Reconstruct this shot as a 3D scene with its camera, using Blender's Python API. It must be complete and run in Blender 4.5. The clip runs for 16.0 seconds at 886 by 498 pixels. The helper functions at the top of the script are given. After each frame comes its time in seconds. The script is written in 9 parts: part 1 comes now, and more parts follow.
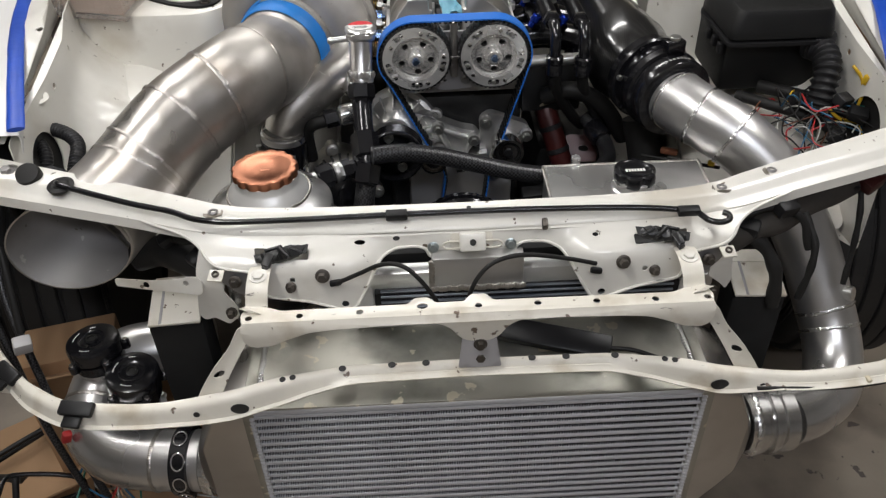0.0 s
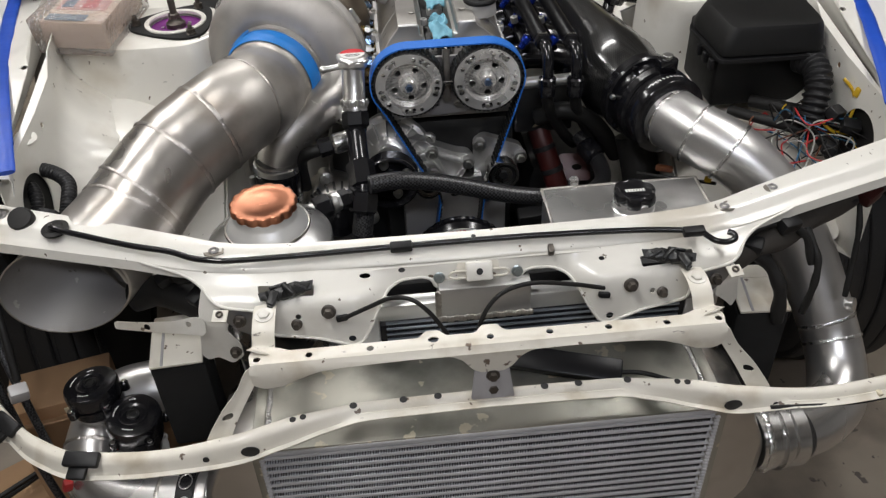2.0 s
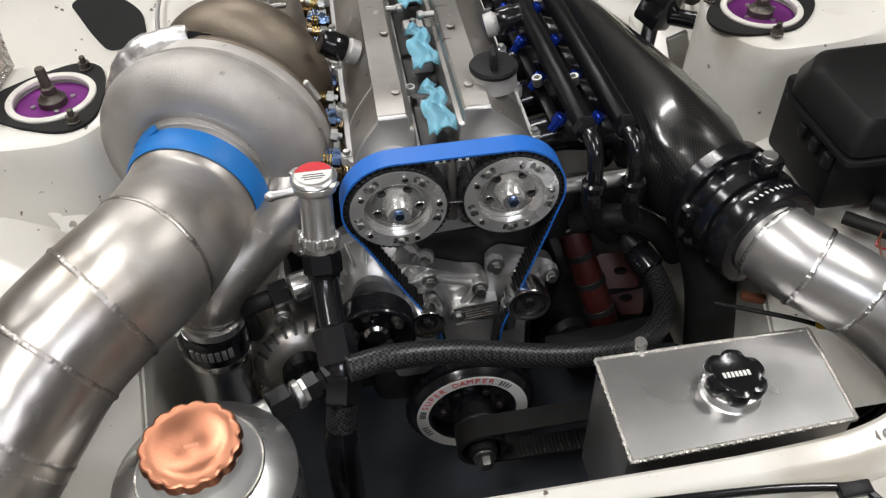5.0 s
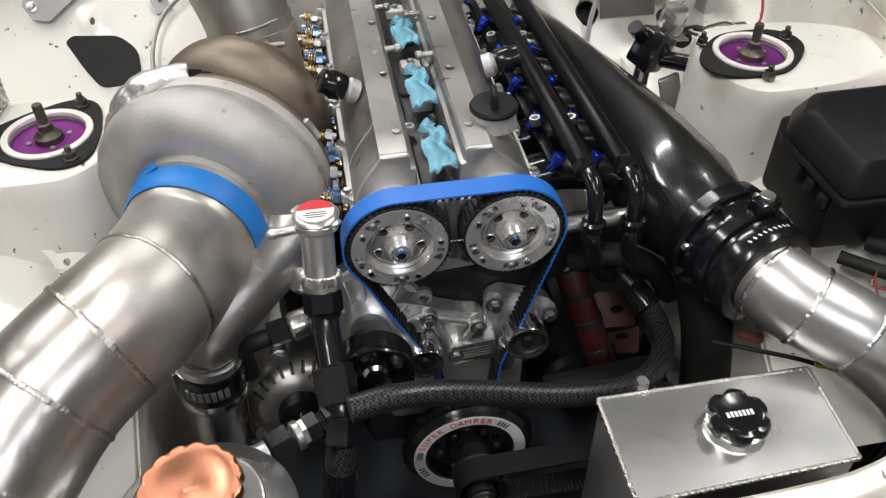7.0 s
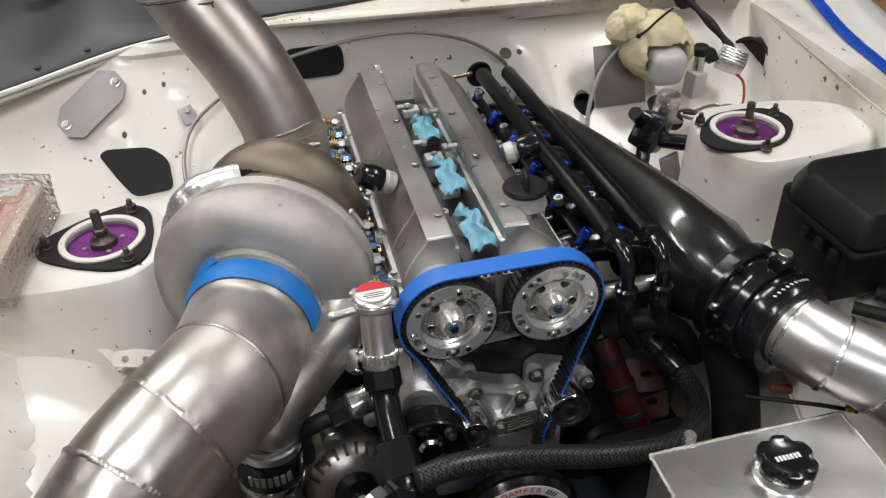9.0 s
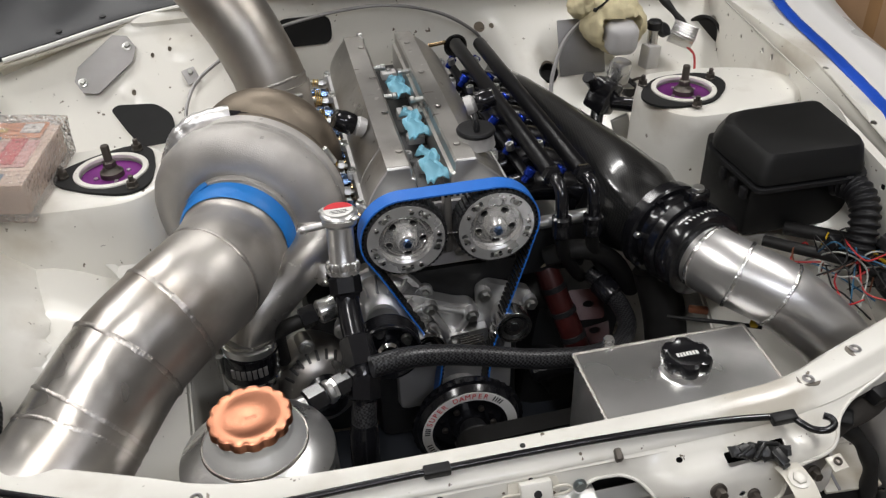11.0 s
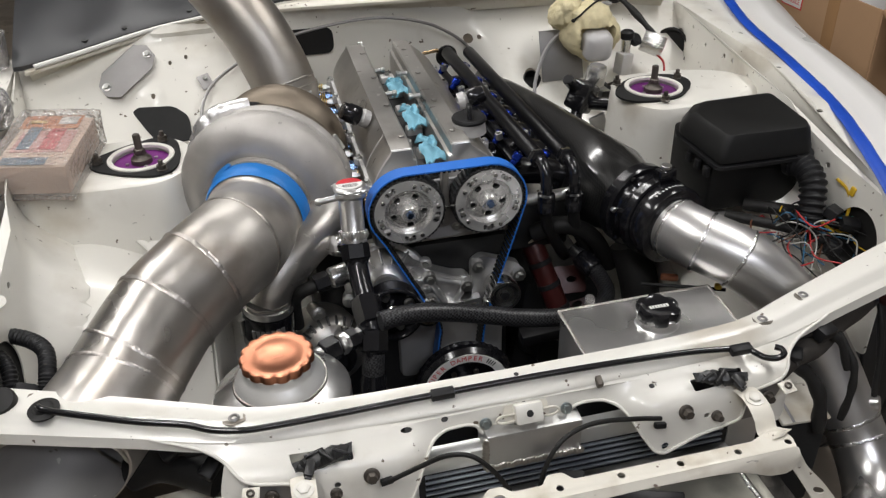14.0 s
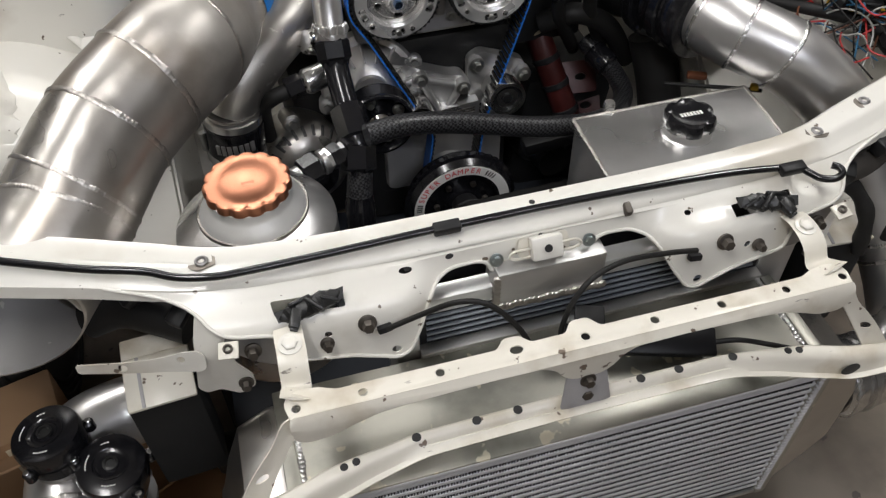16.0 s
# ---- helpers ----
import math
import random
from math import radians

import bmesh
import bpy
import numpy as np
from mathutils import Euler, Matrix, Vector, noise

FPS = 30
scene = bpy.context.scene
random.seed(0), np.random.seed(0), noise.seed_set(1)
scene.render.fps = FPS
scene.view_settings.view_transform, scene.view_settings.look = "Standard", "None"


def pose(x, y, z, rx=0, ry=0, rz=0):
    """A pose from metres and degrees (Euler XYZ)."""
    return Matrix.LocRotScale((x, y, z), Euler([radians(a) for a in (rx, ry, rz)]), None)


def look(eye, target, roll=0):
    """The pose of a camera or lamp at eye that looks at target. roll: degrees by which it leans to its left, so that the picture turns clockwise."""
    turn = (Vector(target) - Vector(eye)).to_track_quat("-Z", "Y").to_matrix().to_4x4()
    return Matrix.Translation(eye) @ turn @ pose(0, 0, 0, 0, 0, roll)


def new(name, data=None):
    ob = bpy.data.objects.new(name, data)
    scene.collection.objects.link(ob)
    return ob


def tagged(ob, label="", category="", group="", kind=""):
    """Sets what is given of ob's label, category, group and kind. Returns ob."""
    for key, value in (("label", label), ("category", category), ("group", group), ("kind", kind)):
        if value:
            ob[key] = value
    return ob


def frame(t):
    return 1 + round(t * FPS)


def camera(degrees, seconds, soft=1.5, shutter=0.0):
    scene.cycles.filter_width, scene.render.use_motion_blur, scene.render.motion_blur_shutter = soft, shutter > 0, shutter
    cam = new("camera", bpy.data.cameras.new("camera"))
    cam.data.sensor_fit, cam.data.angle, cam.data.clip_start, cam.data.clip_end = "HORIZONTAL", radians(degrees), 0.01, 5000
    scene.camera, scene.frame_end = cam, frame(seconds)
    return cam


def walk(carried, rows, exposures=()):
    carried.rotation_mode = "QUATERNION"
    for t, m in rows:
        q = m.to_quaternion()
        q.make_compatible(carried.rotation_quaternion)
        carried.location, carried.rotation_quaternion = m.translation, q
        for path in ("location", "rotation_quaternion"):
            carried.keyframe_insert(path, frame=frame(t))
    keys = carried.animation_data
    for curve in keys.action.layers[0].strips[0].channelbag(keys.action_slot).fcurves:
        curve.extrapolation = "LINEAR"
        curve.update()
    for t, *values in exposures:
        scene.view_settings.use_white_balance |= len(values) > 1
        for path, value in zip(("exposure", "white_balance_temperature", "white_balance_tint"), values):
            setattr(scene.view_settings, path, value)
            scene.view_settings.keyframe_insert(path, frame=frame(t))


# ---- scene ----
cam = camera(57.0, 16.0, soft=1.3)
PATH = [
    (0, (-0.0284, -0.0101, 1.4441), (0.0140, 1.5464, 0.1890), -1.72),
    (0.5, (-0.0304, -0.0104, 1.4512), (0.0034, 1.5587, 0.2116), -1.68),
    (1, (-0.0330, -0.0056, 1.4528), (0.0041, 1.5725, 0.2246), -1.64),
    (1.5, (-0.0322, 0.0005, 1.4517), (0.0158, 1.5787, 0.2241), -1.85),
    (2, (-0.0672, 0.0191, 1.4595), (0.0365, 1.5864, 0.2215), -2.53),
    (2.5, (-0.1509, 0.0341, 1.4677), (0.0460, 1.5741, 0.2069), -4.21),
    (3, (-0.1090, 0.1749, 1.4682), (0.0803, 1.7170, 0.2087), -4.45),
    (3.5, (-0.0529, 0.3575, 1.4720), (0.0819, 1.8940, 0.1988), -3.70),
    (3.7, (-0.0552, 0.4007, 1.4667), (0.0689, 1.9216, 0.1739), -3.63),
    (5.8, (-0.0806, 0.5901, 1.4460), (0.1623, 1.9649, 0.0140), -0.45),
    (6, (-0.0842, 0.5821, 1.4372), (0.1697, 1.9738, 0.0234), -0.23),
    (6.5, (-0.0884, 0.5787, 1.4446), (0.1641, 1.9898, 0.0499), -0.33),
    (7, (-0.0953, 0.5709, 1.4557), (0.1488, 2.0329, 0.1129), -0.61),
    (7.5, (-0.1269, 0.5621, 1.4677), (0.1064, 2.0753, 0.1809), -0.72),
    (8, (-0.1511, 0.5590, 1.4758), (0.0928, 2.1386, 0.2736), -1.01),
    (8.5, (-0.1734, 0.5515, 1.4857), (0.1173, 2.1780, 0.3587), -1.72),
    (9, (-0.1985, 0.5241, 1.4726), (0.1521, 2.1220, 0.3221), -2.37),
    (9.5, (-0.1819, 0.4832, 1.4704), (0.1871, 2.0569, 0.2926), -2.14),
    (9.7, (-0.1561, 0.4603, 1.4693), (0.2033, 2.0389, 0.2950), -2.05),
    (11.8, (-0.1907, 0.2148, 1.4808), (0.1259, 1.8485, 0.3714), -2.35),
    (12, (-0.2159, 0.1894, 1.4755), (0.1145, 1.8276, 0.3768), -2.31),
    (12.5, (-0.2322, 0.1664, 1.4873), (0.1417, 1.8171, 0.4219), -1.76),
    (13, (-0.2276, 0.1524, 1.4871), (0.1727, 1.8137, 0.4478), -1.81),
    (13.5, (-0.2235, 0.1526, 1.4840), (0.1715, 1.8183, 0.4499), -2.33),
    (14, (-0.2269, 0.1480, 1.4729), (0.1444, 1.7982, 0.4058), -1.85),
    (14.5, (-0.2337, 0.1468, 1.4461), (0.1018, 1.7250, 0.2642), -1.32),
    (15, (-0.2423, 0.1473, 1.4290), (0.0772, 1.6462, 0.1440), -1.60),
    (15.5, (-0.2490, 0.1781, 1.4248), (0.0695, 1.6088, 0.0641), -1.97),
    (16, (-0.2231, 0.3155, 1.4013), (0.1217, 1.6189, -0.0760), -1.12),
]
walk(cam, [(t, look(eye, target, lean)) for t, eye, target, lean in PATH],
     exposures=[(0.0, -0.03), (2.5, -0.08), (3.5, -0.20), (6.0, 0.18), (7.2, 0.15), (8.5, -0.05), (9.5, -0.02), (12.0, -0.13), (13.0, -0.10), (14.0, -0.05), (14.5, -0.11), (15.0, -0.20), (15.5, -0.08), (16.0, 0.0)])

# ---- light: a closed workshop under ceiling fixtures ----
world = bpy.data.worlds.new("world")
scene.world = world
world.use_nodes = True
world.node_tree.nodes["Background"].inputs[0].default_value = (0.6, 0.65, 0.7, 1)
world.node_tree.nodes["Background"].inputs[1].default_value = 0.02
scene.view_settings.exposure = 0.0
TUBES = [(-0.75, 0.35, 90), (1.35, 1.2, 90), (-1.6, 2.3, 90), (-0.25, 2.95, 0), (0.3, -1.1, 0)]
TUBE_WATTS, CEILING = 21.5, 2.75


# ---- materials ----
def mat(name, color, rough=0.5, metal=0.0, vary=0.12, scale=30.0, bump=0.0, bscale=300.0, coat=0.0, spots=None, dirt=None, aniso=0.0, stretch=(1, 1, 1), rvary=0.15, spec=0.5, scratch=None, dents=None):
    """A surface with variation at two scales, optional bump, dark spots and dirt."""
    m = bpy.data.materials.new(name)
    m.use_nodes = True
    nt = m.node_tree
    b = nt.nodes["Principled BSDF"]
    b.inputs["Metallic"].default_value = metal
    b.inputs["Coat Weight"].default_value = coat
    b.inputs["Coat Roughness"].default_value = 0.12
    b.inputs["Anisotropic"].default_value = aniso
    b.inputs["Specular IOR Level"].default_value = spec
    tc = nt.nodes.new("ShaderNodeTexCoord")
    mp = nt.nodes.new("ShaderNodeMapping")
    mp.inputs["Scale"].default_value = stretch
    nt.links.new(tc.outputs["Object"], mp.inputs[0])

    def noisy(sc, detail=4.0):
        n = nt.nodes.new("ShaderNodeTexNoise")
        n.inputs["Scale"].default_value, n.inputs["Detail"].default_value = sc, detail
        nt.links.new(mp.outputs[0], n.inputs["Vector"])
        return n.outputs[0]

    def ramp(src, a, c, lo, hi):
        r = nt.nodes.new("ShaderNodeMapRange")
        r.inputs[1].default_value, r.inputs[2].default_value = a, c
        r.inputs[3].default_value, r.inputs[4].default_value = lo, hi
        nt.links.new(src, r.inputs[0])
        return r.outputs[0]

    def mix(fac, c1, c2, blend="MIX"):
        x = nt.nodes.new("ShaderNodeMix")
        x.data_type, x.blend_type = "RGBA", blend
        for s, v in ((0, fac), (6, c1), (7, c2)):
            if hasattr(v, "is_linked"):
                nt.links.new(v, x.inputs[s])
            else:
                x.inputs[s].default_value = v
        return x.outputs[2]

    big, small = noisy(scale * 0.22), noisy(scale)
    c0 = tuple(max(0.0, c * (1 - vary)) for c in color) + (1,)
    c1 = tuple(min(1.0, c * (1 + vary)) for c in color) + (1,)
    col = mix(ramp(big, 0.3, 0.7, 0, 1), c0, c1)
    col = mix(ramp(small, 0.3, 0.7, 0, 0.5), col, c0)
    if dirt:
        dc, dsc, lo = dirt
        col = mix(ramp(noisy(dsc, 8.0), lo, lo + 0.16, 0, 0.75), col, (*dc, 1))
    if spots:
        sc, ssc, lo = spots
        col = mix(ramp(noisy(ssc, 3.0), lo, lo + 0.025, 0, 1), col, (*sc, 1))
    if scratch:
        # short dark scuffs lying along the panels
        sm = nt.nodes.new("ShaderNodeMapping")
        sm.inputs["Scale"].default_value, sm.inputs["Rotation"].default_value = (22, 95, 60), (0.3, 0.5, 0.8)
        nt.links.new(tc.outputs["Object"], sm.inputs[0])
        sn = nt.nodes.new("ShaderNodeTexNoise")
        sn.inputs["Scale"].default_value, sn.inputs["Detail"].default_value = 1.0, 5.0
        nt.links.new(sm.outputs[0], sn.inputs["Vector"])
        col = mix(ramp(sn.outputs[0], scratch, scratch + 0.03, 0, 0.85), col, (0.12, 0.10, 0.085, 1))
    nt.links.new(col, b.inputs["Base Color"])
    nt.links.new(ramp(big, 0.25, 0.75, max(0.02, rough * (1 - rvary)), min(1, rough * (1 + rvary))), b.inputs["Roughness"])
    if bump:
        bn = nt.nodes.new("ShaderNodeBump")
        bn.inputs["Strength"].default_value, bn.inputs["Distance"].default_value = bump, 0.001
        nt.links.new(noisy(bscale, 3.0), bn.inputs["Height"])
        nt.links.new(bn.outputs[0], b.inputs["Normal"])
        if dents:
            # broad unevenness of hand-worked sheet
            bd = nt.nodes.new("ShaderNodeBump")
            bd.inputs["Strength"].default_value, bd.inputs["Distance"].default_value = dents[0], 0.01
            nt.links.new(noisy(dents[1], 2.0), bd.inputs["Height"])
            nt.links.new(bd.outputs[0], bn.inputs["Normal"])
    return m


def glow(name, color, strength):
    m = bpy.data.materials.new(name)
    m.use_nodes = True
    nt = m.node_tree
    e = nt.nodes.new("ShaderNodeEmission")
    e.inputs[0].default_value, e.inputs[1].default_value = (*color, 1), strength
    nt.links.new(e.outputs[0], nt.nodes["Material Output"].inputs[0])
    return m


WHITE = mat("white_paint", (0.77, 0.75, 0.69), 0.32, 0, 0.06, 9, 0.08, 60, 0.35, ((0.14, 0.11, 0.08), 75, 0.705), ((0.50, 0.455, 0.375), 6, 0.56), scratch=0.755)
WHITE_OLD = mat("scuffed_white_paint", (0.72, 0.685, 0.60), 0.4, 0, 0.08, 14, 0.1, 160, 0.2, ((0.15, 0.11, 0.08), 60, 0.68), ((0.45, 0.385, 0.28), 13, 0.53), scratch=0.72)
SCRAPED = mat("scraped_bare_steel", (0.25, 0.225, 0.19), 0.5, 0.4, 0.4, 90, 0.3, 300)
PRIMER = mat("grey_seam_paint", (0.36, 0.35, 0.35), 0.5, 0, 0.15, 20, 0.1)
FENDER = mat("glossy_white_paint", (0.70, 0.69, 0.67), 0.3, 0, 0.04, 6, 0.0, 100, 0.3)
STEEL = mat("warm_stainless", (0.52, 0.495, 0.46), 0.41, 0.88, 0.26, 18, 0.35, 55, dirt=((0.35, 0.305, 0.255), 9, 0.48), rvary=0.55, scratch=0.73, dents=(0.30, 14))
WELD_ALU = mat("bright_aluminium_weld", (0.78, 0.775, 0.76), 0.26, 1, 0.2, 200, 0.4, 400)
WELD = mat("weld_bead", (0.50, 0.475, 0.445), 0.36, 1, 0.25, 200, 0.4, 400)
ALU = mat("raw_aluminium", (0.72, 0.715, 0.705), 0.27, 0.95, 0.14, 14, 0.14, 60, dirt=((0.56, 0.55, 0.53), 7, 0.55), rvary=0.45)
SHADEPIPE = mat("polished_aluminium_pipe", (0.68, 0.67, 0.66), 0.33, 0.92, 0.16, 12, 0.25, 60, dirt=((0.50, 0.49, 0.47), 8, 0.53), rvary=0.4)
ALU_DULL = mat("dull_aluminium_sheet", (0.55, 0.545, 0.535), 0.34, 0.85, 0.16, 12, 0.1, 220, spots=((0.68, 0.67, 0.63), 30, 0.70), dirt=((0.38, 0.385, 0.375), 6, 0.52), rvary=0.45, dents=(0.12, 9))
ALU_TANK = mat("mill_finish_end_tank", (0.55, 0.53, 0.505), 0.28, 1, 0.12, 10, 0.10, 60, dirt=((0.42, 0.40, 0.37), 6, 0.55), rvary=0.4)
ALU_BRUSH = mat("brushed_aluminium", (0.73, 0.73, 0.725), 0.30, 0.95, 0.12, 90, 0.15, 500, stretch=(0.1, 1, 1), dirt=((0.56, 0.55, 0.53), 7, 0.55), rvary=0.3, aniso=0.5)
CORE = mat("painted_core_aluminium", (0.60, 0.605, 0.625), 0.5, 0.2, 0.10, 60, 0.1)
# near black: shade in the gaps between core bars is put into this colour
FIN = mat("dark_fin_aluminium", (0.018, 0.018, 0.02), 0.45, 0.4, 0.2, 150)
CAST = mat("cast_aluminium", (0.60, 0.592, 0.582), 0.55, 0.6, 0.12, 26, 0.35, 1300, dirt=((0.42, 0.41, 0.40), 9, 0.58))
CAST_COVER = mat("grey_cast_cover", (0.43, 0.415, 0.39), 0.36, 0.9, 0.2, 16, 0.25, 600, dirt=((0.30, 0.275, 0.25), 10, 0.52), spots=((0.56, 0.55, 0.52), 60, 0.68), rvary=0.45, scratch=0.68)
# metal darkened well below cast grey to hold the bay's deep shade
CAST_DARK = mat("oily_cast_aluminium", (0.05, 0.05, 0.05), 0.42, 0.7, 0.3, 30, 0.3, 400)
IRON = mat("heat_browned_iron", (0.25, 0.21, 0.165), 0.52, 0.95, 0.26, 22, 0.45, 400, dirt=((0.15, 0.125, 0.10), 9, 0.52), rvary=0.3)
HEAT = mat("heat_tinted_stainless", (0.44, 0.32, 0.19), 0.25, 1, 0.35, 20)
CHROME = mat("polished_metal", (0.82, 0.81, 0.795), 0.16, 1, 0.06, 40)
ZINC = mat("zinc_plated_steel", (0.55, 0.55, 0.53), 0.35, 1, 0.2, 60)
RUSTY = mat("browned_steel", (0.15, 0.135, 0.12), 0.5, 1, 0.25, 60, 0.2)
BLACK = mat("black_plastic", (0.012, 0.012, 0.013), 0.45, 0, 0.2, 25, 0.2, 700, spec=0.3)
BLACK_GRAIN = mat("grained_black_plastic", (0.009, 0.009, 0.009), 0.43, 0, 0.2, 25, 0.4, 900, spec=0.28)
GLOSS = mat("gloss_black_anodising", (0.009, 0.009, 0.011), 0.2, 0.15, 0.2, 25, coat=0.35)
RUBBER = mat("black_rubber", (0.014, 0.0135, 0.013), 0.55, 0, 0.25, 40, 0.25, 500, spec=0.3)
TYRE = mat("dusty_tyre_rubber", (0.026, 0.025, 0.024), 0.62, 0, 0.3, 30, 0.3, 300)
FELT = mat("black_seal_sheet", (0.016, 0.016, 0.016), 0.7, 0, 0.2, 60, 0.3, 600, spec=0.25)
COWLGREY = mat("charcoal_plastic", (0.030, 0.031, 0.034), 0.45, 0, 0.12, 6, 0.25, 900)
BELT = mat("blue_belt_fabric", (0.02, 0.165, 0.62), 0.45, 0, 0.06, 40, 0.1, 900)
TAPE = mat("blue_masking_tape", (0.006, 0.062, 0.43), 0.42, 0, 0.18, 30, 0.7, 60)
TAPE_SKY = mat("blue_turbo_tape", (0.012, 0.20, 0.62), 0.5, 0, 0.10, 30, 0.3, 160)
FOIL = mat("crumpled_foil", (0.80, 0.79, 0.78), 0.30, 0.85, 0.15, 60, 1.0, 150, rvary=0.4)
COPPER = mat("copper_anodising", (0.52, 0.225, 0.135), 0.36, 1, 0.07, 60, 0.15, 300, rvary=0.2, aniso=0.5)
PURPLE = mat("purple_anodising", (0.22, 0.035, 0.24), 0.35, 0.55, 0.15, 30)
BLUEAN = mat("blue_anodising", (0.012, 0.045, 0.40), 0.22, 0.7, 0.15, 40)
GOLD = mat("gold_zinc_plating", (0.72, 0.50, 0.16), 0.28, 1, 0.2, 60)
STEELBLUE = mat("blued_bolt", (0.20, 0.30, 0.50), 0.25, 1, 0.25, 60)
TURBOCAST = mat("grey_cast_scroll", (0.52, 0.50, 0.475), 0.46, 0.6, 0.24, 26, 0.6, 700, dirt=((0.38, 0.36, 0.335), 8, 0.49), spots=((0.30, 0.29, 0.27), 80, 0.70), rvary=0.4, dents=(0.15, 20))
CASTBRIGHT = mat("bright_machined_casting", (0.66, 0.655, 0.645), 0.36, 0.85, 0.12, 30, 0.25, 900, dirt=((0.42, 0.41, 0.40), 14, 0.56), rvary=0.3)
RAILBLACK = mat("satin_black_anodising", (0.006, 0.006, 0.007), 0.34, 0, 0.15, 30, spec=0.16)
DUSTY = mat("dusty_loom_wrap", (0.05, 0.044, 0.038), 0.85, 0, 0.25, 40, 0.4, 300)
RED = mat("dull_red_paint", (0.050, 0.009, 0.008), 0.38, 0.2, 0.35, 40)
GLOVE = mat("blue_nitrile_cloth", (0.20, 0.47, 0.60), 0.55, 0, 0.15, 50, 0.3, 260)
RAG = mat("yellow_cloth", (0.68, 0.60, 0.38), 0.95, 0, 0.16, 90, 1.0, 420, dirt=((0.45, 0.39, 0.26), 22, 0.58))
CARD = mat("brown_cardboard", (0.36, 0.22, 0.12), 0.85, 0, 0.10, 14, 0.2, 220)
CONCRETE = mat("stained_concrete", (0.25, 0.21, 0.165), 0.5, 0, 0.25, 9, 0.25, 90, dirt=((0.12, 0.097, 0.077), 5, 0.50), spots=((0.07, 0.057, 0.048), 22, 0.66))
GEARFACE = mat("satin_polished_face", (0.93, 0.92, 0.90), 0.24, 0.72, 0.10, 70, 0.6, 120, rvary=0.5)
GEARWEB = mat("turned_polished_web", (0.90, 0.89, 0.87), 0.20, 0.78, 0.10, 80, 0.6, 110, rvary=0.5)
GREYSTEEL = mat("bare_grey_steel", (0.30, 0.29, 0.285), 0.45, 0.6, 0.2, 25, 0.1)
# pale, less metallic: reflected lamp light is put into the base colour
TANKBRIGHT = mat("clean_aluminium_tank", (0.74, 0.74, 0.73), 0.36, 0.6, 0.05, 14)
BORE = mat("matt_pipe_bore", (0.31, 0.30, 0.295), 0.6, 0.3, 0.2, 16, 0.2, 60, dirt=((0.21, 0.20, 0.19), 10, 0.53), spots=((0.42, 0.40, 0.38), 40, 0.70), scratch=0.68)
TRAY = mat("dark_blue_undertray", (0.035, 0.040, 0.050), 0.45, 0, 0.15, 12, 0.1)
WALLP = mat("pale_wall_paint", (0.55, 0.54, 0.52), 0.8, 0, 0.06, 3, 0.2, 60)
PAPER_RED = mat("red_label", (0.60, 0.02, 0.03), 0.5, 0, 0.05)
PAPER = mat("white_label", (0.78, 0.77, 0.74), 0.5, 0, 0.04)
RESERVOIR = mat("cloudy_plastic", (0.50, 0.49, 0.49), 0.35, 0, 0.1, 20)
BEIGE = mat("beige_plastic", (0.55, 0.49, 0.36), 0.45, 0, 0.1)
W_RED, W_YEL, W_GRN, W_BLU, W_WHT, W_ORG = [mat("wire_" + n, c, 0.4) for n, c in (("red", (0.42, 0.025, 0.025)), ("yellow", (0.60, 0.38, 0.02)), ("green", (0.02, 0.16, 0.12)), ("blue", (0.03, 0.12, 0.22)), ("white", (0.42, 0.42, 0.39)), ("orange", (0.65, 0.2, 0.03)))]
W_BRN = mat("brown_plug_plastic", (0.16, 0.06, 0.03), 0.4)
PARCEL_PINK = mat("pink_print", (0.70, 0.34, 0.30), 0.5, 0, 0.1, 40)
INK = mat("black_ink", (0.02, 0.02, 0.02), 0.6)
LAMP = glow("lamp_diffuser", (1.0, 0.98, 0.95), 5.0)


def weave(name):
    """Carbon cloth under lacquer: a fine twill of two greys."""
    m = mat(name, (0.03, 0.03, 0.032), 0.30, 0.35, 0.1, 40, coat=1.0)
    nt = m.node_tree
    b = nt.nodes["Principled BSDF"]
    tc = nt.nodes.new("ShaderNodeTexCoord")
    ch = nt.nodes.new("ShaderNodeTexChecker")
    ch.inputs["Scale"].default_value = 380
    ch.inputs[1].default_value, ch.inputs[2].default_value = (0.003, 0.003, 0.004, 1), (0.032, 0.032, 0.031, 1)
    mp = nt.nodes.new("ShaderNodeMapping")
    mp.inputs["Rotation"].default_value = (0.5, 0.4, 0.78)
    nt.links.new(tc.outputs["Object"], mp.inputs[0])
    nt.links.new(mp.outputs[0], ch.inputs[0])
    nt.links.new(ch.outputs[0], b.inputs["Base Color"])
    return m


def braid(name):
    """Braided hose sleeve: dark grey diamonds."""
    m = mat(name, (0.05, 0.05, 0.055), 0.34, 0.3, 0.1, 40)
    nt = m.node_tree
    b = nt.nodes["Principled BSDF"]
    tc = nt.nodes.new("ShaderNodeTexCoord")
    ch = nt.nodes.new("ShaderNodeTexChecker")
    ch.inputs["Scale"].default_value = 300
    ch.inputs[1].default_value, ch.inputs[2].default_value = (0.004, 0.004, 0.005, 1), (0.055, 0.055, 0.058, 1)
    nt.links.new(tc.outputs["Object"], ch.inputs[0])
    nt.links.new(ch.outputs[0], b.inputs["Base Color"])
    return m


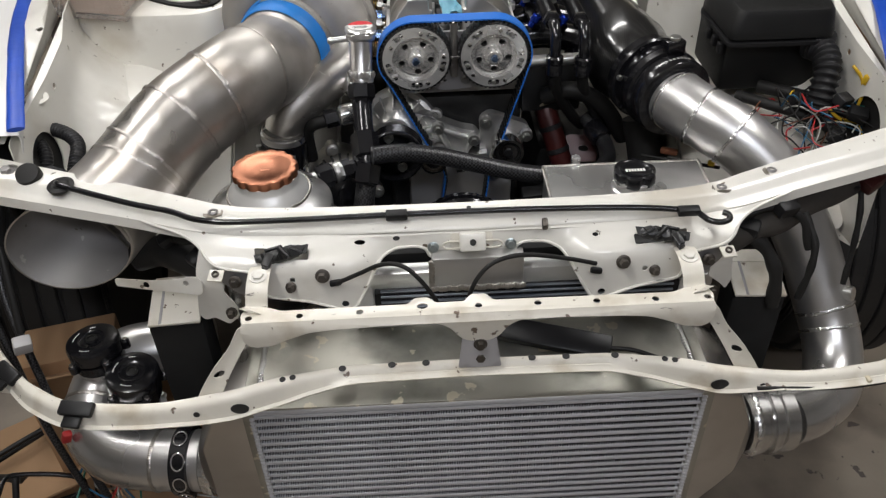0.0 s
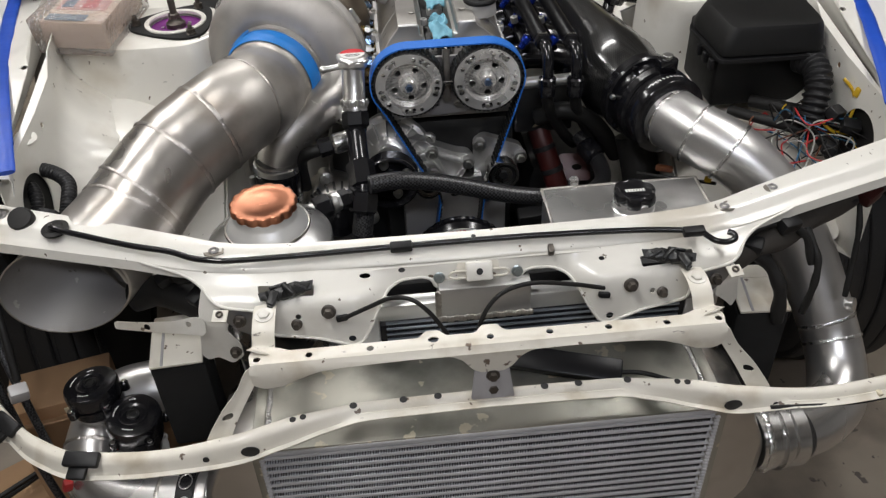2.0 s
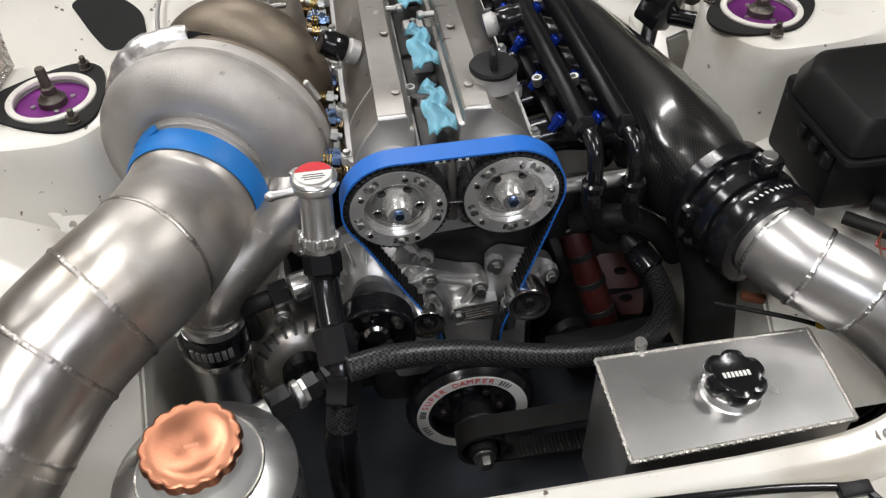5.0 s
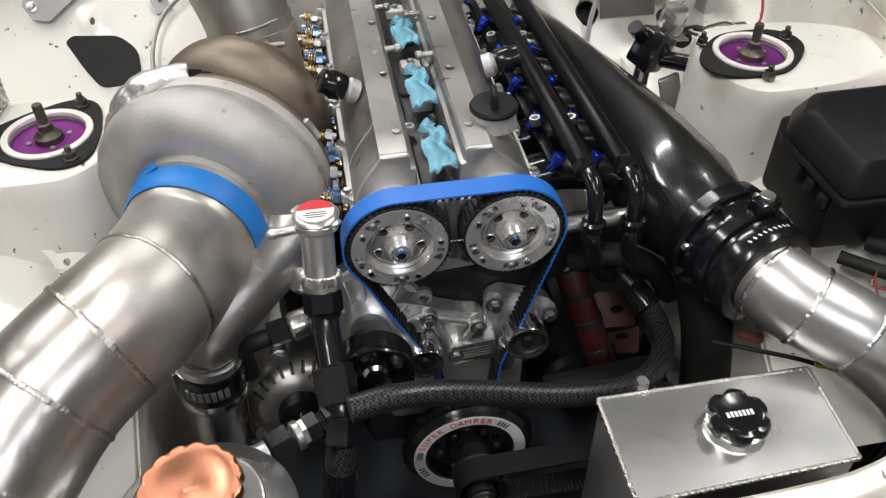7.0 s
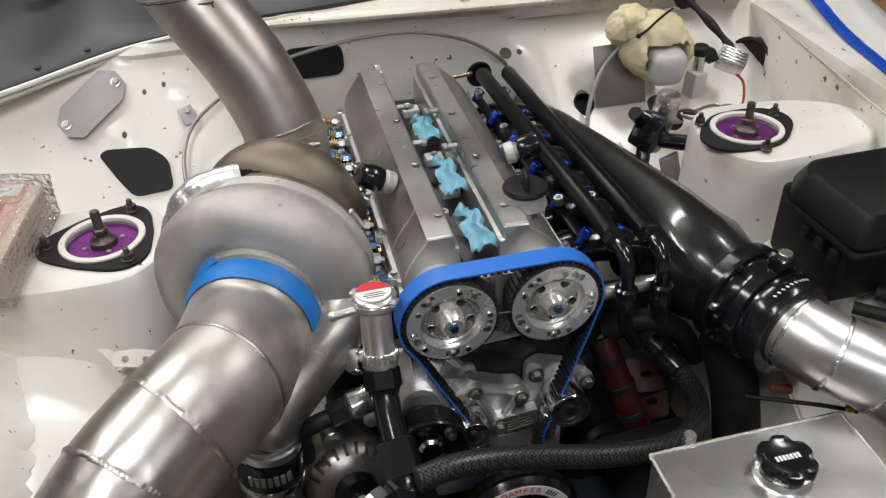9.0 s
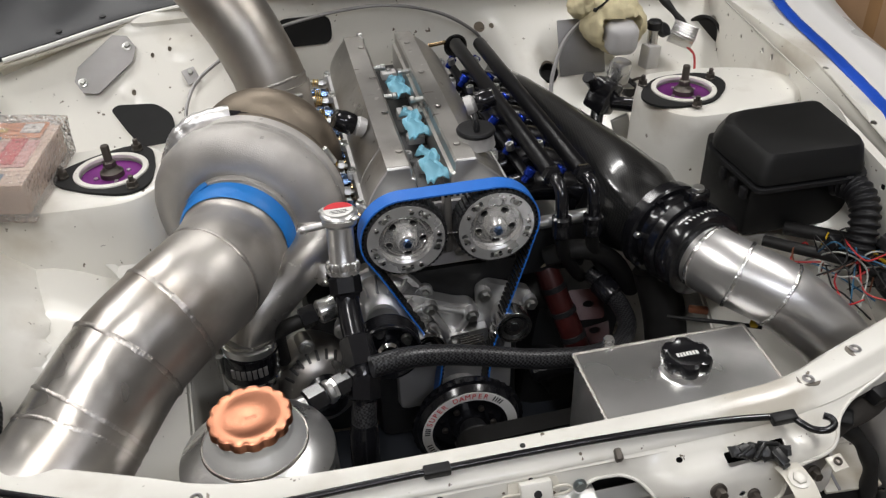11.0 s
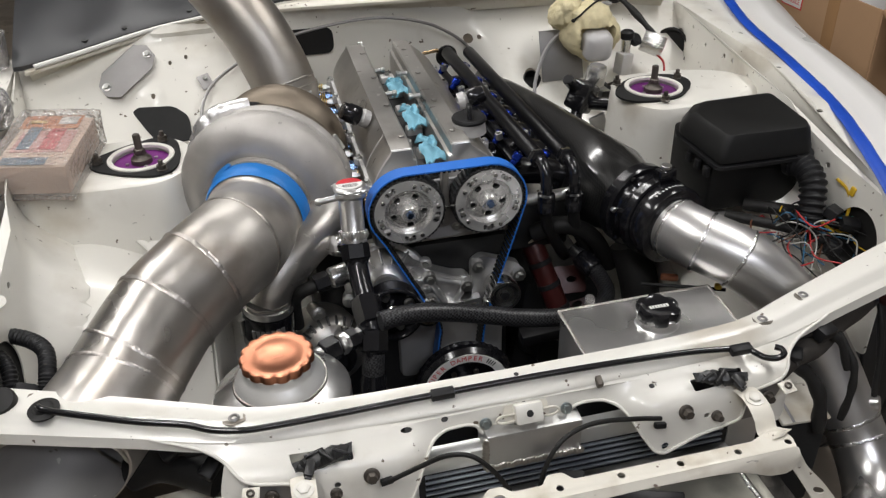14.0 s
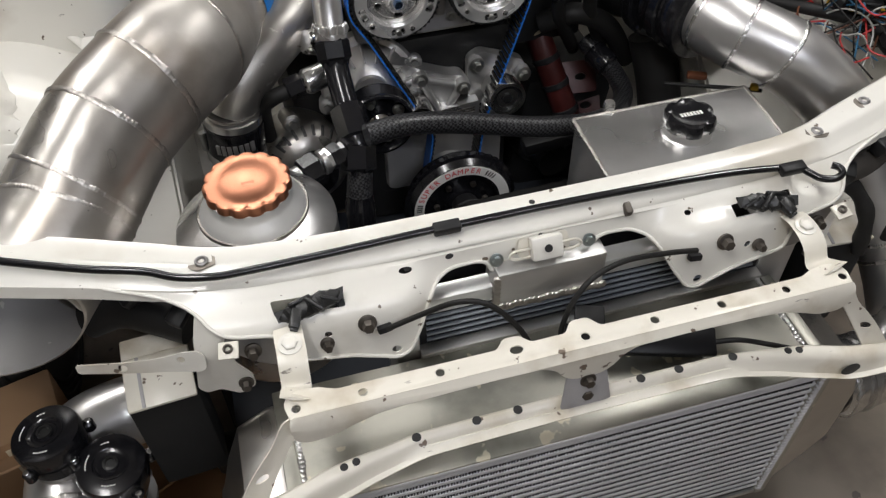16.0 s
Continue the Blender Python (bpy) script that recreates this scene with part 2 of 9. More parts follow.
def film_plastic(name):
    """Clear wrap with glinting bubbles."""
    m = mat(name, (0.86, 0.82, 0.78), 0.12, 0, 0.06, 60)
    nt = m.node_tree
    b = nt.nodes["Principled BSDF"]
    tc = nt.nodes.new("ShaderNodeTexCoord")
    vo = nt.nodes.new("ShaderNodeTexVoronoi")
    vo.inputs["Scale"].default_value = 135
    bn = nt.nodes.new("ShaderNodeBump")
    bn.inputs["Strength"].default_value, bn.inputs["Distance"].default_value = 0.75, 0.0045
    bn.invert = True
    nt.links.new(tc.outputs["Object"], vo.inputs["Vector"])
    nt.links.new(vo.outputs[0], bn.inputs["Height"])
    nt.links.new(bn.outputs[0], b.inputs["Normal"])
    tr, gl, fr = nt.nodes.new("ShaderNodeBsdfTransparent"), nt.nodes.new("ShaderNodeBsdfGlossy"), nt.nodes.new("ShaderNodeFresnel")
    m1, m2 = nt.nodes.new("ShaderNodeMixShader"), nt.nodes.new("ShaderNodeMixShader")
    m1.inputs[0].default_value = 0.26
    gl.inputs["Roughness"].default_value = 0.06
    fr.inputs["IOR"].default_value = 1.42
    nt.links.new(bn.outputs[0], gl.inputs["Normal"])
    nt.links.new(bn.outputs[0], fr.inputs["Normal"])
    for src, dst in ((tr.outputs[0], m1.inputs[1]), (b.outputs[0], m1.inputs[2]), (fr.outputs[0], m2.inputs[0]), (m1.outputs[0], m2.inputs[1]), (gl.outputs[0], m2.inputs[2]), (m2.outputs[0], nt.nodes["Material Output"].inputs[0])):
        nt.links.new(src, dst)
    return m


def turned(m):
    """Brushing that runs in circles about the local z."""
    nt = m.node_tree
    tg = nt.nodes.new("ShaderNodeTangent")
    tg.direction_type, tg.axis = "RADIAL", "Z"
    nt.links.new(tg.outputs[0], nt.nodes["Principled BSDF"].inputs["Tangent"])


turned(COPPER)
turned(ALU_BRUSH)
CARBON, BRAID, WRAPFILM = weave("carbon_fibre"), braid("braided_hose"), film_plastic("bubble_wrap_film")


# ---- mesh tools ----
def axis_at(p, d, hint=(0, 0, 1)):
    """A pose at p whose local z runs along d."""
    z = Vector(d).normalized()
    h = Vector(hint)
    if abs(z.dot(h.normalized())) > 0.98:
        h = Vector((0, 1, 0))
    x = h.cross(z).normalized()
    y = z.cross(x)
    m = Matrix((x, y, z)).transposed().to_4x4()
    m.translation = Vector(p)
    return m


def smooth(pts, n=8):
    """A Catmull-Rom curve through pts, n steps a span."""
    p = [Vector(q) for q in pts]
    p = [2 * p[0] - p[1]] + p + [2 * p[-1] - p[-2]]
    out = []
    for i in range(1, len(p) - 2):
        for k in range(n):
            t = k / n
            a, b, c, d = p[i - 1], p[i], p[i + 1], p[i + 2]
            out.append(0.5 * (2 * b + (c - a) * t + (2 * a - 5 * b + 4 * c - d) * t * t + (3 * b - a - 3 * c + d) * t ** 3))
    out.append(p[-2])
    return out


def ringface(bm, rows, closed=True, caps=True):
    n = len(rows[0])
    for a, b in zip(rows, rows[1:]):
        for i in range(n if closed else n - 1):
            j = (i + 1) % n
            try:
                bm.faces.new((a[i], a[j], b[j], b[i]))
            except ValueError:
                pass
    if caps and closed:
        for r, rev in ((rows[0], True), (rows[-1], False)):
            try:
                bm.faces.new(list(reversed(r)) if rev else r)
            except ValueError:
                pass


def sweep(path, r, seg=14, bm=None, caps=True, squash=1.0, start=None):
    """A tube along path; r is a number or a function of 0..1."""
    bm = bm or bmesh.new()
    p = [Vector(q) for q in path]
    n = len(p)
    tan = [(p[min(i + 1, n - 1)] - p[max(i - 1, 0)]).normalized() for i in range(n)]
    u = Vector(start) if start else (Vector((0, 0, 1)) if abs(tan[0].z) < 0.9 else Vector((1, 0, 0)))
    rows = []
    for i in range(n):
        u = (u - tan[i] * u.dot(tan[i])).normalized()
        v = tan[i].cross(u)
        rr = r(i / (n - 1)) if callable(r) else r
        rows.append([bm.verts.new(p[i] + rr * (math.cos(2 * math.pi * k / seg) * u * squash + math.sin(2 * math.pi * k / seg) * v)) for k in range(seg)])
    ringface(bm, rows, True, caps)
    return bm


def lathe(prof, m, seg=40, bm=None, caps=True, lobes=None):
    """Turn a profile of (radius, height) about the local z of m. lobes(angle, r): a changed radius."""
    bm = bm or bmesh.new()
    rows = []
    for r, h in prof:
        row = []
        for k in range(seg):
            a = 2 * math.pi * k / seg
            rr = lobes(a, r) if lobes else r
            row.append(bm.verts.new(m @ Vector((rr * math.cos(a), rr * math.sin(a), h))))
        rows.append(row)
    ringface(bm, rows, True, caps)
    return bm


def cyl(r, h, m, seg=24, c=None, bm=None):
    c = min(r, h) * 0.12 if c is None else c
    return lathe([(r - c, 0), (r, c), (r, h - c), (r - c, h)], m, seg, bm)


def ring(r1, r2, h, m, seg=40, bm=None, c=0.001):
    """A flat ring with an inner and an outer wall."""
    bm = bm or bmesh.new()
    prof = [(r1 + c, 0), (r2 - c, 0), (r2, c), (r2, h - c), (r2 - c, h), (r1 + c, h), (r1, h - c), (r1, c)]
    rows = [[bm.verts.new(m @ Vector((r * math.cos(2 * math.pi * k / seg), r * math.sin(2 * math.pi * k / seg), z))) for r, z in prof] for k in range(seg)]
    ringface(bm, rows + [rows[0]], True, False)
    return bm


def box(size, m, c=0.002, bm=None, seg=2, taper=(1, 1)):
    """A bevelled box centred on m; taper scales its top."""
    b2 = bmesh.new()
    bmesh.ops.create_cube(b2, size=1)
    for v in b2.verts:
        k = taper if v.co.z > 0 else (1, 1)
        v.co = Vector((v.co.x * size[0] * k[0], v.co.y * size[1] * k[1], v.co.z * size[2]))
    if c:
        bmesh.ops.bevel(b2, geom=b2.edges[:], offset=c, segments=seg, profile=0.5, affect="EDGES")
    return merge(bm, b2, m)


def merge(bm, b2, m=None):
    if m is not None:
        bmesh.ops.transform(b2, matrix=m, verts=b2.verts)
    if bm is None:
        return b2
    me = bpy.data.meshes.new("tmp")
    b2.to_mesh(me)
    b2.free()
    bm.from_mesh(me)
    bpy.data.meshes.remove(me)
    return bm


def hexbolt(m, r=0.006, h=0.006, bm=None, washer=True):
    bm = bm or bmesh.new()
    if washer:
        lathe([(r * 1.5, 0), (r * 1.5, h * 0.2), (r * 1.1, h * 0.3)], m, 20, bm)
    lathe([(r, h * 0.2), (r, h * 0.9), (r * 0.86, h * 1.05), (r * 0.4, h * 1.05)], m, 6, bm)
    return bm


def loft(rings, bm=None, caps=True, closed=True):
    bm = bm or bmesh.new()
    rows = [[bm.verts.new(Vector(p)) for p in r] for r in rings]
    ringface(bm, rows, closed, caps)
    return bm


def circle2(cx, cy, r, n=14, ry=None):
    return [(cx + r * math.cos(2 * math.pi * k / n), cy + (ry or r) * math.sin(2 * math.pi * k / n)) for k in range(n)]


def slot2(cx, cy, w, h, turn=0.0, n=5):
    """A rounded slot outline, w by h."""
    r = h / 2
    pts = []
    for s, a0 in ((1, -90), (-1, 90)):
        for k in range(n + 1):
            a = radians(a0 + 180 * k / n)
            pts.append((s * (w / 2 - r) + r * math.cos(a), r * math.sin(a)))
    ct, st = math.cos(radians(turn)), math.sin(radians(turn))
    return [(cx + x * ct - y * st, cy + x * st + y * ct) for x, y in pts]


def round2(pts, r=0.006, n=4):
    """Round the corners of a 2D outline."""
    out = []
    m = len(pts)
    for i in range(m):
        a, b, c = Vector(pts[i - 1]), Vector(pts[i]), Vector(pts[(i + 1) % m])
        d1, d2 = a - b, c - b
        k = min(r, d1.length * 0.45, d2.length * 0.45)
        p, q = b + d1.normalized() * k, b + d2.normalized() * k
        for j in range(n + 1):
            t = j / n
            v = (1 - t) ** 2 * p + 2 * t * (1 - t) * b + t * t * q
            out.append((v.x, v.y))
    return out


def inside2(x, y, poly):
    ok = False
    j = len(poly) - 1
    for i in range(len(poly)):
        xi, yi = poly[i]
        xj, yj = poly[j]
        if (yi > y) != (yj > y) and x < (xj - xi) * (y - yi) / (yj - yi) + xi:
            ok = not ok
        j = i
    return ok


def sheet(outline, place, thick=0.0015, holes=(), step=0.012, bm=None):
    """Sheet metal: a flat outline with holes, bent into space by place(x, y), with thickness."""
    from mathutils.geometry import delaunay_2d_cdt
    bm = bm or bmesh.new()
    vs, es = [], []
    for loop in (outline, *holes):
        b0, n = len(vs), len(loop)
        for i, p in enumerate(loop):
            q = loop[(i + 1) % n]
            vs.append(Vector(p))
            es.append(None)
        es[b0:] = [(b0 + i, b0 + (i + 1) % n) for i in range(n)]
    xs, ys = [p[0] for p in outline], [p[1] for p in outline]
    nx, ny = int((max(xs) - min(xs)) / step), int((max(ys) - min(ys)) / step)
    for i in range(1, nx + 1):
        for j in range(1, ny + 1):
            x, y = min(xs) + i * step, min(ys) + j * step
            if inside2(x, y, outline) and not any(inside2(x, y, h) for h in holes):
                vs.append(Vector((x, y)))
    v2, _, faces, *_ = delaunay_2d_cdt(vs, es, [], 1, 1e-6)
    mid = [(sum(v2[i].x for i in f) / len(f), sum(v2[i].y for i in f) / len(f)) for f in faces]
    faces = [f for f, c in zip(faces, mid) if inside2(*c, outline) and not any(inside2(*c, h) for h in holes)]
    e = 1e-4
    top, bot = [], []
    for p in v2:
        o = Vector(place(p.x, p.y))
        nrm = (Vector(place(p.x + e, p.y)) - o).cross(Vector(place(p.x, p.y + e)) - o)
        nrm = nrm.normalized() if nrm.length > 1e-12 else Vector((0, 0, 1))
        top.append(bm.verts.new(o))
        bot.append(bm.verts.new(o - nrm * thick))
    count = {}
    for f in faces:
        a = sum((v2[f[i]].x * v2[f[(i + 1) % len(f)]].y - v2[f[(i + 1) % len(f)]].x * v2[f[i]].y) for i in range(len(f)))
        f = list(f) if a > 0 else list(reversed(f))
        bm.faces.new([top[i] for i in f])
        bm.faces.new([bot[i] for i in reversed(f)])
        for i in range(len(f)):
            count[(f[i], f[(i + 1) % len(f)])] = 1
    for a, b in list(count):
        if (b, a) not in count:
            bm.faces.new((top[b], top[a], bot[a], bot[b]))
    return bm


def plane_at(m):
    return lambda x, y: m @ Vector((x, y, 0))


def thing(name, at, label, category, group="", kind=""):
    e = new(name)
    e.empty_display_size = 0.02
    e.location = at
    return tagged(e, label, category, group, kind)


def part(name, bm, material, parent=None, label="", sharp=38, normals=True):
    """Link a bmesh, built at its place in the world, as one mesh under a thing or a part."""
    if normals:
        bmesh.ops.recalc_face_normals(bm, faces=bm.faces)
    me = bpy.data.meshes.new(name)
    bm.to_mesh(me)
    bm.free()
    me.materials.append(material)
    me.shade_smooth()
    me.set_sharp_from_angle(angle=radians(sharp))
    ob = new(name, me)
    if parent:
        put_under(ob, parent)
    return tagged(ob, label)


def put_under(ob, parent):
    """Make ob a part of parent and leave it where it is."""
    at = Vector(parent.location)
    up = parent.parent
    ob.parent = parent
    ob.matrix_parent_inverse = Matrix.Translation(-at) if not up else Matrix.Identity(4)


def again(ob, m, parent=None):
    """Another object on the same mesh, moved by m."""
    o = new(ob.name.split(".")[0], ob.data)
    if parent or ob.parent:
        put_under(o, parent or ob.parent)
    o.matrix_basis = m
    return o


def weld(c, d, r, bead=0.0035, bm=None, bumps=90, tilt=None):
    """A bead of overlapping drops round a pipe of radius r at c, square to d."""
    m = axis_at(c, d)
    bm = bm or bmesh.new()
    n = bumps * 3
    rows = []
    for k in range(n):
        a = 2 * math.pi * k / n
        b = bead * (0.76 + 0.22 * abs(math.sin(a * bumps / 2)) + 0.28 * noise.noise(Vector((math.cos(a) * 11, math.sin(a) * 11, c[0] * 40))))
        rows.append([bm.verts.new(m @ Vector(((r + b * 0.60 * math.cos(t)) * math.cos(a), (r + b * 0.60 * math.cos(t)) * math.sin(a), b * math.sin(t) + 0.0012 * noise.noise(Vector((math.cos(a) * 4, math.sin(a) * 4, c[1] * 30)))))) for t in [2 * math.pi * j / 6 for j in range(6)]])
    ringface(bm, rows + [rows[0]], True, False)
    return bm


# ---- workshop ----
def workshop():
    bm = bmesh.new()
    box((9.0, 10.0, 0.1), pose(0, 1.5, -0.05), 0, bm)
    tagged(part("floor", bm, CONCRETE), "stained brown-grey concrete workshop floor", "floor", kind="structure")
    bm = box((9.0, 10.0, 0.1), pose(0, 1.5, CEILING + 0.15), 0)
    tagged(part("ceiling", bm, WALLP), "plain grey workshop ceiling", "ceiling", kind="structure")
    for n, s, p in (("wall_north", (9.0, 0.12, CEILING + 0.1), (0, 6.56, CEILING / 2 + 0.05)), ("wall_south", (9.0, 0.12, CEILING + 0.1), (0, -3.56, CEILING / 2 + 0.05)),
                    ("wall_east", (0.12, 10.0, CEILING + 0.1), (4.56, 1.5, CEILING / 2 + 0.05)), ("wall_west", (0.12, 10.0, CEILING + 0.1), (-4.56, 1.5, CEILING / 2 + 0.05))):
        tagged(part(n, box(s, pose(*p), 0), WALLP), "plain grey workshop wall", "wall", kind="structure")
    for x, y, a in TUBES:
        m = pose(x, y, CEILING + 0.03, 0, 0, a)
        t = thing("ceiling_light", (x, y, CEILING + 0.1), "white ceiling light with a long bright diffuser", "ceiling light", "ceiling lights")
        part("housing", box((1.3, 0.34, 0.06), m @ pose(0, 0, 0.035), 0.006), WALLP, t)
        part("diffuser", box((1.22, 0.26, 0.012), m @ pose(0, 0, -0.001), 0.003), LAMP, t)
        la = bpy.data.lights.new("tube_light", "AREA")
        la.shape, la.size, la.size_y, la.energy, la.color = "RECTANGLE", 1.2, 0.22, TUBE_WATTS, ((0.86, 0.89, 1.0) if y < -1 else (1.0, 0.98, 0.965))
        put_under(new("tube_light", la), t)
        t.children[-1].matrix_basis = m @ pose(0, 0, -0.012)


workshop()

# ---- car body ----
CX = 0.035
body = thing("car_body", (CX, 1.5, 0.3), "white car shell with stripped engine bay, bonnet and bumper off", "car")


def sx(x, s):
    """x measured outwards from the car's middle, to one side."""
    return CX + s * x


def lerp_table(tab, x):
    """A smooth, monotone curve through the rows of a table."""
    if x <= tab[0][0]:
        return tab[0][1:]
    if x >= tab[-1][0]:
        return tab[-1][1:]
    n = next(i for i in range(1, len(tab)) if x <= tab[i][0])
    a, b = tab[n - 1], tab[n]
    h = b[0] - a[0]
    t = (x - a[0]) / h
    out = []
    for c in range(1, len(a)):
        d = (b[c] - a[c]) / h
        def tangent(k):
            if k == 0 or k == len(tab) - 1:
                return d
            l, r = [(tab[q + 1][c] - tab[q][c]) / (tab[q + 1][0] - tab[q][0]) for q in (k - 1, k)]
            return 2 * l * r / (l + r) if l * r > 0 else 0.0
        m0, m1 = tangent(n - 1), tangent(n)
        out.append((2 * t ** 3 - 3 * t * t + 1) * a[c] + (t ** 3 - 2 * t * t + t) * h * m0 + (3 * t * t - 2 * t ** 3) * b[c] + (t ** 3 - t * t) * h * m1)
    return tuple(out)


# the upper tie bar: distance from the middle, rear edge y, front edge y, top z
BAR = [(0.0, 0.923, 0.891, 0.778), (0.18, 0.924, 0.892, 0.779), (0.30, 0.928, 0.894, 0.782), (0.345, 0.935, 0.899, 0.784), (0.40, 0.953, 0.912, 0.788), (0.47, 0.974, 0.930, 0.795), (0.55, 0.997, 0.948, 0.803), (0.64, 1.022, 0.968, 0.812), (0.72, 1.045, 0.985, 0.82)]


def tie_bar():
    bm = bmesh.new()
    rows = []
    for k in range(145):
        x = -0.715 + 1.43 * k / 144
        yr, yf, z = lerp_table(BAR, abs(x))
        wing = min(1, max(0, (abs(x) - 0.335) / 0.05))
        prof = [(yr - 0.004, -0.034), (yr, -0.028), (yr, -0.005), (yr - 0.005, 0), (yf + 0.011, 0), (yf + 0.004, -0.003), (yf - 0.003, -0.010), (yf - 0.008, -0.012), (yf - 0.012 - 0.004 * wing, -0.016), (yf - 0.013 - 0.006 * wing, -0.018 - 0.012 * wing)]
        rows.append([bm.verts.new((CX + x, y, z + dz)) for y, dz in prof])
    ringface(bm, rows, False)
    bmesh.ops.recalc_face_normals(bm, faces=bm.faces)
    bmesh.ops.solidify(bm, geom=bm.faces[:], thickness=0.0016)
    bar = part("tie_bar", bm, WHITE, body, "white painted upper tie bar with scuffed holes")

    face = [(0.0, 0.879, 0.762), (0.03, 0.860, 0.751), (0.052, 0.840, 0.744), (0.064, 0.833, 0.735), (0.10, 0.825, 0.700), (0.14, 0.818, 0.662)]
    mid = [(0.0, 0.879, 0.762), (0.03, 0.871, 0.740), (0.06, 0.866, 0.714), (0.14, 0.855, 0.64)]

    def place(x, v):
        k = min(1, max(0, (0.17 - abs(x)) / 0.08))
        k = k * k * (3 - 2 * k)
        a, b = lerp_table(face, v), lerp_table(mid, v)
        yf = lerp_table(BAR, abs(x))[1] - 0.891
        zf = lerp_table(BAR, abs(x))[2] - 0.778
        return (CX + x, a[0] * (1 - k) + b[0] * k + yf, a[1] * (1 - k) + b[1] * k + zf)

    half = [(0.47, 0.0), (0.445, 0.006), (0.418, 0.010), (0.396, 0.016), (0.379, 0.026), (0.367, 0.038), (0.359, 0.050), (0.351, 0.058), (0.338, 0.062), (0.306, 0.064), (0.294, 0.068), (0.289, 0.082), (0.284, 0.103), (0.265, 0.106), (0.225, 0.112), (0.190, 0.124), (0.176, 0.130), (0.162, 0.124), (0.148, 0.098), (0.134, 0.066), (0.122, 0.044), (0.104, 0.031), (0.076, 0.029), (0.063, 0.034), (0.058, 0.050)]
    out = [(-x, v) for x, v in half] + list(reversed(half))
    holes = [circle2(s * 0.177, 0.118, 0.0052) for s in (1, -1)]
    holes += [round2([(s * 0.222, 0.030), (s * 0.296, 0.028), (s * 0.294, 0.046), (s * 0.222, 0.048)][::1 if s > 0 else -1], 0.003) for s in (1, -1)]
    holes += [circle2(-0.103, 0.014, 0.0048), circle2(-0.153, 0.020, 0.0075, ry=0.005), circle2(0.170, 0.026, 0.0042), circle2(0.0, 0.010, 0.003), circle2(-0.245, 0.078, 0.004), circle2(0.235, 0.085, 0.004)]
    part("front_panel", sheet(round2(out, 0.008), place, -0.0016, holes, 0.01), WHITE, body, "white pressed radiator support panel with two arches")

    # rolled rim round the arches and outer corners
    rim = [Vector(place(x, v)) + Vector((0, -0.0012, 0.0006)) for x, v in round2(out, 0.008) if v > 0.004]
    part("rolled_rim", sweep(rim, 0.0021, 8), WHITE, bar, "rolled white edge of the pressing", 60)

    for s in (1, -1):
        o = round2([(s * x, v) for x, v in [(0.343, 0.058), (0.350, 0.074), (0.342, 0.086), (0.326, 0.098), (0.306, 0.108), (0.276, 0.108), (0.272, 0.058)]][::-s], 0.004)
        part("corner_plate", sheet(o, lambda x, v: tuple(Vector(place(x, v)) + Vector((0, 0.0045, -0.0015))), -0.0016, [], 0.01), GREYSTEEL, bar, "dark stained steel corner plate")
    # bolts and threaded holes
    for x, y, z in ((-0.319, 0.912, 0), (0.390, 0.916, 0), (0.469, 0.943, 0)):
        z = lerp_table(BAR, abs(x - CX))[2] + 0.0012
        bm = ring(0.004, 0.0072, 0.002, pose(x, y, z - 0.001), 20)
        ring(0.0035, 0.0055, 0.006, pose(x, y, z - 0.004), 16, bm)
        part("weld_nut", bm, GREYSTEEL, bar, "bare steel weld nut")
        o = [(0.0105 * (1 + 0.30 * noise.noise(Vector((math.cos(a) * 1.7, math.sin(a) * 1.7, x * 50)))) * math.cos(a) * 1.25, 0.0100 * (1 + 0.30 * noise.noise(Vector((math.cos(a) * 1.7, math.sin(a) * 1.7, x * 50)))) * math.sin(a)) for a in [2 * math.pi * q / 22 for q in range(22)]]
        part("scraped_patch", sheet(o, plane_at(pose(x, y, z - 0.0018)), 0.0012, [], 0.02), SCRAPED, bar, "bare scraped metal round the nut")
    rnd = random.Random(12)
    for k in range(26):
        x = rnd.uniform(-0.60, 0.66)
        yr, yf, z = lerp_table(BAR, abs(x))
        r = rnd.uniform(0.0012, 0.0034)
        y = yf + 0.014 + rnd.random() ** 2 * (yr - yf - 0.022)
        o = [(r * (1.0 + 0.5 * noise.noise(Vector((q * 1.3, k, 0)))) * math.cos(0.785 * q) * 1.8, r * (1.0 + 0.5 * noise.noise(Vector((q * 1.3, k, 9)))) * math.sin(0.785 * q)) for q in range(8)]
        part("paint_chip", sheet(o, plane_at(pose(CX + x, y, z - 0.0010, 0, 0, rnd.uniform(0, 60))), 0.0012, [], 0.02), SCRAPED, bar)
    part("hole", cyl(0.0033, 0.002, pose(0.034, 0.905, 0.7768), 12), INK, bar, "small dark drain hole")
    for s in (1, -1):
        for x, v, r in ((0.204, 0.072, 0.0066), (0.248, 0.088, 0.0050), (0.322, 0.080, 0.0058)):
            p = Vector(place(s * x, v))
            m = axis_at(p + Vector((0, -0.001, 0.0004)), (0, -0.93, 0.30))
            part("bolt", hexbolt(m, r, 0.012), RUSTY, bar, "brown oxidised flange bolt")
    # cream tabs at the panel ends
    for s in (1, -1):
        tb = box((0.020, 0.018, 0.003), pose(sx(0.344, s), 0.826, 0.742, 18, 0, 8 * s), 0.001)
        part("tab", tb, WHITE_OLD, bar)
        part("tab_nut", ring(0.0025, 0.005, 0.004, pose(sx(0.344, s), 0.826, 0.744, 18), 14), RUSTY, bar)


tie_bar()


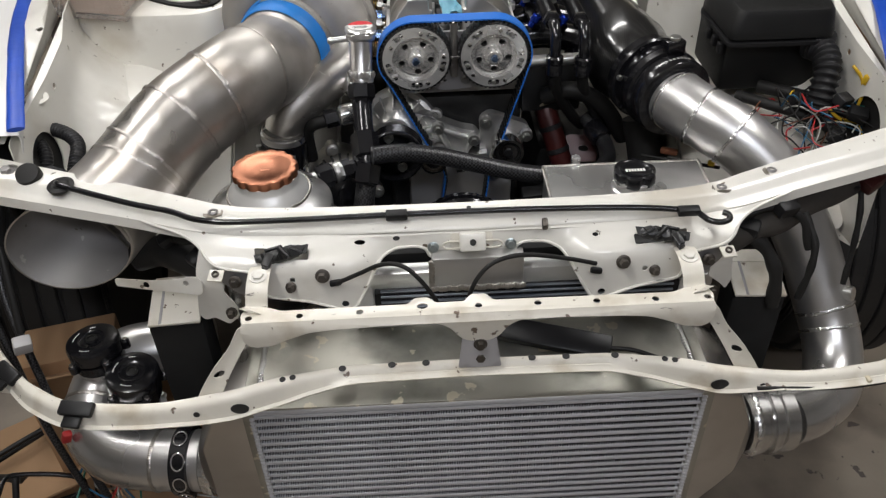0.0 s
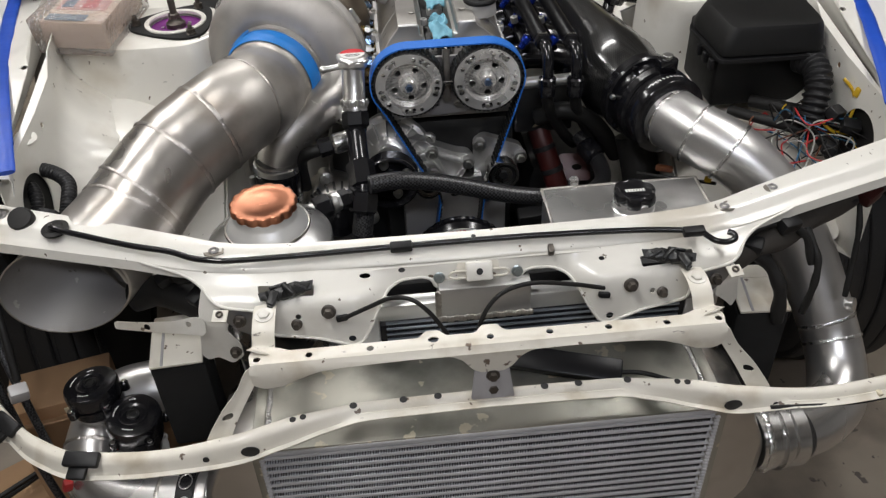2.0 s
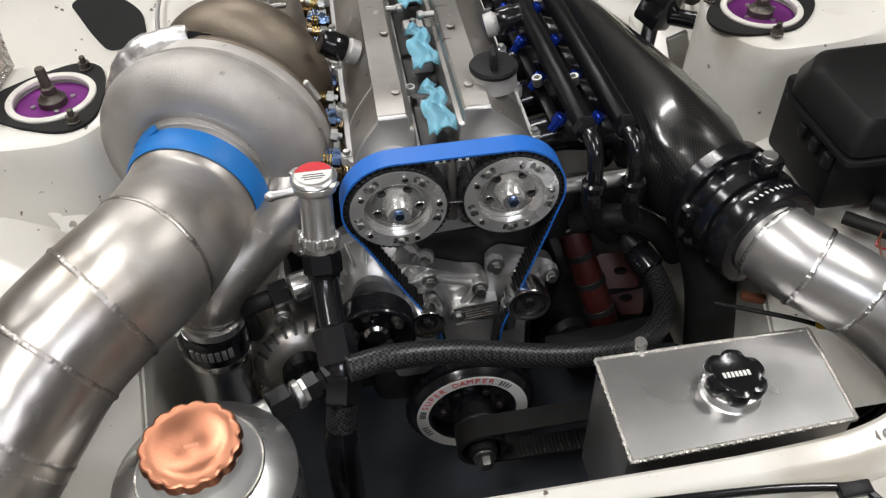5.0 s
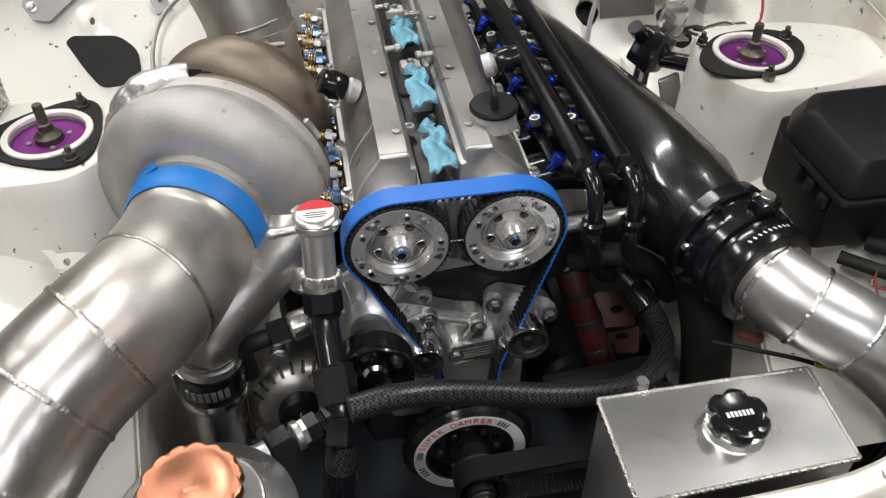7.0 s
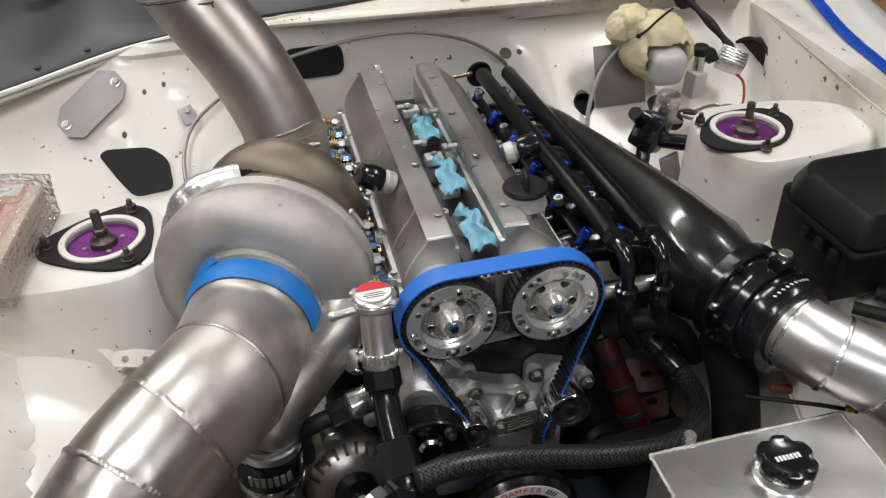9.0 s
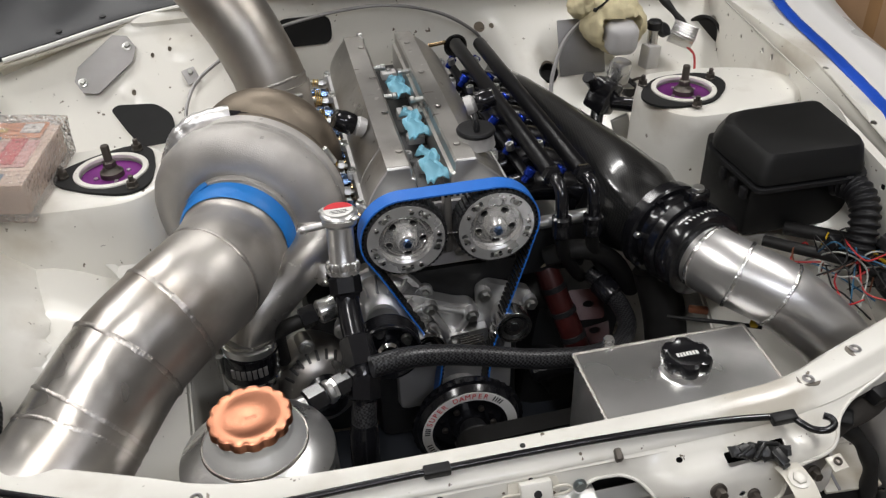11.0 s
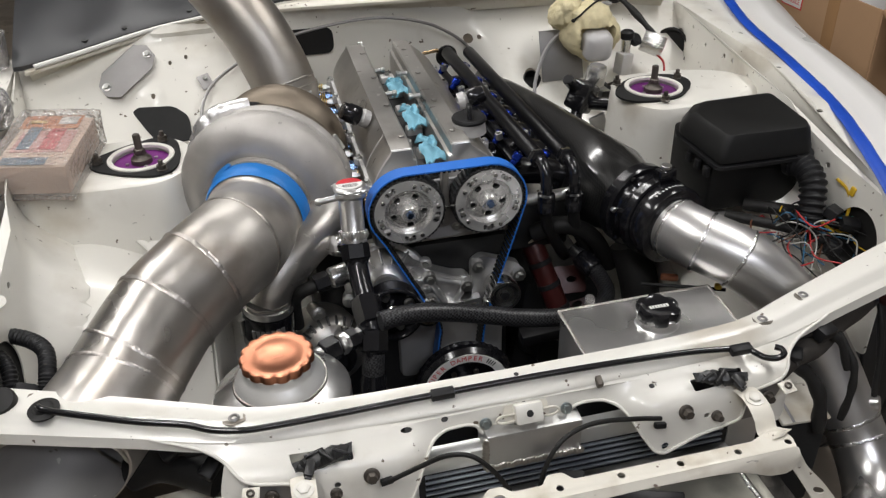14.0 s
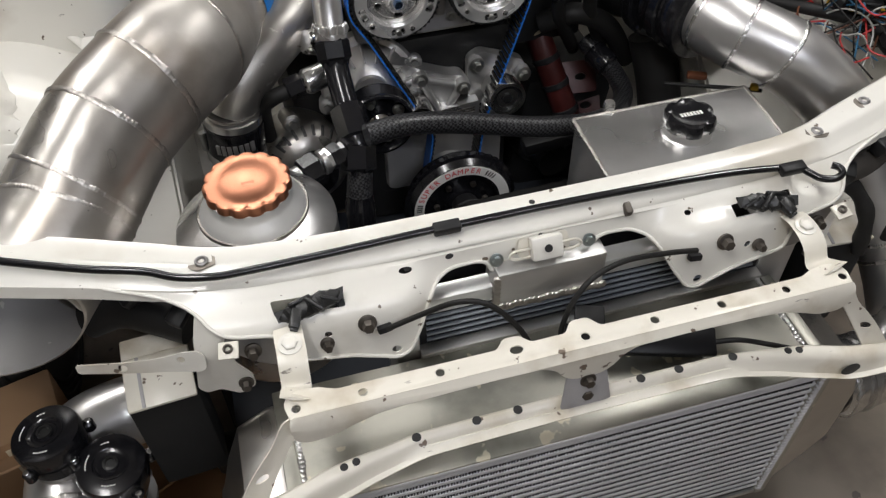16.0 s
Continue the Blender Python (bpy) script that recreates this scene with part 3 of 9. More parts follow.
def front_bars():
    # second bar below the tie bar
    def top(x, y):
        return (CX + x, 0.738 + y, 0.7405 + 0.002 * math.cos(x * 10))
    back = [(-0.25, 0.017), (-0.090, 0.015), (-0.080, 0.026), (-0.064, 0.026), (-0.054, 0.015), (-0.018, 0.015), (-0.008, 0.028), (0.010, 0.028), (0.020, 0.015), (0.25, 0.017)]
    outl = [(-0.297, -0.006), (0.297, -0.006), (0.301, 0.012), (0.297, 0.022), (0.285, 0.026), (0.266, 0.024)] + back[::-1] + [(-0.266, 0.024), (-0.285, 0.026), (-0.297, 0.022), (-0.301, 0.012)]
    xs = [-0.290, -0.226, -0.150, 0.0, 0.075, 0.150, 0.225, 0.292]
    holes = [circle2(x, 0.006, 0.0046) for x in xs] + [circle2(-0.071, 0.010, 0.007, ry=0.005)]
    bar = part("cross_bar", sheet(round2(outl, 0.004), top, 0.0016, holes, 0.012), WHITE_OLD, body, "white scuffed bonnet latch cross bar with bolt holes")

    def frontlip(x, v):
        return (CX + x, 0.733 - 0.006 * min(1, v / 0.006), 0.7405 + 0.002 * math.cos(x * 10) - v)
    low = [(0.298, 0.010), (0.297, 0.026), (0.285, 0.034), (0.262, 0.032), (0.240, 0.022), (0.215, 0.013), (0.18, 0.010), (0.10, 0.009), (0.05, 0.011), (0.036, 0.020), (0.026, 0.036), (0.014, 0.044)]
    o = [(-0.299, -0.001), (-0.298, 0.012)] + [(-x, v) for x, v in low[1:]] + [(x, v) for x, v in reversed(low)] + [(0.299, -0.001)]
    part("front_lip", sheet(round2(o, 0.006), frontlip, 0.0016, [], 0.012), WHITE_OLD, bar, "white scalloped front lip")

    # centre stay down to the lower bar
    def stay(x, v):
        return (CX + x, 0.729 - 0.02 * v / 0.08 + (0.003 if abs(x) > 0.024 else 0), 0.712 - v)
    o = [(-0.018, -0.02), (-0.028, 0.055), (0.028, 0.055), (0.018, -0.02)]
    part("centre_stay", sheet(round2(o, 0.003), stay, -0.002, [], 0.008), PRIMER, body, "grey primed centre stay between the two bars")
    for z, r in ((0.692, 0.0060), (0.670, 0.0066)):
        part("stay_bolt", hexbolt(axis_at((0.036, 0.7255, z), (0, -1, 0.2)), r, 0.008), RUSTY, bar)

    # lower bar, bowed forwards at its ends: distance out, y, z, top width, face height
    LOW = [(0.0, 0.727, 0.654, 0.011, 0.006), (0.16, 0.727, 0.652, 0.011, 0.008), (0.22, 0.721, 0.649, 0.012, 0.015), (0.27, 0.712, 0.646, 0.015, 0.023), (0.33, 0.698, 0.642, 0.015, 0.025), (0.42, 0.692, 0.634, 0.014, 0.017), (0.53, 0.702, 0.630, 0.016, 0.018), (0.60, 0.740, 0.622, 0.018, 0.018), (0.65, 0.789, 0.612, 0.018, 0.018), (0.72, 0.872, 0.60, 0.018, 0.018)]
    bm = bmesh.new()
    rows = []
    for k in range(181):
        x = -0.72 + 1.44 * k / 180
        y, z, w, h = lerp_table(LOW, abs(x))
        h *= 1 - 0.60 * min(1, max(0, (x - 0.31) / 0.08))
        rows.append([bm.verts.new((CX + x, y + a, z + b)) for a, b in ((w + 0.001, -0.008), (w, -0.001), (w - 0.003, 0.0015), (0.004, 0.001), (0.0, -0.002), (-0.003, -0.006), (-0.005, -h * 0.7), (-0.008, -h), (-0.014, -h - 0.001))])
    ringface(bm, rows, False)
    bmesh.ops.recalc_face_normals(bm, faces=bm.faces)
    bmesh.ops.solidify(bm, geom=bm.faces[:], thickness=0.0016)
    low = part("lower_bar", bm, WHITE_OLD, body, "white lower bumper bar, yellowed and chipped")
    for s in (1, -1):
        y, z, w, h = lerp_table(LOW, 0.313)
        part("oval_hole", lathe([(0.0095, 0), (0.0095, 0.001), (0.008, 0.0012)], axis_at((sx(0.313, s), y - 0.0068, z - 0.016), (0, -1, 0.12)) @ Matrix.Diagonal((1.25, 0.85, 1, 1)), 24), INK, low)
        for d in (0.245, 0.258, 0.368, 0.18, 0.115, 0.07):
            y, z, w, h = lerp_table(LOW, d)
            face = d == 0.368
            p = (sx(d, s), y - 0.0055, z - h * 0.55) if face else (sx(d, s), y + w * 0.5, z + 0.0008)
            part("bolt_hole", cyl(0.0042 if d > 0.2 else 0.005, 0.0012, axis_at(p, (0, -1, 0.1) if face else (0, 0, 1)), 14), INK, low)
        # side arm from the cross bar down to the lower bar
        def arm(u, v):
            b = 0.012 * math.sin(v * 30)
            return (CX + s * (0.293 + u + 0.62 * v), 0.742 - 0.30 * v + b * 0.2 - abs(u) * 0.25, 0.728 - v)
        o = [(-0.010, 0.0), (0.012, 0.0), (0.009, 0.03), (0.016, 0.055), (0.018, 0.08), (0.016, 0.118), (-0.014, 0.118), (-0.010, 0.06), (-0.010, 0.03)]
        o = round2(o, 0.008)
        part("side_arm", sheet(o if s > 0 else o[::-1], arm, -0.0018 * s, [circle2(0.004, 0.066, 0.0065, ry=0.005)[::1 if s > 0 else -1]], 0.008), WHITE_OLD, body, "white pressed side arm with an oval hole")
        # strap from the tie bar down to the cross bar
        bm = sweep(smooth([(sx(0.284, s), 0.834, 0.747), (sx(0.284, s), 0.818, 0.751), (sx(0.284, s), 0.800, 0.750), (sx(0.285, s), 0.786, 0.742), (sx(0.286, s), 0.776, 0.728), (sx(0.288, s), 0.766, 0.732), (sx(0.289, s), 0.752, 0.7435)], 5), 0.0145, 4, squash=0.12, start=(0, 0, 1))
        strap = part("strap", bm, WHITE_OLD, body, "white bent strap bolted to the tie bar")
        part("strap_bolt", hexbolt(pose(sx(0.284, s), 0.809, 0.7525, 8), 0.008, 0.005), WHITE, strap, "painted flange bolt")
    cb = thing("bumper_cable", (0.56, 0.71, 0.60), "thin black cable clipped along the lower bar", "cable")
    path = []
    for k in range(13):
        d = 0.36 + 0.03 * k
        y, z, w, h = lerp_table(LOW, d)
        path.append((CX + d, y - 0.010, z - h * 0.42 - 0.004 + 0.002 * math.sin(k)))
    part("cable", sweep(smooth(path, 4), 0.0028, 8), RUBBER, cb)
    part("clip", box((0.007, 0.010, 0.016), pose(path[5][0], path[5][1] + 0.003, path[5][2] + 0.002, 0, 0, 8), 0.002), BEIGE, cb, "beige plastic cable clip")
    for i, (x, y, z, a) in enumerate(((-0.613, 0.787, 0.612, 42), (-0.487, 0.700, 0.630, 10), (0.660, 0.752, 0.620, -36))):
        c = thing("trim_clip", (x, y, z), "black plastic bumper clip on the lower bar", "clip", "bumper clips")
        m = pose(x, y, z + 0.006, 20, 0, -a)
        part("clip_body", box((0.046, 0.020, 0.010), m, 0.003), BLACK, c)
        part("clip_lip", box((0.024, 0.020, 0.007), m @ pose(-0.004, -0.014, -0.006), 0.002), BLACK, c)


front_bars()


def wing_d(y):
    """Distance of the inner wing wall from the middle."""
    if y < 1.265:
        return 0.647 + 0.08 * (1.265 - y)
    return 0.647 + 0.21 * (y - 1.265) if y < 1.63 else 0.7237 + 0.12 * (y - 1.63)


def apron_height(d, y):
    """Height of the wheel-house sheet at distance d out from the middle."""
    t = min(1, max(0, (d - 0.40) / 0.20))
    top = 0.70 + 0.068 * (t * t * (3 - 2 * t))
    f = min(1, max(0, (y - 1.02) / 0.30))
    f = f * f * (3 - 2 * f)
    return 0.56 + (top - 0.56) * f


def bay_sides():
    for s in (1, -1):
        side = "right" if s > 0 else "left"
        # inner wing wall and its flat top flange
        def wall(y, z):
            d = wing_d(y) - 0.010 * math.sin((z - 0.55) * 8)
            f = min(1, max(0, 1 - (z - apron_height(0.62, y) + 0.004) / 0.085))
            g = min(1, max(0, (y - 1.16) / 0.06)) * min(1, max(0, (1.50 - y) / 0.06))
            d -= 0.075 * f * f * g
            return (sx(d, s), y, z)
        o = round2([(1.03, 0.56), (2.0, 0.45), (2.0, 0.90), (1.35, 0.897), (1.03, 0.836)], 0.01)
        holes = [circle2(y, z, r, 10) for y, z, r in ((1.30, 0.86, 0.005), (1.42, 0.865, 0.005), (1.55, 0.868, 0.005), (1.64, 0.868, 0.0055), (1.68, 0.866, 0.0055), (1.78, 0.858, 0.004), (1.86, 0.875, 0.004), (1.985, 0.86, 0.005), (1.20, 0.842, 0.005))]
        holes.append(circle2(1.105, 0.755, 0.045, 28, 0.052))
        holes.append(circle2(1.925, 0.812, 0.034, 28, 0.04) if s > 0 else circle2(1.90, 0.775, 0.04, 28, 0.046))
        if s > 0:
            part("inner_wing", sheet(o, wall, 0.002, holes, 0.018), WHITE, body, "white inner wing panel with small holes and scuffs")
        else:
            part("inner_wing", sheet(o[::-1], wall, 0.002, [h[::-1] for h in holes], 0.018), WHITE, body, "white inner wing panel with small holes and scuffs")

        def flange(d, y):
            e = wing_d(y)
            return (sx(e + d, s), y, 0.897 - 0.35 * max(0, 1.33 - y) * 0.55 + 0.004 * math.sin(d * 60))
        o = round2([(-0.002, 1.03), (0.004, 1.03), (0.022, 1.12), (0.058, 1.30), (0.074, 1.54), (0.085, 1.77), (0.125, 2.03), (-0.002, 2.05)], 0.01)
        holes = [circle2(d, y, 0.006, 10) for d, y in ((0.03, 1.3), (0.035, 1.5), (0.045, 1.72), (0.05, 1.9))]
        part("wing_flange", sheet(o if s > 0 else o[::-1], flange, 0.002 * s, holes if s > 0 else [h[::-1] for h in holes], 0.03), WHITE, body, "white wing mounting flange")

        # outer wing with a rolled inner edge
        EDGE = [(1.00, 0.628, 0.845), (1.11, 0.660, 0.868), (1.20, 0.688, 0.880), (1.34, 0.730, 0.888), (1.54, 0.776, 0.892), (1.77, 0.822, 0.895), (2.03, 0.895, 0.905), (2.4, 0.95, 0.93)]
        rows = []
        bm = bmesh.new()
        for k in range(57):
            y = 1.03 + 1.37 * k / 56
            d, z = lerp_table(EDGE, y)
            rows.append([bm.verts.new((sx(d + a, s), y - a * 0.25, z + b)) for a, b in ((0.004, -0.03), (0.0, -0.006), (0.002, 0.0), (0.012, 0.002), (0.03, 0.004), (0.050, 0.002), (0.060, 0.0075), (0.072, 0.0085), (0.084, 0.003), (0.10, 0.001), (0.15, -0.03), (0.19, -0.09), (0.205, -0.2), (0.21, -0.36))])
        ringface(bm, rows, False)
        bmesh.ops.recalc_face_normals(bm, faces=bm.faces)
        bmesh.ops.solidify(bm, geom=bm.faces[:], thickness=0.0015)
        wing = part("outer_wing", bm, FENDER, body, "glossy white outer front wing")
        tp = []
        for k in range(41):
            y = 1.035 + 1.275 * k / 40
            d, z = lerp_table(EDGE, y)
            tp.append((sx(d + 0.004 + 0.0012 * noise.noise(Vector((k * 0.35, s, 0))), s), y, z + 0.005 + 0.001 * noise.noise(Vector((k * 0.8, s, 5)))))
        part("edge_tape", sweep(smooth(tp, 3), lambda t: 0.0125 * (1 + 0.06 * noise.noise(Vector((t * 40, s, 3)))), 12, squash=0.34, start=(0, 0, 1)), TAPE, wing, "bright blue masking tape over the wing edge", 60)

        # strut tower
        tc = Vector((-0.449, 1.520, 0.862)) if s < 0 else Vector((0.523, 1.543, 0.868))
        rings = []
        for dz, k in ((0.0, 0.90), (-0.003, 0.965), (-0.010, 1.0), (-0.03, 1.03), (-0.10, 1.07), (-0.22, 1.14), (-0.34, 1.2)):
            row = []
            for i in range(64):
                a = 2 * math.pi * i / 64
                c, q = math.cos(a), math.sin(a)
                rx, ry = (0.088 if s < 0 else 0.074), 0.100
                x = rx * (abs(c) ** 0.8) * (1 if c > 0 else -1)
                if c * s > 0:
                    x *= 3.05
                row.append((tc.x + x * k, tc.y + ry * k * q, tc.z + dz))
            rings.append(row)
        bm = bmesh.new()
        rows = [[bm.verts.new(p) for p in r] for r in rings]
        ringface(bm, rows, True, False)
        inner = [bm.verts.new((tc.x + 0.053 * math.cos(2 * math.pi * i / 64), tc.y + 0.053 * math.sin(2 * math.pi * i / 64), tc.z)) for i in range(64)]
        inner2 = [bm.verts.new((v.co.x, v.co.y, tc.z - 0.03)) for v in inner]
        ringface(bm, [rows[0], inner, inner2], True, False)
        tower = part("strut_tower", bm, WHITE, body, "white strut tower with chipped paint")

        # wheel-house apron in front of the tower
        def apron(d, y):
            return (sx(d, s), y, apron_height(d, y) + 0.004 * math.sin(y * 25) * math.sin(d * 20))
        o = round2([(0.40, 1.07), (0.658, 1.07), (0.646, 1.25), (0.698, 1.50), (0.38, 1.50)], 0.02)
        holes = [circle2(0.597, 1.305, 0.006, 12)] if s < 0 else [circle2(0.55, 1.27, 0.006, 12)]
        part("wheel_apron", sheet(o if s > 0 else o[::-1], apron, 0.002 * s, holes if s > 0 else [h[::-1] for h in holes], 0.02), WHITE, body, "smooth white wheel-house apron")

        if s < 0:
            sm = smooth([(-0.690, 1.500, 0.775), (-0.680, 1.545, 0.778), (-0.615, 1.515, 0.778), (-0.544, 1.477, 0.776), (-0.482, 1.432, 0.768), (-0.440, 1.385, 0.748)], 8)
            part("apron_seam", sweep(sm, lambda q: 0.0075 + 0.0012 * math.sin(q * 26), 12, squash=0.45, start=(0, 0, 1)), WHITE, body, "white seam sealed along the wheel-house", 70)
            for dx in (0.0, 0.035, 0.07):
                part("seam_patch", box((0.020, 0.014, 0.003), pose(-0.652 + dx, 1.520 - 0.3 * dx, 0.784, 10, 0, -20), 0.001), WHITE, body, "brushed seam sealer")

        def low(y, z):
            return (sx(0.40 - 0.03 * (0.7 - z), s), y, z)
        o = round2([(1.04, 0.36), (1.95, 0.36), (1.95, 0.74), (1.50, 0.72), (1.30, 0.70), (1.09, 0.58), (1.04, 0.54)], 0.01)
        part("chassis_leg", sheet(o if s > 0 else o[::-1], low, 0.003 * s, [], 0.05), WHITE, body, "white lower chassis leg")
        # crash box: white top, black wrapped face
        xc = -0.405 if s < 0 else 0.470
        m = pose(xc, 0.903, 0.621, 10, 0, -4 * s)
        cb = part("crash_box", box((0.076, 0.066, 0.006), m, 0.002), WHITE_OLD, body, "white chassis leg end with a black wrap below")
        part("crash_wrap", box((0.080, 0.060, 0.17), pose(xc, 0.905, 0.523, 0, 0, -4 * s), 0.006), FELT, cb, "black wrapped leg face")
        part("crash_roof", box((0.074, 0.03, 0.006), pose(xc + 0.003 * s, 0.948, 0.628, 0, 0, -4 * s), 0.002), WHITE_OLD, cb)
        part("crash_seam", box((0.004, 0.064, 0.002), m @ pose(-0.020, 0, 0.0032), 0.0005), PRIMER, cb)
        # bowed stiffener behind the headlamp opening
        def brace(u, v):
            return (sx(0.375 + u, s), 0.8465 + 0.30 * u + v * 0.20, 0.706 - 0.20 * u + 0.55 * u * u + v * 0.97)
        o = round2([(-0.002, -0.008), (0.004, -0.013), (0.03, -0.010), (0.045, -0.009), (0.08, -0.0075), (0.132, -0.006), (0.132, 0.006), (0.08, 0.0075), (0.045, 0.0105), (0.030, 0.013), (0.018, 0.016), (0.004, 0.016), (-0.003, 0.010)], 0.004)
        if s < 0:
            part("lamp_brace", sheet(o if s > 0 else o[::-1], brace, 0.0016 * s, [circle2(0.022, 0.006, 0.0045, 12)[::s], circle2(0.084, 0.0, 0.005, 12)[::s]], 0.01), WHITE, body, "white curved headlamp brace with two holes")
        def cheek(d, z):
            return (sx(d, s), 0.840 + 0.30 * (d - 0.337) - 0.10 * (z - 0.70) + 0.55 * max(0, z - 0.712), z)
        o = round2([(0.336, 0.722), (0.345, 0.738), (0.371, 0.757), (0.379, 0.73), (0.394, 0.640), (0.386, 0.630), (0.370, 0.640), (0.350, 0.630), (0.331, 0.650), (0.331, 0.674), (0.345, 0.700)], 0.005)
        if s > 0:
            o = round2([(0.332, 0.728), (0.352, 0.736), (0.362, 0.722), (0.364, 0.700), (0.372, 0.668), (0.366, 0.650), (0.352, 0.668), (0.330, 0.690)], 0.006)
        part("lamp_cheek", sheet(o if s < 0 else o[::-1], cheek, 0.0016 * s, [], 0.01), WHITE, body, "white radiator support cheek plate")
        part("cheek_bolt", hexbolt(axis_at((sx(0.340, s), 0.842, 0.661), (0, -1, 0.1)), 0.0055, 0.010), RUSTY, body, "brown oxidised bolt")


bay_sides()


def arch_liners():
    """Black liner over each front wheel, open at the bottom, to block light."""
    for s in (1, -1):
        def liner(u, v):
            a = radians(140 - 115 * v)
            r = 0.375 - 0.02 * v
            return (sx(0.43 + u, s), 1.50 + r * math.cos(a) * 1.02, 0.27 + r * math.sin(a))
        o = [(0.0, 0.0), (0.42, 0.0), (0.42, 1.0), (0.0, 1.0)]
        part("arch_liner", sheet(o if s > 0 else o[::-1], liner, 0.003 * s, [], 0.04), FELT, body, "black wheel arch liner")
        # added black sheet, in place of the shade inside the wheel well
        def end(y, z):
            return (sx(0.43, s), y, z)
        o = [(1.13, 0.10), (1.60, 0.10), (1.60, 0.60), (1.30, 0.56), (1.16, 0.40)]
        part("liner_cheek", sheet(o if s > 0 else o[::-1], end, 0.003 * s, [], 0.06), FELT, body, "black sheet added to keep the wheel well dark")


arch_liners()


def firewall_y(x, z):
    d = abs(x - CX)
    t = min(1, max(0, (d - 0.20) / 0.10))
    t = t * t * (3 - 2 * t)
    foot = min(2.02, 1.868 + 1.15 * (z - 0.79) + 0.05 * max(0, d - 0.45))
    return 1.995 * (1 - t) + foot * t


RIDGE = [(-0.74, 0.890), (-0.626, 0.889), (-0.586, 0.898), (-0.52, 0.909), (-0.467, 0.928), (-0.423, 0.939), (-0.325, 0.936), (-0.2, 0.925)]


def rear_bay():
    def fw(x, z):
        # bossed fixing, raised oval, and the shoulder of the footwell pressing
        b = 0.007 / (1 + math.exp((math.hypot(x + 0.457, (z - 0.831) * 1.5) - 0.024) / 0.0025))
        b += 0.006 / (1 + math.exp((math.hypot((x + 0.352) / 1.7, (z - 0.886) * 1.5) - 0.022) / 0.003))
        edge = lerp_table(RIDGE, x)[0]
        b -= 0.012 / (1 + math.exp((edge - z) / 0.003)) if x < -0.2 else 0
        b += 0.004 * math.exp(-((z - edge + 0.004) / 0.006) ** 2) if x < -0.2 else 0
        return (x, firewall_y(x, z) - b, z)
    o = round2([(-0.74, 0.42), (0.81, 0.42), (0.81, 0.93), (0.40, 0.975), (-0.15, 0.985), (-0.42, 0.945), (-0.74, 0.90)], 0.02)
    holes = [circle2(0.264, 0.862, 0.011, 16), circle2(0.288, 0.866, 0.005, 10), circle2(-0.415, 0.880, 0.004, 8), circle2(-0.38, 0.888, 0.004, 8), circle2(-0.457, 0.831, 0.0045, 10), circle2(0.212, 0.822, 0.024, 24), circle2(0.385, 0.79, 0.018, 20)]
    part("firewall", sheet(o, fw, -0.002, holes, 0.009), WHITE, body, "white pressed firewall with holes and seam stains")

    # scuttle lip that bows up over the firewall: x, y of front edge, z
    LIP = [(-0.70, 1.93, 0.905), (-0.62, 1.955, 0.915), (-0.40, 2.035, 0.940), (-0.20, 1.99, 0.972), (-0.10, 1.965, 0.978), (0.30, 1.95, 0.972), (0.55, 1.96, 0.958), (0.76, 1.95, 0.93)]
    bm = bmesh.new()
    rows = []
    for k in range(61):
        x = -0.70 + 1.46 * k / 60
        y, z = lerp_table(LIP, x)
        rows.append([bm.verts.new((x, y + a, z + b)) for a, b in ((0.05, -0.05), (0.03, -0.012), (0.012, -0.006), (0.0, -0.008), (-0.002, -0.002), (0.004, 0.003), (0.03, 0.004), (0.06, 0.012), (0.09, 0.03), (0.13, 0.034), (0.2, 0.05), (0.32, 0.07))])
    ringface(bm, rows, False)
    bmesh.ops.recalc_face_normals(bm, faces=bm.faces)
    bmesh.ops.solidify(bm, geom=bm.faces[:], thickness=0.0015)
    lip = part("scuttle", bm, WHITE_OLD, body, "white scuttle panel above the firewall")

    # charcoal scuttle cover over one side
    rows = []
    bm = bmesh.new()
    for k in range(31):
        x = -0.72 + 0.44 * k / 30
        y, z = lerp_table(LIP, x)
        w = 0.012 * math.sin(k * 0.5)
        rows.append([bm.verts.new((x - a * 0.1, y + a, z + b)) for a, b in ((0.006, 0.002), (0.004, 0.012), (0.012, 0.018), (0.08, 0.035 + w * 0.6), (0.16, 0.055 + w), (0.24, 0.07 + w * 0.5), (0.36, 0.09))])
    ringface(bm, rows, False)
    bmesh.ops.recalc_face_normals(bm, faces=bm.faces)
    bmesh.ops.solidify(bm, geom=bm.faces[:], thickness=0.003)
    cov = thing("scuttle_cover", (-0.4, 2.1, 0.98), "charcoal plastic cover lying over the scuttle", "car trim")
    part("cover", bm, COWLGREY, cov)
    EDGE_IN = [(-0.29, 0.012), (-0.188, 0.018), (-0.07, 0.036), (0.105, 0.060), (0.275, 0.062), (0.46, 0.088), (0.62, 0.09), (0.76, 0.10)]
    bm = bmesh.new()
    rows = []
    for k in range(43):
        x = -0.29 + 1.04 * k / 42
        y, z = lerp_table(LIP, x)
        f = lerp_table(EDGE_IN, x)[0]
        w = 0.004 * math.sin(k * 0.8)
        rows.append([bm.verts.new((x, y + f + a, z + 0.006 + 0.12 * f + b)) for a, b in ((0.0, -0.005), (0.0, 0.003), (0.006, 0.007), (0.06, 0.036 + w), (0.14, 0.052 - w), (0.26, 0.075))])
    ringface(bm, rows, False)
    bmesh.ops.recalc_face_normals(bm, faces=bm.faces)
    bmesh.ops.solidify(bm, geom=bm.faces[:], thickness=0.003)
    part("cover_wing", bm, COWLGREY, cov, "charcoal cover set back from the scuttle edge")
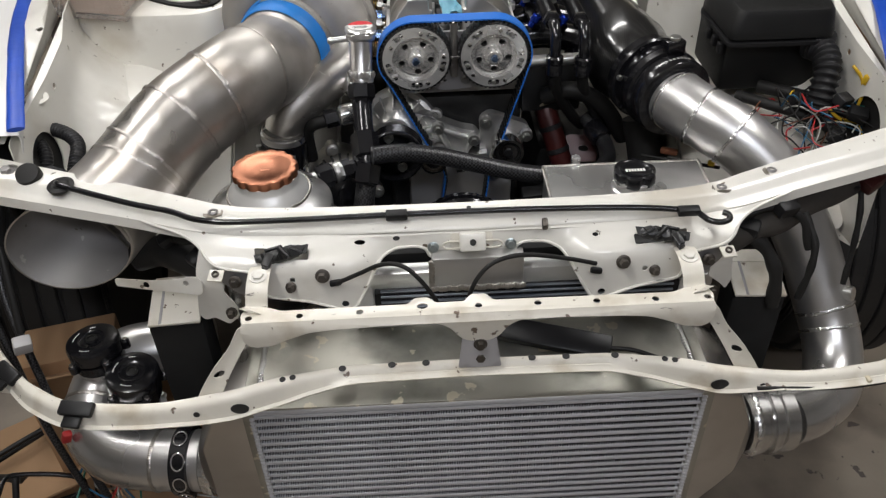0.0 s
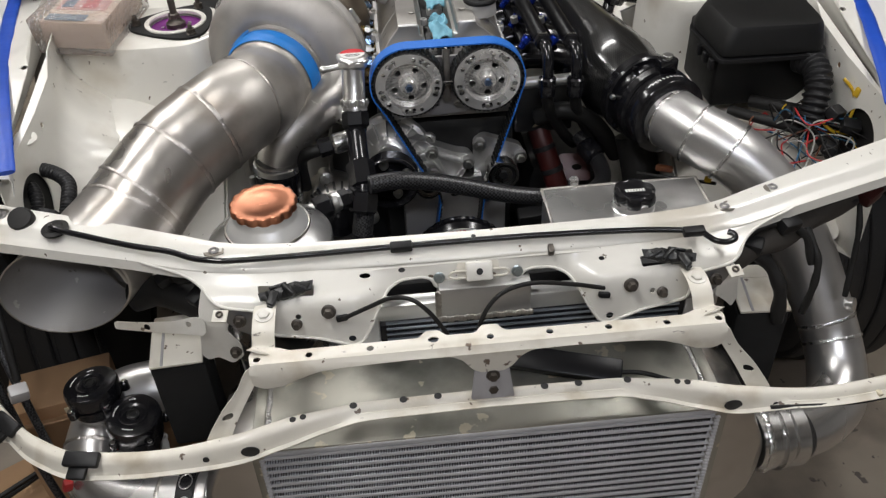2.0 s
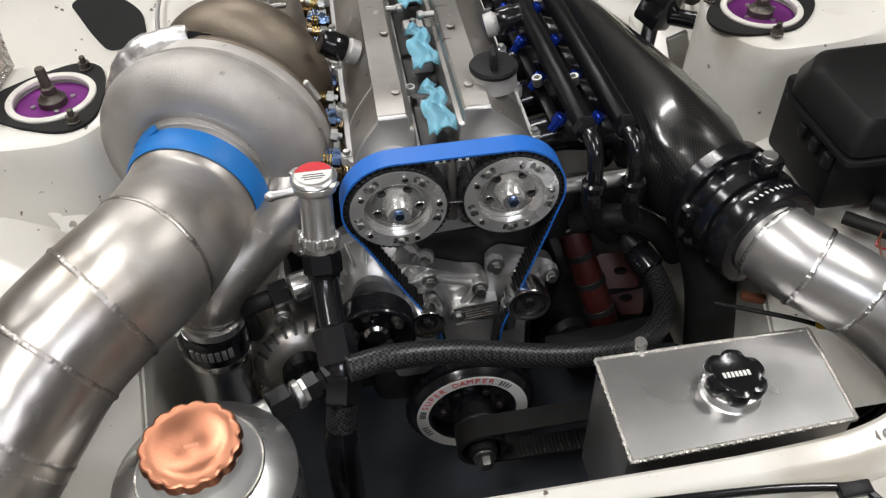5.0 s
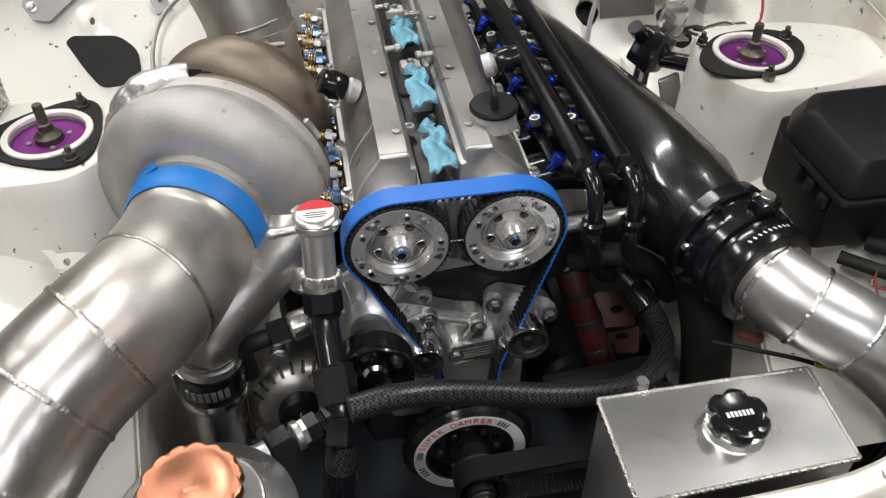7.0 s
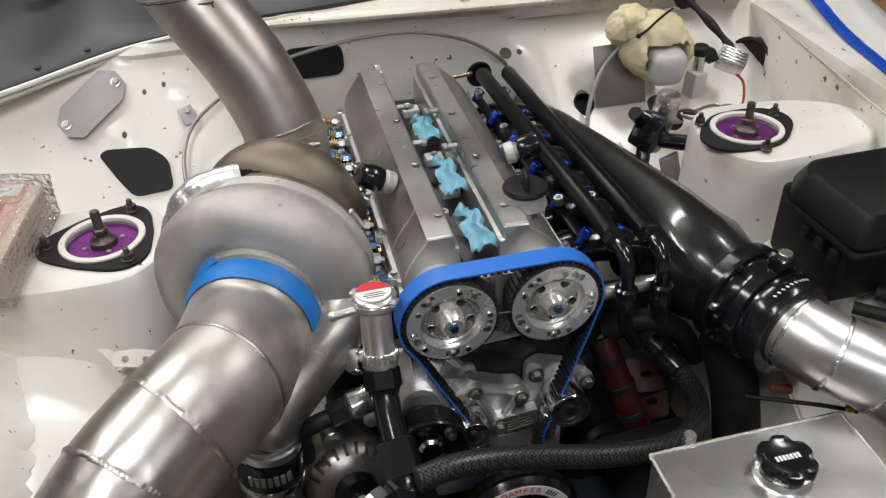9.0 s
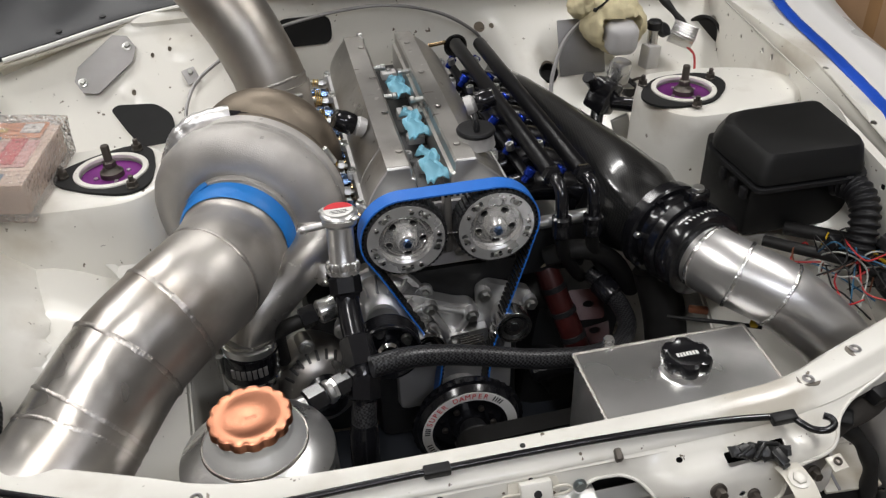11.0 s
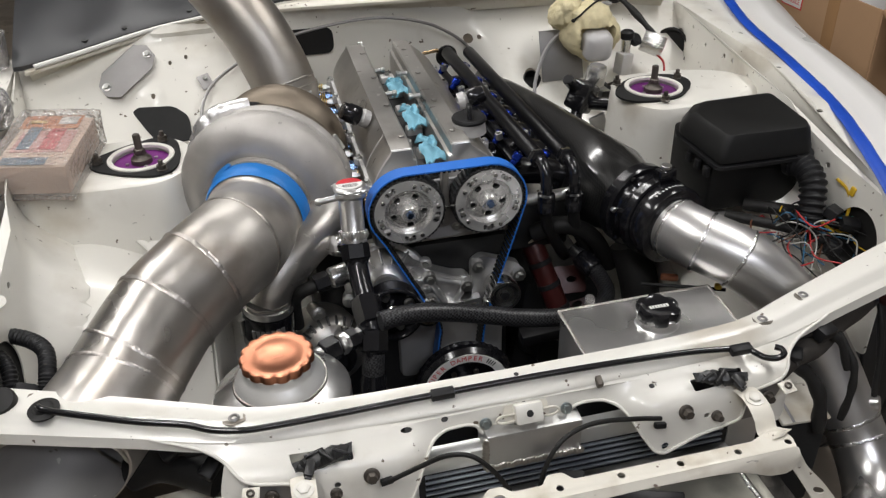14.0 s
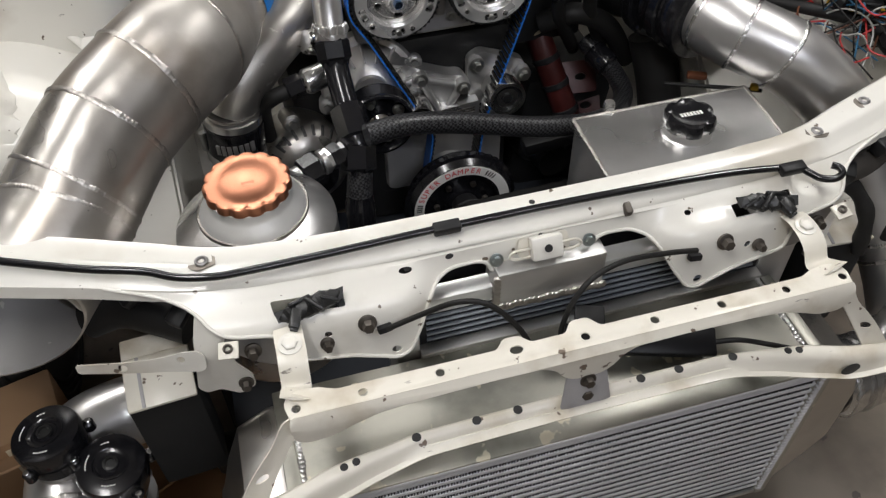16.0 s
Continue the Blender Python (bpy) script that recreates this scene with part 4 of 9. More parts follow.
    part("seal_strip", sweep([(x, lerp_table(LIP, x)[0] - 0.001, lerp_table(LIP, x)[1] + 0.006) for x in [-0.68 + 0.02 * k for k in range(20)]], 0.005, 8), PAPER, cov, "cream sealing strip")
    for x in (-0.58, -0.50, -0.36):
        y, z = lerp_table(LIP, x)
        part("fixing_hole", cyl(0.006, 0.002, pose(x, y + 0.02, z + 0.0215, 12), 12), INK, cov)
    # windscreen base and wiper area far behind
    bm = box((1.5, 0.02, 0.5), pose(CX, 2.52, 1.22, -52), 0.004)
    part("windscreen", bm, GLOSS, body, "dark windscreen glass behind the scuttle")
    bm = bmesh.new()
    for k in range(40):
        box((0.012, 0.03, 0.02), pose(-0.66 + 0.03 * k, 2.325, 1.035), 0.002, bm)
    part("vent_grille", bm, PRIMER, body, "grey ribbed scuttle vent")

    # blanking plates and plugs on the firewall
    def on_fw(x, z, off=0.006):
        e = 0.004
        p = Vector((x, firewall_y(x, z), z))
        t = Vector((x, firewall_y(x, z + e), z + e)) - p
        n = Vector((1, (firewall_y(x + e, z) - firewall_y(x, z)) / e, 0)).cross(t.normalized()).normalized()
        n = n if n.y < 0 else -n
        return p + n * off, n
    p, n = on_fw(-0.504, 0.869, 0.011)
    m = axis_at(p, n, (0, 0, 1)) @ pose(0, 0, 0, 0, 0, 45)
    o = [(-0.065, 0.019), (-0.038, 0.036), (0.055, 0.033), (0.072, 0.010), (0.065, -0.019), (0.038, -0.036), (-0.055, -0.033), (-0.072, -0.010)]
    pl = thing("blanking_plate", p, "octagonal grey aluminium blanking plate bolted to the firewall", "plate")
    part("plate", sheet(o, plane_at(m), -0.002, [], 0.02), GREYSTEEL, pl)
    for a in (-0.056, 0.056):
        part("bolt", hexbolt(m @ pose(a, -0.1 * a, 0.002), 0.006, 0.006), ZINC, pl)
    p, n = on_fw(-0.445, 0.782)
    m = axis_at(p, n, (0, 0, 1))
    bl = thing("black_bung", p, "large black rubber blanking pad on the firewall", "bung")
    o = round2([(-0.060, 0.036), (-0.048, 0.046), (0.026, 0.042), (0.056, 0.016), (0.060, -0.040), (-0.006, -0.046), (-0.030, -0.014)][::-1], 0.014, 6)
    part("pad", sheet(o, plane_at(m), 0.006, [], 0.02), FELT, bl)
    p, n = on_fw(-0.108, 0.890)
    m = axis_at(p, n, (0, 0, 1))
    bl = thing("black_bung", p, "black oval rubber bung on the firewall", "bung")
    part("pad", sheet(round2([(-0.055, -0.03), (0.055, -0.03), (0.055, 0.03), (-0.055, 0.03)], 0.022, 6), plane_at(m), 0.006, [], 0.02), FELT, bl)
    for x, z, r in ((0.212, 0.822, 0.025), (0.385, 0.79, 0.02)):
        p, n = on_fw(x, z, -0.02)
        g = thing("grommet", p, "dark hole with a black rubber grommet in the firewall", "grommet")
        part("cup", lathe([(r * 0.4, -0.01), (r, -0.008), (r * 1.05, 0.022), (r * 0.9, 0.024), (r * 0.85, 0.0)], axis_at(p, n), 28), RUBBER, g)
    # steel line along the firewall with a clip
    path = smooth([(-0.33, 1.70, 0.72), (-0.36, 1.80, 0.78), (-0.352, 1.868, 0.825), (-0.31, 1.905, 0.862), (-0.20, 1.95, 0.905), (-0.08, 1.96, 0.93), (0.05, 1.955, 0.94), (0.16, 1.96, 0.915), (0.235, 1.97, 0.87), (0.27, 1.98, 0.83), (0.285, 1.97, 0.78)], 8)
    t = thing("firewall_line", (0, 1.95, 0.9), "dark thin pipe running along the firewall", "pipe")
    part("pipe", sweep(path, 0.0036, 8), GREYSTEEL, t)
    p, n = on_fw(-0.345, 0.842, 0.006)
    m = axis_at(p, n)
    part("clip", box((0.026, 0.034, 0.004), m @ pose(0, 0, 0.002, 0, 0, 20), 0.001), GREYSTEEL, t)
    part("clip_screw", cyl(0.005, 0.006, m @ pose(0, 0.006, 0.004), 12), ZINC, t)


rear_bay()


def tyres():
    for x, a in ((-0.80, 4), (0.87, -4)):
        t = thing("front_wheel", (x, 1.46, 0.0), "black front tyre with dusty sidewall behind the bumper opening", "wheel", "front wheels")
        m = pose(x, 1.46, 0.321, 0, 90, a)
        bm = lathe([(0.20, -0.10), (0.225, -0.112), (0.27, -0.116), (0.292, -0.108), (0.306, -0.09), (0.312, -0.05), (0.312, 0.05), (0.306, 0.09), (0.292, 0.108), (0.27, 0.116), (0.225, 0.112), (0.20, 0.10)], m, 72)
        ty = part("tyre", bm, TYRE, t)
        for r in (0.235, 0.25, 0.262):
            bm = ring(r, r + 0.004, 0.006, m @ pose(0, 0, -0.119), 64)
            ring(r, r + 0.004, 0.006, m @ pose(0, 0, 0.113), 64, bm)
            part("sidewall_rib", bm, TYRE, ty)
        for h in (-0.092, -0.054, -0.016, 0.022, 0.060):
            part("tread_rib", ring(0.300, 0.320 if abs(h + 0.016) < 0.06 else 0.317, 0.031, m @ pose(0, 0, h), 72, c=0.003), TYRE, ty)
        part("rim", lathe([(0.05, -0.03), (0.19, -0.02), (0.205, -0.09), (0.208, 0.09), (0.19, 0.02)], m, 48), CAST_DARK, t)


tyres()


# ---- engine ----
def gear_teeth(r, depth, n):
    def f(a, rr):
        return rr + depth * (0.5 + 0.5 * max(-1, min(1, 2.2 * math.sin(a * n)))) if rr > r - 0.002 else rr
    return f


def engine():
    eng = thing("engine", (0.036, 1.55, 0.35), "straight six engine with grey cast cam covers and bare belt drive", "engine")
    part("block", box((0.25, 0.56, 0.36), pose(0.036, 1.60, 0.55), 0.02), CAST_DARK, eng, "engine block with the bay's deep shade in its colour")
    # added box: covers the lit firewall where the bay lies in shade
    part("block_side", box((0.12, 0.50, 0.30), pose(-0.130, 1.60, 0.52), 0.03), CAST_DARK, eng, "dark box added beside the block in place of shade")
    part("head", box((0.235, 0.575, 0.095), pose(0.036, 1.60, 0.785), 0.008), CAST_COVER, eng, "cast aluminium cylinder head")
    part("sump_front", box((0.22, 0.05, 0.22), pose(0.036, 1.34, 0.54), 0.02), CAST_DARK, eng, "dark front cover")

    # cam covers: outer side first
    for s, cx in ((-1, -0.030), (1, 0.102)):
        r0, i0 = (0.010, -0.026) if s < 0 else (-0.010, -0.042)
        arc0 = [(r0 + 0.002 + (0.0415 - r0) * (1 - (q / 5) ** 1.25), 0.846 + 0.053 * (q / 5) ** 0.92) for q in range(6)]
        sec = [(0.0445, 0.832)] + arc0 + [(r0 + 0.001, 0.9015), (r0, 0.9055), (i0 + 0.003, 0.9055), (i0, 0.903), (i0 - 0.001, 0.886), (i0 - 0.006, 0.884), (i0 - 0.0075, 0.866), (i0 - 0.0075, 0.832)]
        ys = [1.340, 1.344, 1.352, 1.362, 1.405, 1.410, 1.50, 1.65, 1.78, 1.845, 1.868, 1.880, 1.886]
        rings = []
        for i, y in enumerate(ys):
            k = [0.975, 1.0, 1.0, 1, 1, 1, 1, 1, 1, 1, 0.97, 0.9, 0.8][i]
            kz = [0.955, 0.995, 1.0, 1.0, 1.0, 0.985, 0.98, 0.985, 0.99, 1.0, 0.96, 0.85, 0.6][i]
            rings.append([(cx + s * x * k, y, 0.832 + (z - 0.832) * kz + 0.010 * (y - 1.34) / 0.54) for x, z in sec])
        cov = part("cam_cover", loft(rings), CAST_COVER, eng, "grey cast cam cover with machined ridge", 30)
        bm = loft([[(cx + s * x * q, y, 0.834 + (z - 0.832) * q) for x, z in sec] for y, q in ((1.3405, 0.97), (1.338, 0.965), (1.3365, 0.94))])
        part("front_plate", bm, CASTBRIGHT, cov, "polished front plate welded to the cover")
        seam = [(cx + s * x * 1.002, 1.408 - 0.02 * (0.9055 - z), z + 0.0012) for x, z in sec[1:9]]
        part("seam", sweep([Vector(q) for q in seam], 0.0012, 6), CASTBRIGHT, cov, "fine polished weld seam")
        # sealing flange with bolt ears
        fl = [(cx - 0.050, 1.345), (cx + 0.050, 1.345), (cx + 0.050, 1.882), (cx - 0.050, 1.882)]
        bm = sheet(round2(fl, 0.012), lambda x, y: (x, y, 0.8395), 0.012, [], 0.2)
        for k in range(6):
            cyl(0.0085, 0.013, pose(cx + s * 0.050, 1.362 + 0.101 * k, 0.828), 16, bm=bm)
        part("flange", bm, CAST, cov)
        for k in range(6):
            part("bolt", hexbolt(pose(cx + s * 0.051, 1.362 + 0.101 * k, 0.841), 0.0048, 0.006), ZINC, cov)
        for k, y in enumerate((1.385, 1.52, 1.66, 1.80)):
            part("screw", lathe([(0.0055, 0), (0.0055, 0.002), (0.003, 0.0025)], pose(cx - s * (0.016 if s < 0 else 0.028), y, 0.906 + 0.018 * (y - 1.34)), 12), CAST_COVER, cov)
        # spigots towards the valley
        for y in (1.575, 1.70) if s > 0 else (1.60, 1.73):
            m = axis_at((cx - s * (0.012 if s < 0 else 0.028), y, 0.899), (-s, 0, 0.0))
            part("spigot", lathe([(0.0045, 0), (0.0045, 0.028), (0.0062, 0.030), (0.0062, 0.036), (0.004, 0.038)], m, 14), ZINC, cov, "plated breather spigot")
        # cam seal collar behind the gear
        part("seal_collar", lathe([(0.030, 0), (0.034, 0.002), (0.034, 0.05), (0.04, 0.055)], axis_at((cx, 1.292, 0.832), (0, 1, 0)), 32), CAST, eng)

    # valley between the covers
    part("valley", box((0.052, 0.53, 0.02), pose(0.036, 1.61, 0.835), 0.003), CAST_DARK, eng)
    for y in (1.43, 1.53, 1.63, 1.72, 1.81):
        bm = box((0.03, 0.026, 0.02), pose(0.036, y, 0.848), 0.004)
        b = part("coil_boss", bm, CAST, eng, "cream grey boss between the plugs")
        part("boss_bolt", hexbolt(pose(0.036, y, 0.857), 0.005, 0.006), ZINC, b)
    for x, y, r in ((0.064, 1.60, 0.008), (0.064, 1.76, 0.008), (0.010, 1.46, 0.007)):
        part("bolt_eye", ring(0.004, r, 0.012, pose(x, y, 0.852), 18), CAST, eng)
    for y in (1.85, 1.88):
        part("lifting_eye", ring(0.004, 0.009, 0.01, axis_at((-0.012, y, 0.905), (1, 0, 0)), 16), ZINC, eng)

    # oil filler cap
    cap = part("oil_cap", lathe([(0.026, 0.0), (0.0295, 0.003), (0.030, 0.007), (0.028, 0.010), (0.018, 0.0108)], pose(0.108, 1.402, 0.911), 40), BLACK, eng, "black plastic oil filler cap")
    part("cap_grip", box((0.010, 0.040, 0.022), pose(0.108, 1.402, 0.931, 0, 0, -10), 0.004, taper=(0.7, 0.6)), BLACK, cap)
    part("filler_neck", lathe([(0.030, 0), (0.028, 0.012), (0.028, 0.02)], pose(0.108, 1.402, 0.893), 32), CAST, eng)
    # breather fittings on both covers
    for x, y, z, d in ((-0.066, 1.505, 0.900, (-0.9, -0.05, 0.5)), (0.142, 1.545, 0.893, (1, -0.1, 0.3))):
        m = axis_at((x, y, z), d)
        f = part("breather", lathe([(0.016, -0.016), (0.0165, -0.004), (0.013, 0.0), (0.012, 0.004)], m, 24), CAST, eng, "welded bung with black fitting")
        part("fitting_cap", lathe([(0.017, 0.002), (0.018, 0.004), (0.018, 0.022), (0.016, 0.026), (0.0155, 0.034), (0.012, 0.036)], m, 12), GLOSS, f)
    part("rear_spigot", lathe([(0.004, 0), (0.004, 0.03), (0.006, 0.032), (0.003, 0.036)], axis_at((0.13, 1.875, 0.875), (0.9, -0.3, 0.2)), 12), HEAT, eng, "brass hose spigot")

    # cam gears
    for cx in (-0.030, 0.102):
        m = axis_at((cx, 1.288, 0.832), (0, -1, 0))
        g = part("cam_gear", lathe([(0.050, 0.0), (0.0585, 0.0), (0.0588, 0.001), (0.0588, 0.027), (0.0575, 0.028), (0.050, 0.028)], m, 192, lobes=gear_teeth(0.0588, 0.0024, 48), caps=False), BLACK, eng, "adjustable cam gear with polished slotted face", 25)
        turn, wt = 18, (-12 if cx < 0 else -15)
        holes = [circle2(0.0265 * math.cos(radians(wt + 72 * k)), 0.0265 * math.sin(radians(wt + 72 * k)), 0.0056, 18) for k in range(5)]
        part("gear_web", sheet(circle2(0, 0, 0.0405, 48), plane_at(m @ pose(0, 0, 0.020)), 0.006, holes, 0.012), GEARWEB, g)
        # dark disc in place of the shade seen through the web holes
        part("web_shadow", cyl(0.040, 0.002, m @ pose(0, 0, 0.006), 40), CAST_DARK, g, "dark disc standing for shade behind the web")
        for k in range(5):
            hr = m @ pose(0.0265 * math.cos(radians(wt + 72 * k)), 0.0265 * math.sin(radians(wt + 72 * k)), 0.0188)
            part("hole_rim", ring(0.0054, 0.0064, 0.0022, hr, 24, c=0.0004), CHROME, g)
        slots = []
        for k in range(5):
            for dq in (-7.5, 7.5):
                a = radians(turn + 36 + 72 * k + dq)
                slots.append(slot2(0.0477 * math.cos(a), 0.0477 * math.sin(a), 0.0098, 0.0064, math.degrees(a), 6))
        gr = part("gear_ring", sheet(circle2(0, 0, 0.0560, 72), plane_at(m @ pose(0, 0, 0.0295)), 0.009, [circle2(0, 0, 0.0395, 60)] + slots, 0.05), GEARFACE, g, "polished outer ring with paired slots", 20)
        for k in range(15):
            if k % 3 == 1:
                continue
            a = radians(turn + 36 + 24 + 24 * k)
            mm = m @ pose(0.0475 * math.cos(a), 0.0475 * math.sin(a), 0.0294)
            part("ring_bolt", lathe([(0.0042, 0), (0.0042, 0.0008), (0.0034, 0.0032), (0.0018, 0.0034)], mm, 14), ZINC if k % 3 else CHROME, gr)
        part("gear_hub", lathe([(0.0190, 0.018), (0.0170, 0.021), (0.0140, 0.036), (0.0120, 0.0385), (0.0085, 0.0387), (0.0080, 0.0370), (0.004, 0.0370)], m, 44), GEARWEB, g, "polished tapered hub")
        part("hub_bolt", hexbolt(m @ pose(0, 0, 0.0355), 0.0064, 0.006, washer=False), STEELBLUE, g)
        part("web_lip", ring(0.030, 0.0315, 0.003, m @ pose(0, 0, 0.0195), 48), CHROME, g)
        part("pointer", box((0.012, 0.002, 0.003), pose(cx + (0.064 if cx < 0 else -0.064), 1.258, 0.834, 0, 8 if cx < 0 else -8), 0.0005), CHROME, g)

    # timing belt as one closed loop: tangent points round four wheels
    R = 0.0635
    loop = []

    def arc(c, r, a0, a1, n):
        for k in range(n + 1):
            a = radians(a0 + (a1 - a0) * k / n)
            loop.append((c[0] + r * math.cos(a), c[1] + r * math.sin(a)))
    arc((-0.030, 0.832), R, 205, 90, 20)
    arc((0.102, 0.832), R, 90, -22, 20)
    loop += [(0.0965 + 0.0645 * (1 - k / 6), 0.60 + 0.206 * (1 - k / 6)) for k in range(1, 7)]
    arc((0.045, 0.49), 0.042, 15, -195, 24)
    loop += [(0.016, 0.585), (0.013, 0.605)] + [(0.013 - 0.100 * k / 6, 0.605 + 0.205 * k / 6) for k in range(1, 6)]

    def belt_strip(o1, o2, y0, y1, loop):
        bm = bmesh.new()
        n = len(loop)
        rows = []
        for i in range(n):
            p, q = Vector(loop[i - 1]), Vector(loop[(i + 1) % n])
            d = (q - p).normalized()
            nv = Vector((-d.y, d.x))
            c = Vector(loop[i])
            rows.append([bm.verts.new((c.x + nv.x * o, y, c.y + nv.y * o)) for o, y in ((o1, y0), (o2, y0), (o2, y1), (o1, y1))])
        ringface(bm, rows + [rows[0]], True, False)
        return bm
    belt = part("timing_belt", belt_strip(0.0, 0.0024, 1.2605, 1.2885, loop), BELT, eng, "bright blue toothed timing belt")
    bm = bmesh.new()
    acc, nxt = 0.0, 0.0
    n = len(loop)
    for i in range(n):
        p, q = Vector(loop[i]), Vector(loop[(i + 1) % n])
        L = (q - p).length
        d = (q - p).normalized()
        while nxt < acc + L:
            c = p + d * (nxt - acc)
            nv = Vector((-d.y, d.x))
            mm = Matrix(((d.x, 0, nv.x, c.x - nv.x * 0.0016), (0, 1, 0, 1.2745), (d.y, 0, nv.y, c.y - nv.y * 0.0016), (0, 0, 0, 1)))
            box((0.0042, 0.0275, 0.0034), mm, 0, bm)
            nxt += 0.0085
        acc += L
    part("belt_teeth", bm, RUBBER, belt, "black belt teeth")

    # back plate behind the gears
    o = round2([(-0.055, 0.80), (-0.035, 0.768), (0.0, 0.760), (0.012, 0.752), (0.10, 0.758), (0.135, 0.762), (0.142, 0.80), (0.125, 0.862), (-0.04, 0.862)], 0.006)
    bp = part("back_plate", sheet(o, lambda x, z: (x, 1.2975, z), 0.006, [circle2(0.02, 0.772, 0.003, 8), circle2(0.075, 0.782, 0.003, 8)], 0.03), PRIMER, eng, "grey cast back plate behind the cam gears")
    part("plate_web", box((0.012, 0.02, 0.10), pose(0.036, 1.290, 0.835), 0.003), CAST_COVER, bp)
    for x, z in ((0.0, 0.77), (0.036, 0.80), (0.055, 0.772), (0.115, 0.775), (0.036, 0.852)):
        part("plate_bolt", hexbolt(axis_at((x, 1.297, z), (0, -1, 0)), 0.005, 0.005), ZINC, bp)

    # water pump housing with its radial ribs
    m = axis_at((-0.066, 1.318, 0.668), (-0.12, -1, 0.32))
    wp = part("pump_body", lathe([(0.074, -0.03), (0.074, 0.004), (0.070, 0.008), (0.062, 0.010), (0.050, 0.028), (0.036, 0.040), (0.026, 0.044), (0.026, 0.06)], m, 48), CASTBRIGHT, eng, "bright cast water pump housing with radial ribs", 30)
    for k in range(16):
        part("pump_rib", box((0.034, 0.0035, 0.012), m @ pose(0, 0, 0, 0, 0, 22.5 * k + 8) @ pose(0.052, 0, 0.024, 0, 38, 0), 0.0012), CASTBRIGHT, wp)
    for k in range(6):
        mm = m @ pose(0, 0, 0, 0, 0, 60 * k + 22) @ pose(0.073, 0, 0)
        part("pump_lug", lathe([(0.012, -0.02), (0.012, 0.010), (0.010, 0.012)], mm, 20), CAST, wp)
        part("pump_bolt", hexbolt(mm @ pose(0, 0, 0.012), 0.006, 0.008), ZINC, wp)
    # cast bracket with three arms
    br = round2([(-0.05, 0.715), (-0.015, 0.705), (0.012, 0.690), (0.05, 0.672), (0.072, 0.668), (0.084, 0.650), (0.076, 0.632), (0.056, 0.632), (0.046, 0.612), (0.048, 0.590), (0.030, 0.588), (0.026, 0.610), (0.008, 0.628), (-0.02, 0.625), (-0.05, 0.64)], 0.008)
    bk = part("pump_bracket", sheet(br, lambda x, z: (x, 1.300 - 0.10 * max(0, z - 0.64), z), 0.02, [], 0.012), CASTBRIGHT, eng, "cast alloy bracket with round bosses above the crank")
    for x, z, r in ((0.004, 0.678, 0.013), (0.070, 0.652, 0.013), (0.040, 0.602, 0.012), (-0.036, 0.672, 0.012)):
        m = axis_at((x, 1.308, z), (0, -1, 0.08))
        part("bracket_boss", lathe([(r, 0), (r * 0.95, 0.022), (r * 0.85, 0.024), (r * 0.3, 0.024)], m, 24), CASTBRIGHT, bk)
        part("bracket_bolt", hexbolt(m @ pose(0, 0, 0.024), 0.0072, 0.008), ZINC, bk)
    for x0, z0, x1, z1 in ((0.004, 0.678, 0.070, 0.652), (0.004, 0.678, 0.040, 0.602), (0.070, 0.652, 0.040, 0.602), (0.004, 0.678, -0.036, 0.672)):
        part("bracket_rib", sweep([(x0, 1.294, z0), (x1, 1.294, z1)], 0.006, 10), CASTBRIGHT, bk)
    part("machined_block", box((0.062, 0.03, 0.036), pose(0.066, 1.298, 0.605, 0, -6), 0.002), ALU, eng, "machined alloy block with engraved lines")
    for k in range(4):
        part("engraving", box((0.045, 0.001, 0.0016), pose(0.066, 1.2826, 0.613 - 0.0055 * k, 0, -6), 0), RUSTY, eng)
    # ribbed pulley with a dished face
    m = axis_at((-0.073, 1.242, 0.672), (-0.02, -1, 0.05))
    pu = part("ribbed_pulley", lathe([(0.040, 0.0), (0.0475, 0.001), (0.049, 0.003)] + [(0.049 - 0.0032 * (k % 2), 0.005 + 0.002 * k) for k in range(13)] + [(0.0495, 0.033), (0.0485, 0.036), (0.045, 0.0365), (0.043, 0.030), (0.041, 0.018), (0.020, 0.016), (0.018, 0.030)], m, 56), GLOSS, eng, "black ribbed accessory pulley", 25)
    part("pulley_hub", lathe([(0.018, 0.012), (0.018, 0.028), (0.012, 0.034), (0.006, 0.034)], m, 30), CHROME, pu, "polished hub")
    for k in range(4):
        part("pulley_bolt", hexbolt(m @ pose(0, 0, 0, 0, 0, 90 * k + 20) @ pose(0.031, 0, 0.017), 0.006, 0.012), ZINC, pu)
    # belt idlers on their brackets
    for x, z, r, lab in ((0.131, 0.640, 0.029, "steel belt idler pulley"), (-0.006, 0.628, 0.025, "steel belt tensioner pulley")):
        m = axis_at((x, 1.298, z), (0, -1, 0.04))
        p = part("idler", lathe([(r - 0.002, 0), (r, 0.002), (r, 0.044), (r - 0.001, 0.046), (r * 0.80, 0.046), (r * 0.78, 0.036), (r * 0.6, 0.036), (r * 0.58, 0.042), (r * 0.2, 0.042)], m, 40), CHROME, eng, lab)
        part("idler_seal", ring(r * 0.58, r * 0.79, 0.002, m @ pose(0, 0, 0.037), 30), RUSTY if x < 0 else CAST_DARK, p)
        part("idler_bolt", hexbolt(m @ pose(0, 0, 0.042), r * 0.3, 0.003, washer=False), BLACK, p)
    ib = part("idler_bracket", sheet(round2([(0.082, 0.690), (0.10, 0.702), (0.168, 0.676), (0.178, 0.655), (0.165, 0.640), (0.142, 0.60), (0.098, 0.565), (0.082, 0.60)], 0.008), lambda x, z: (x, 1.300, z), 0.016, [], 0.02), CASTBRIGHT, eng, "cast idler bracket")
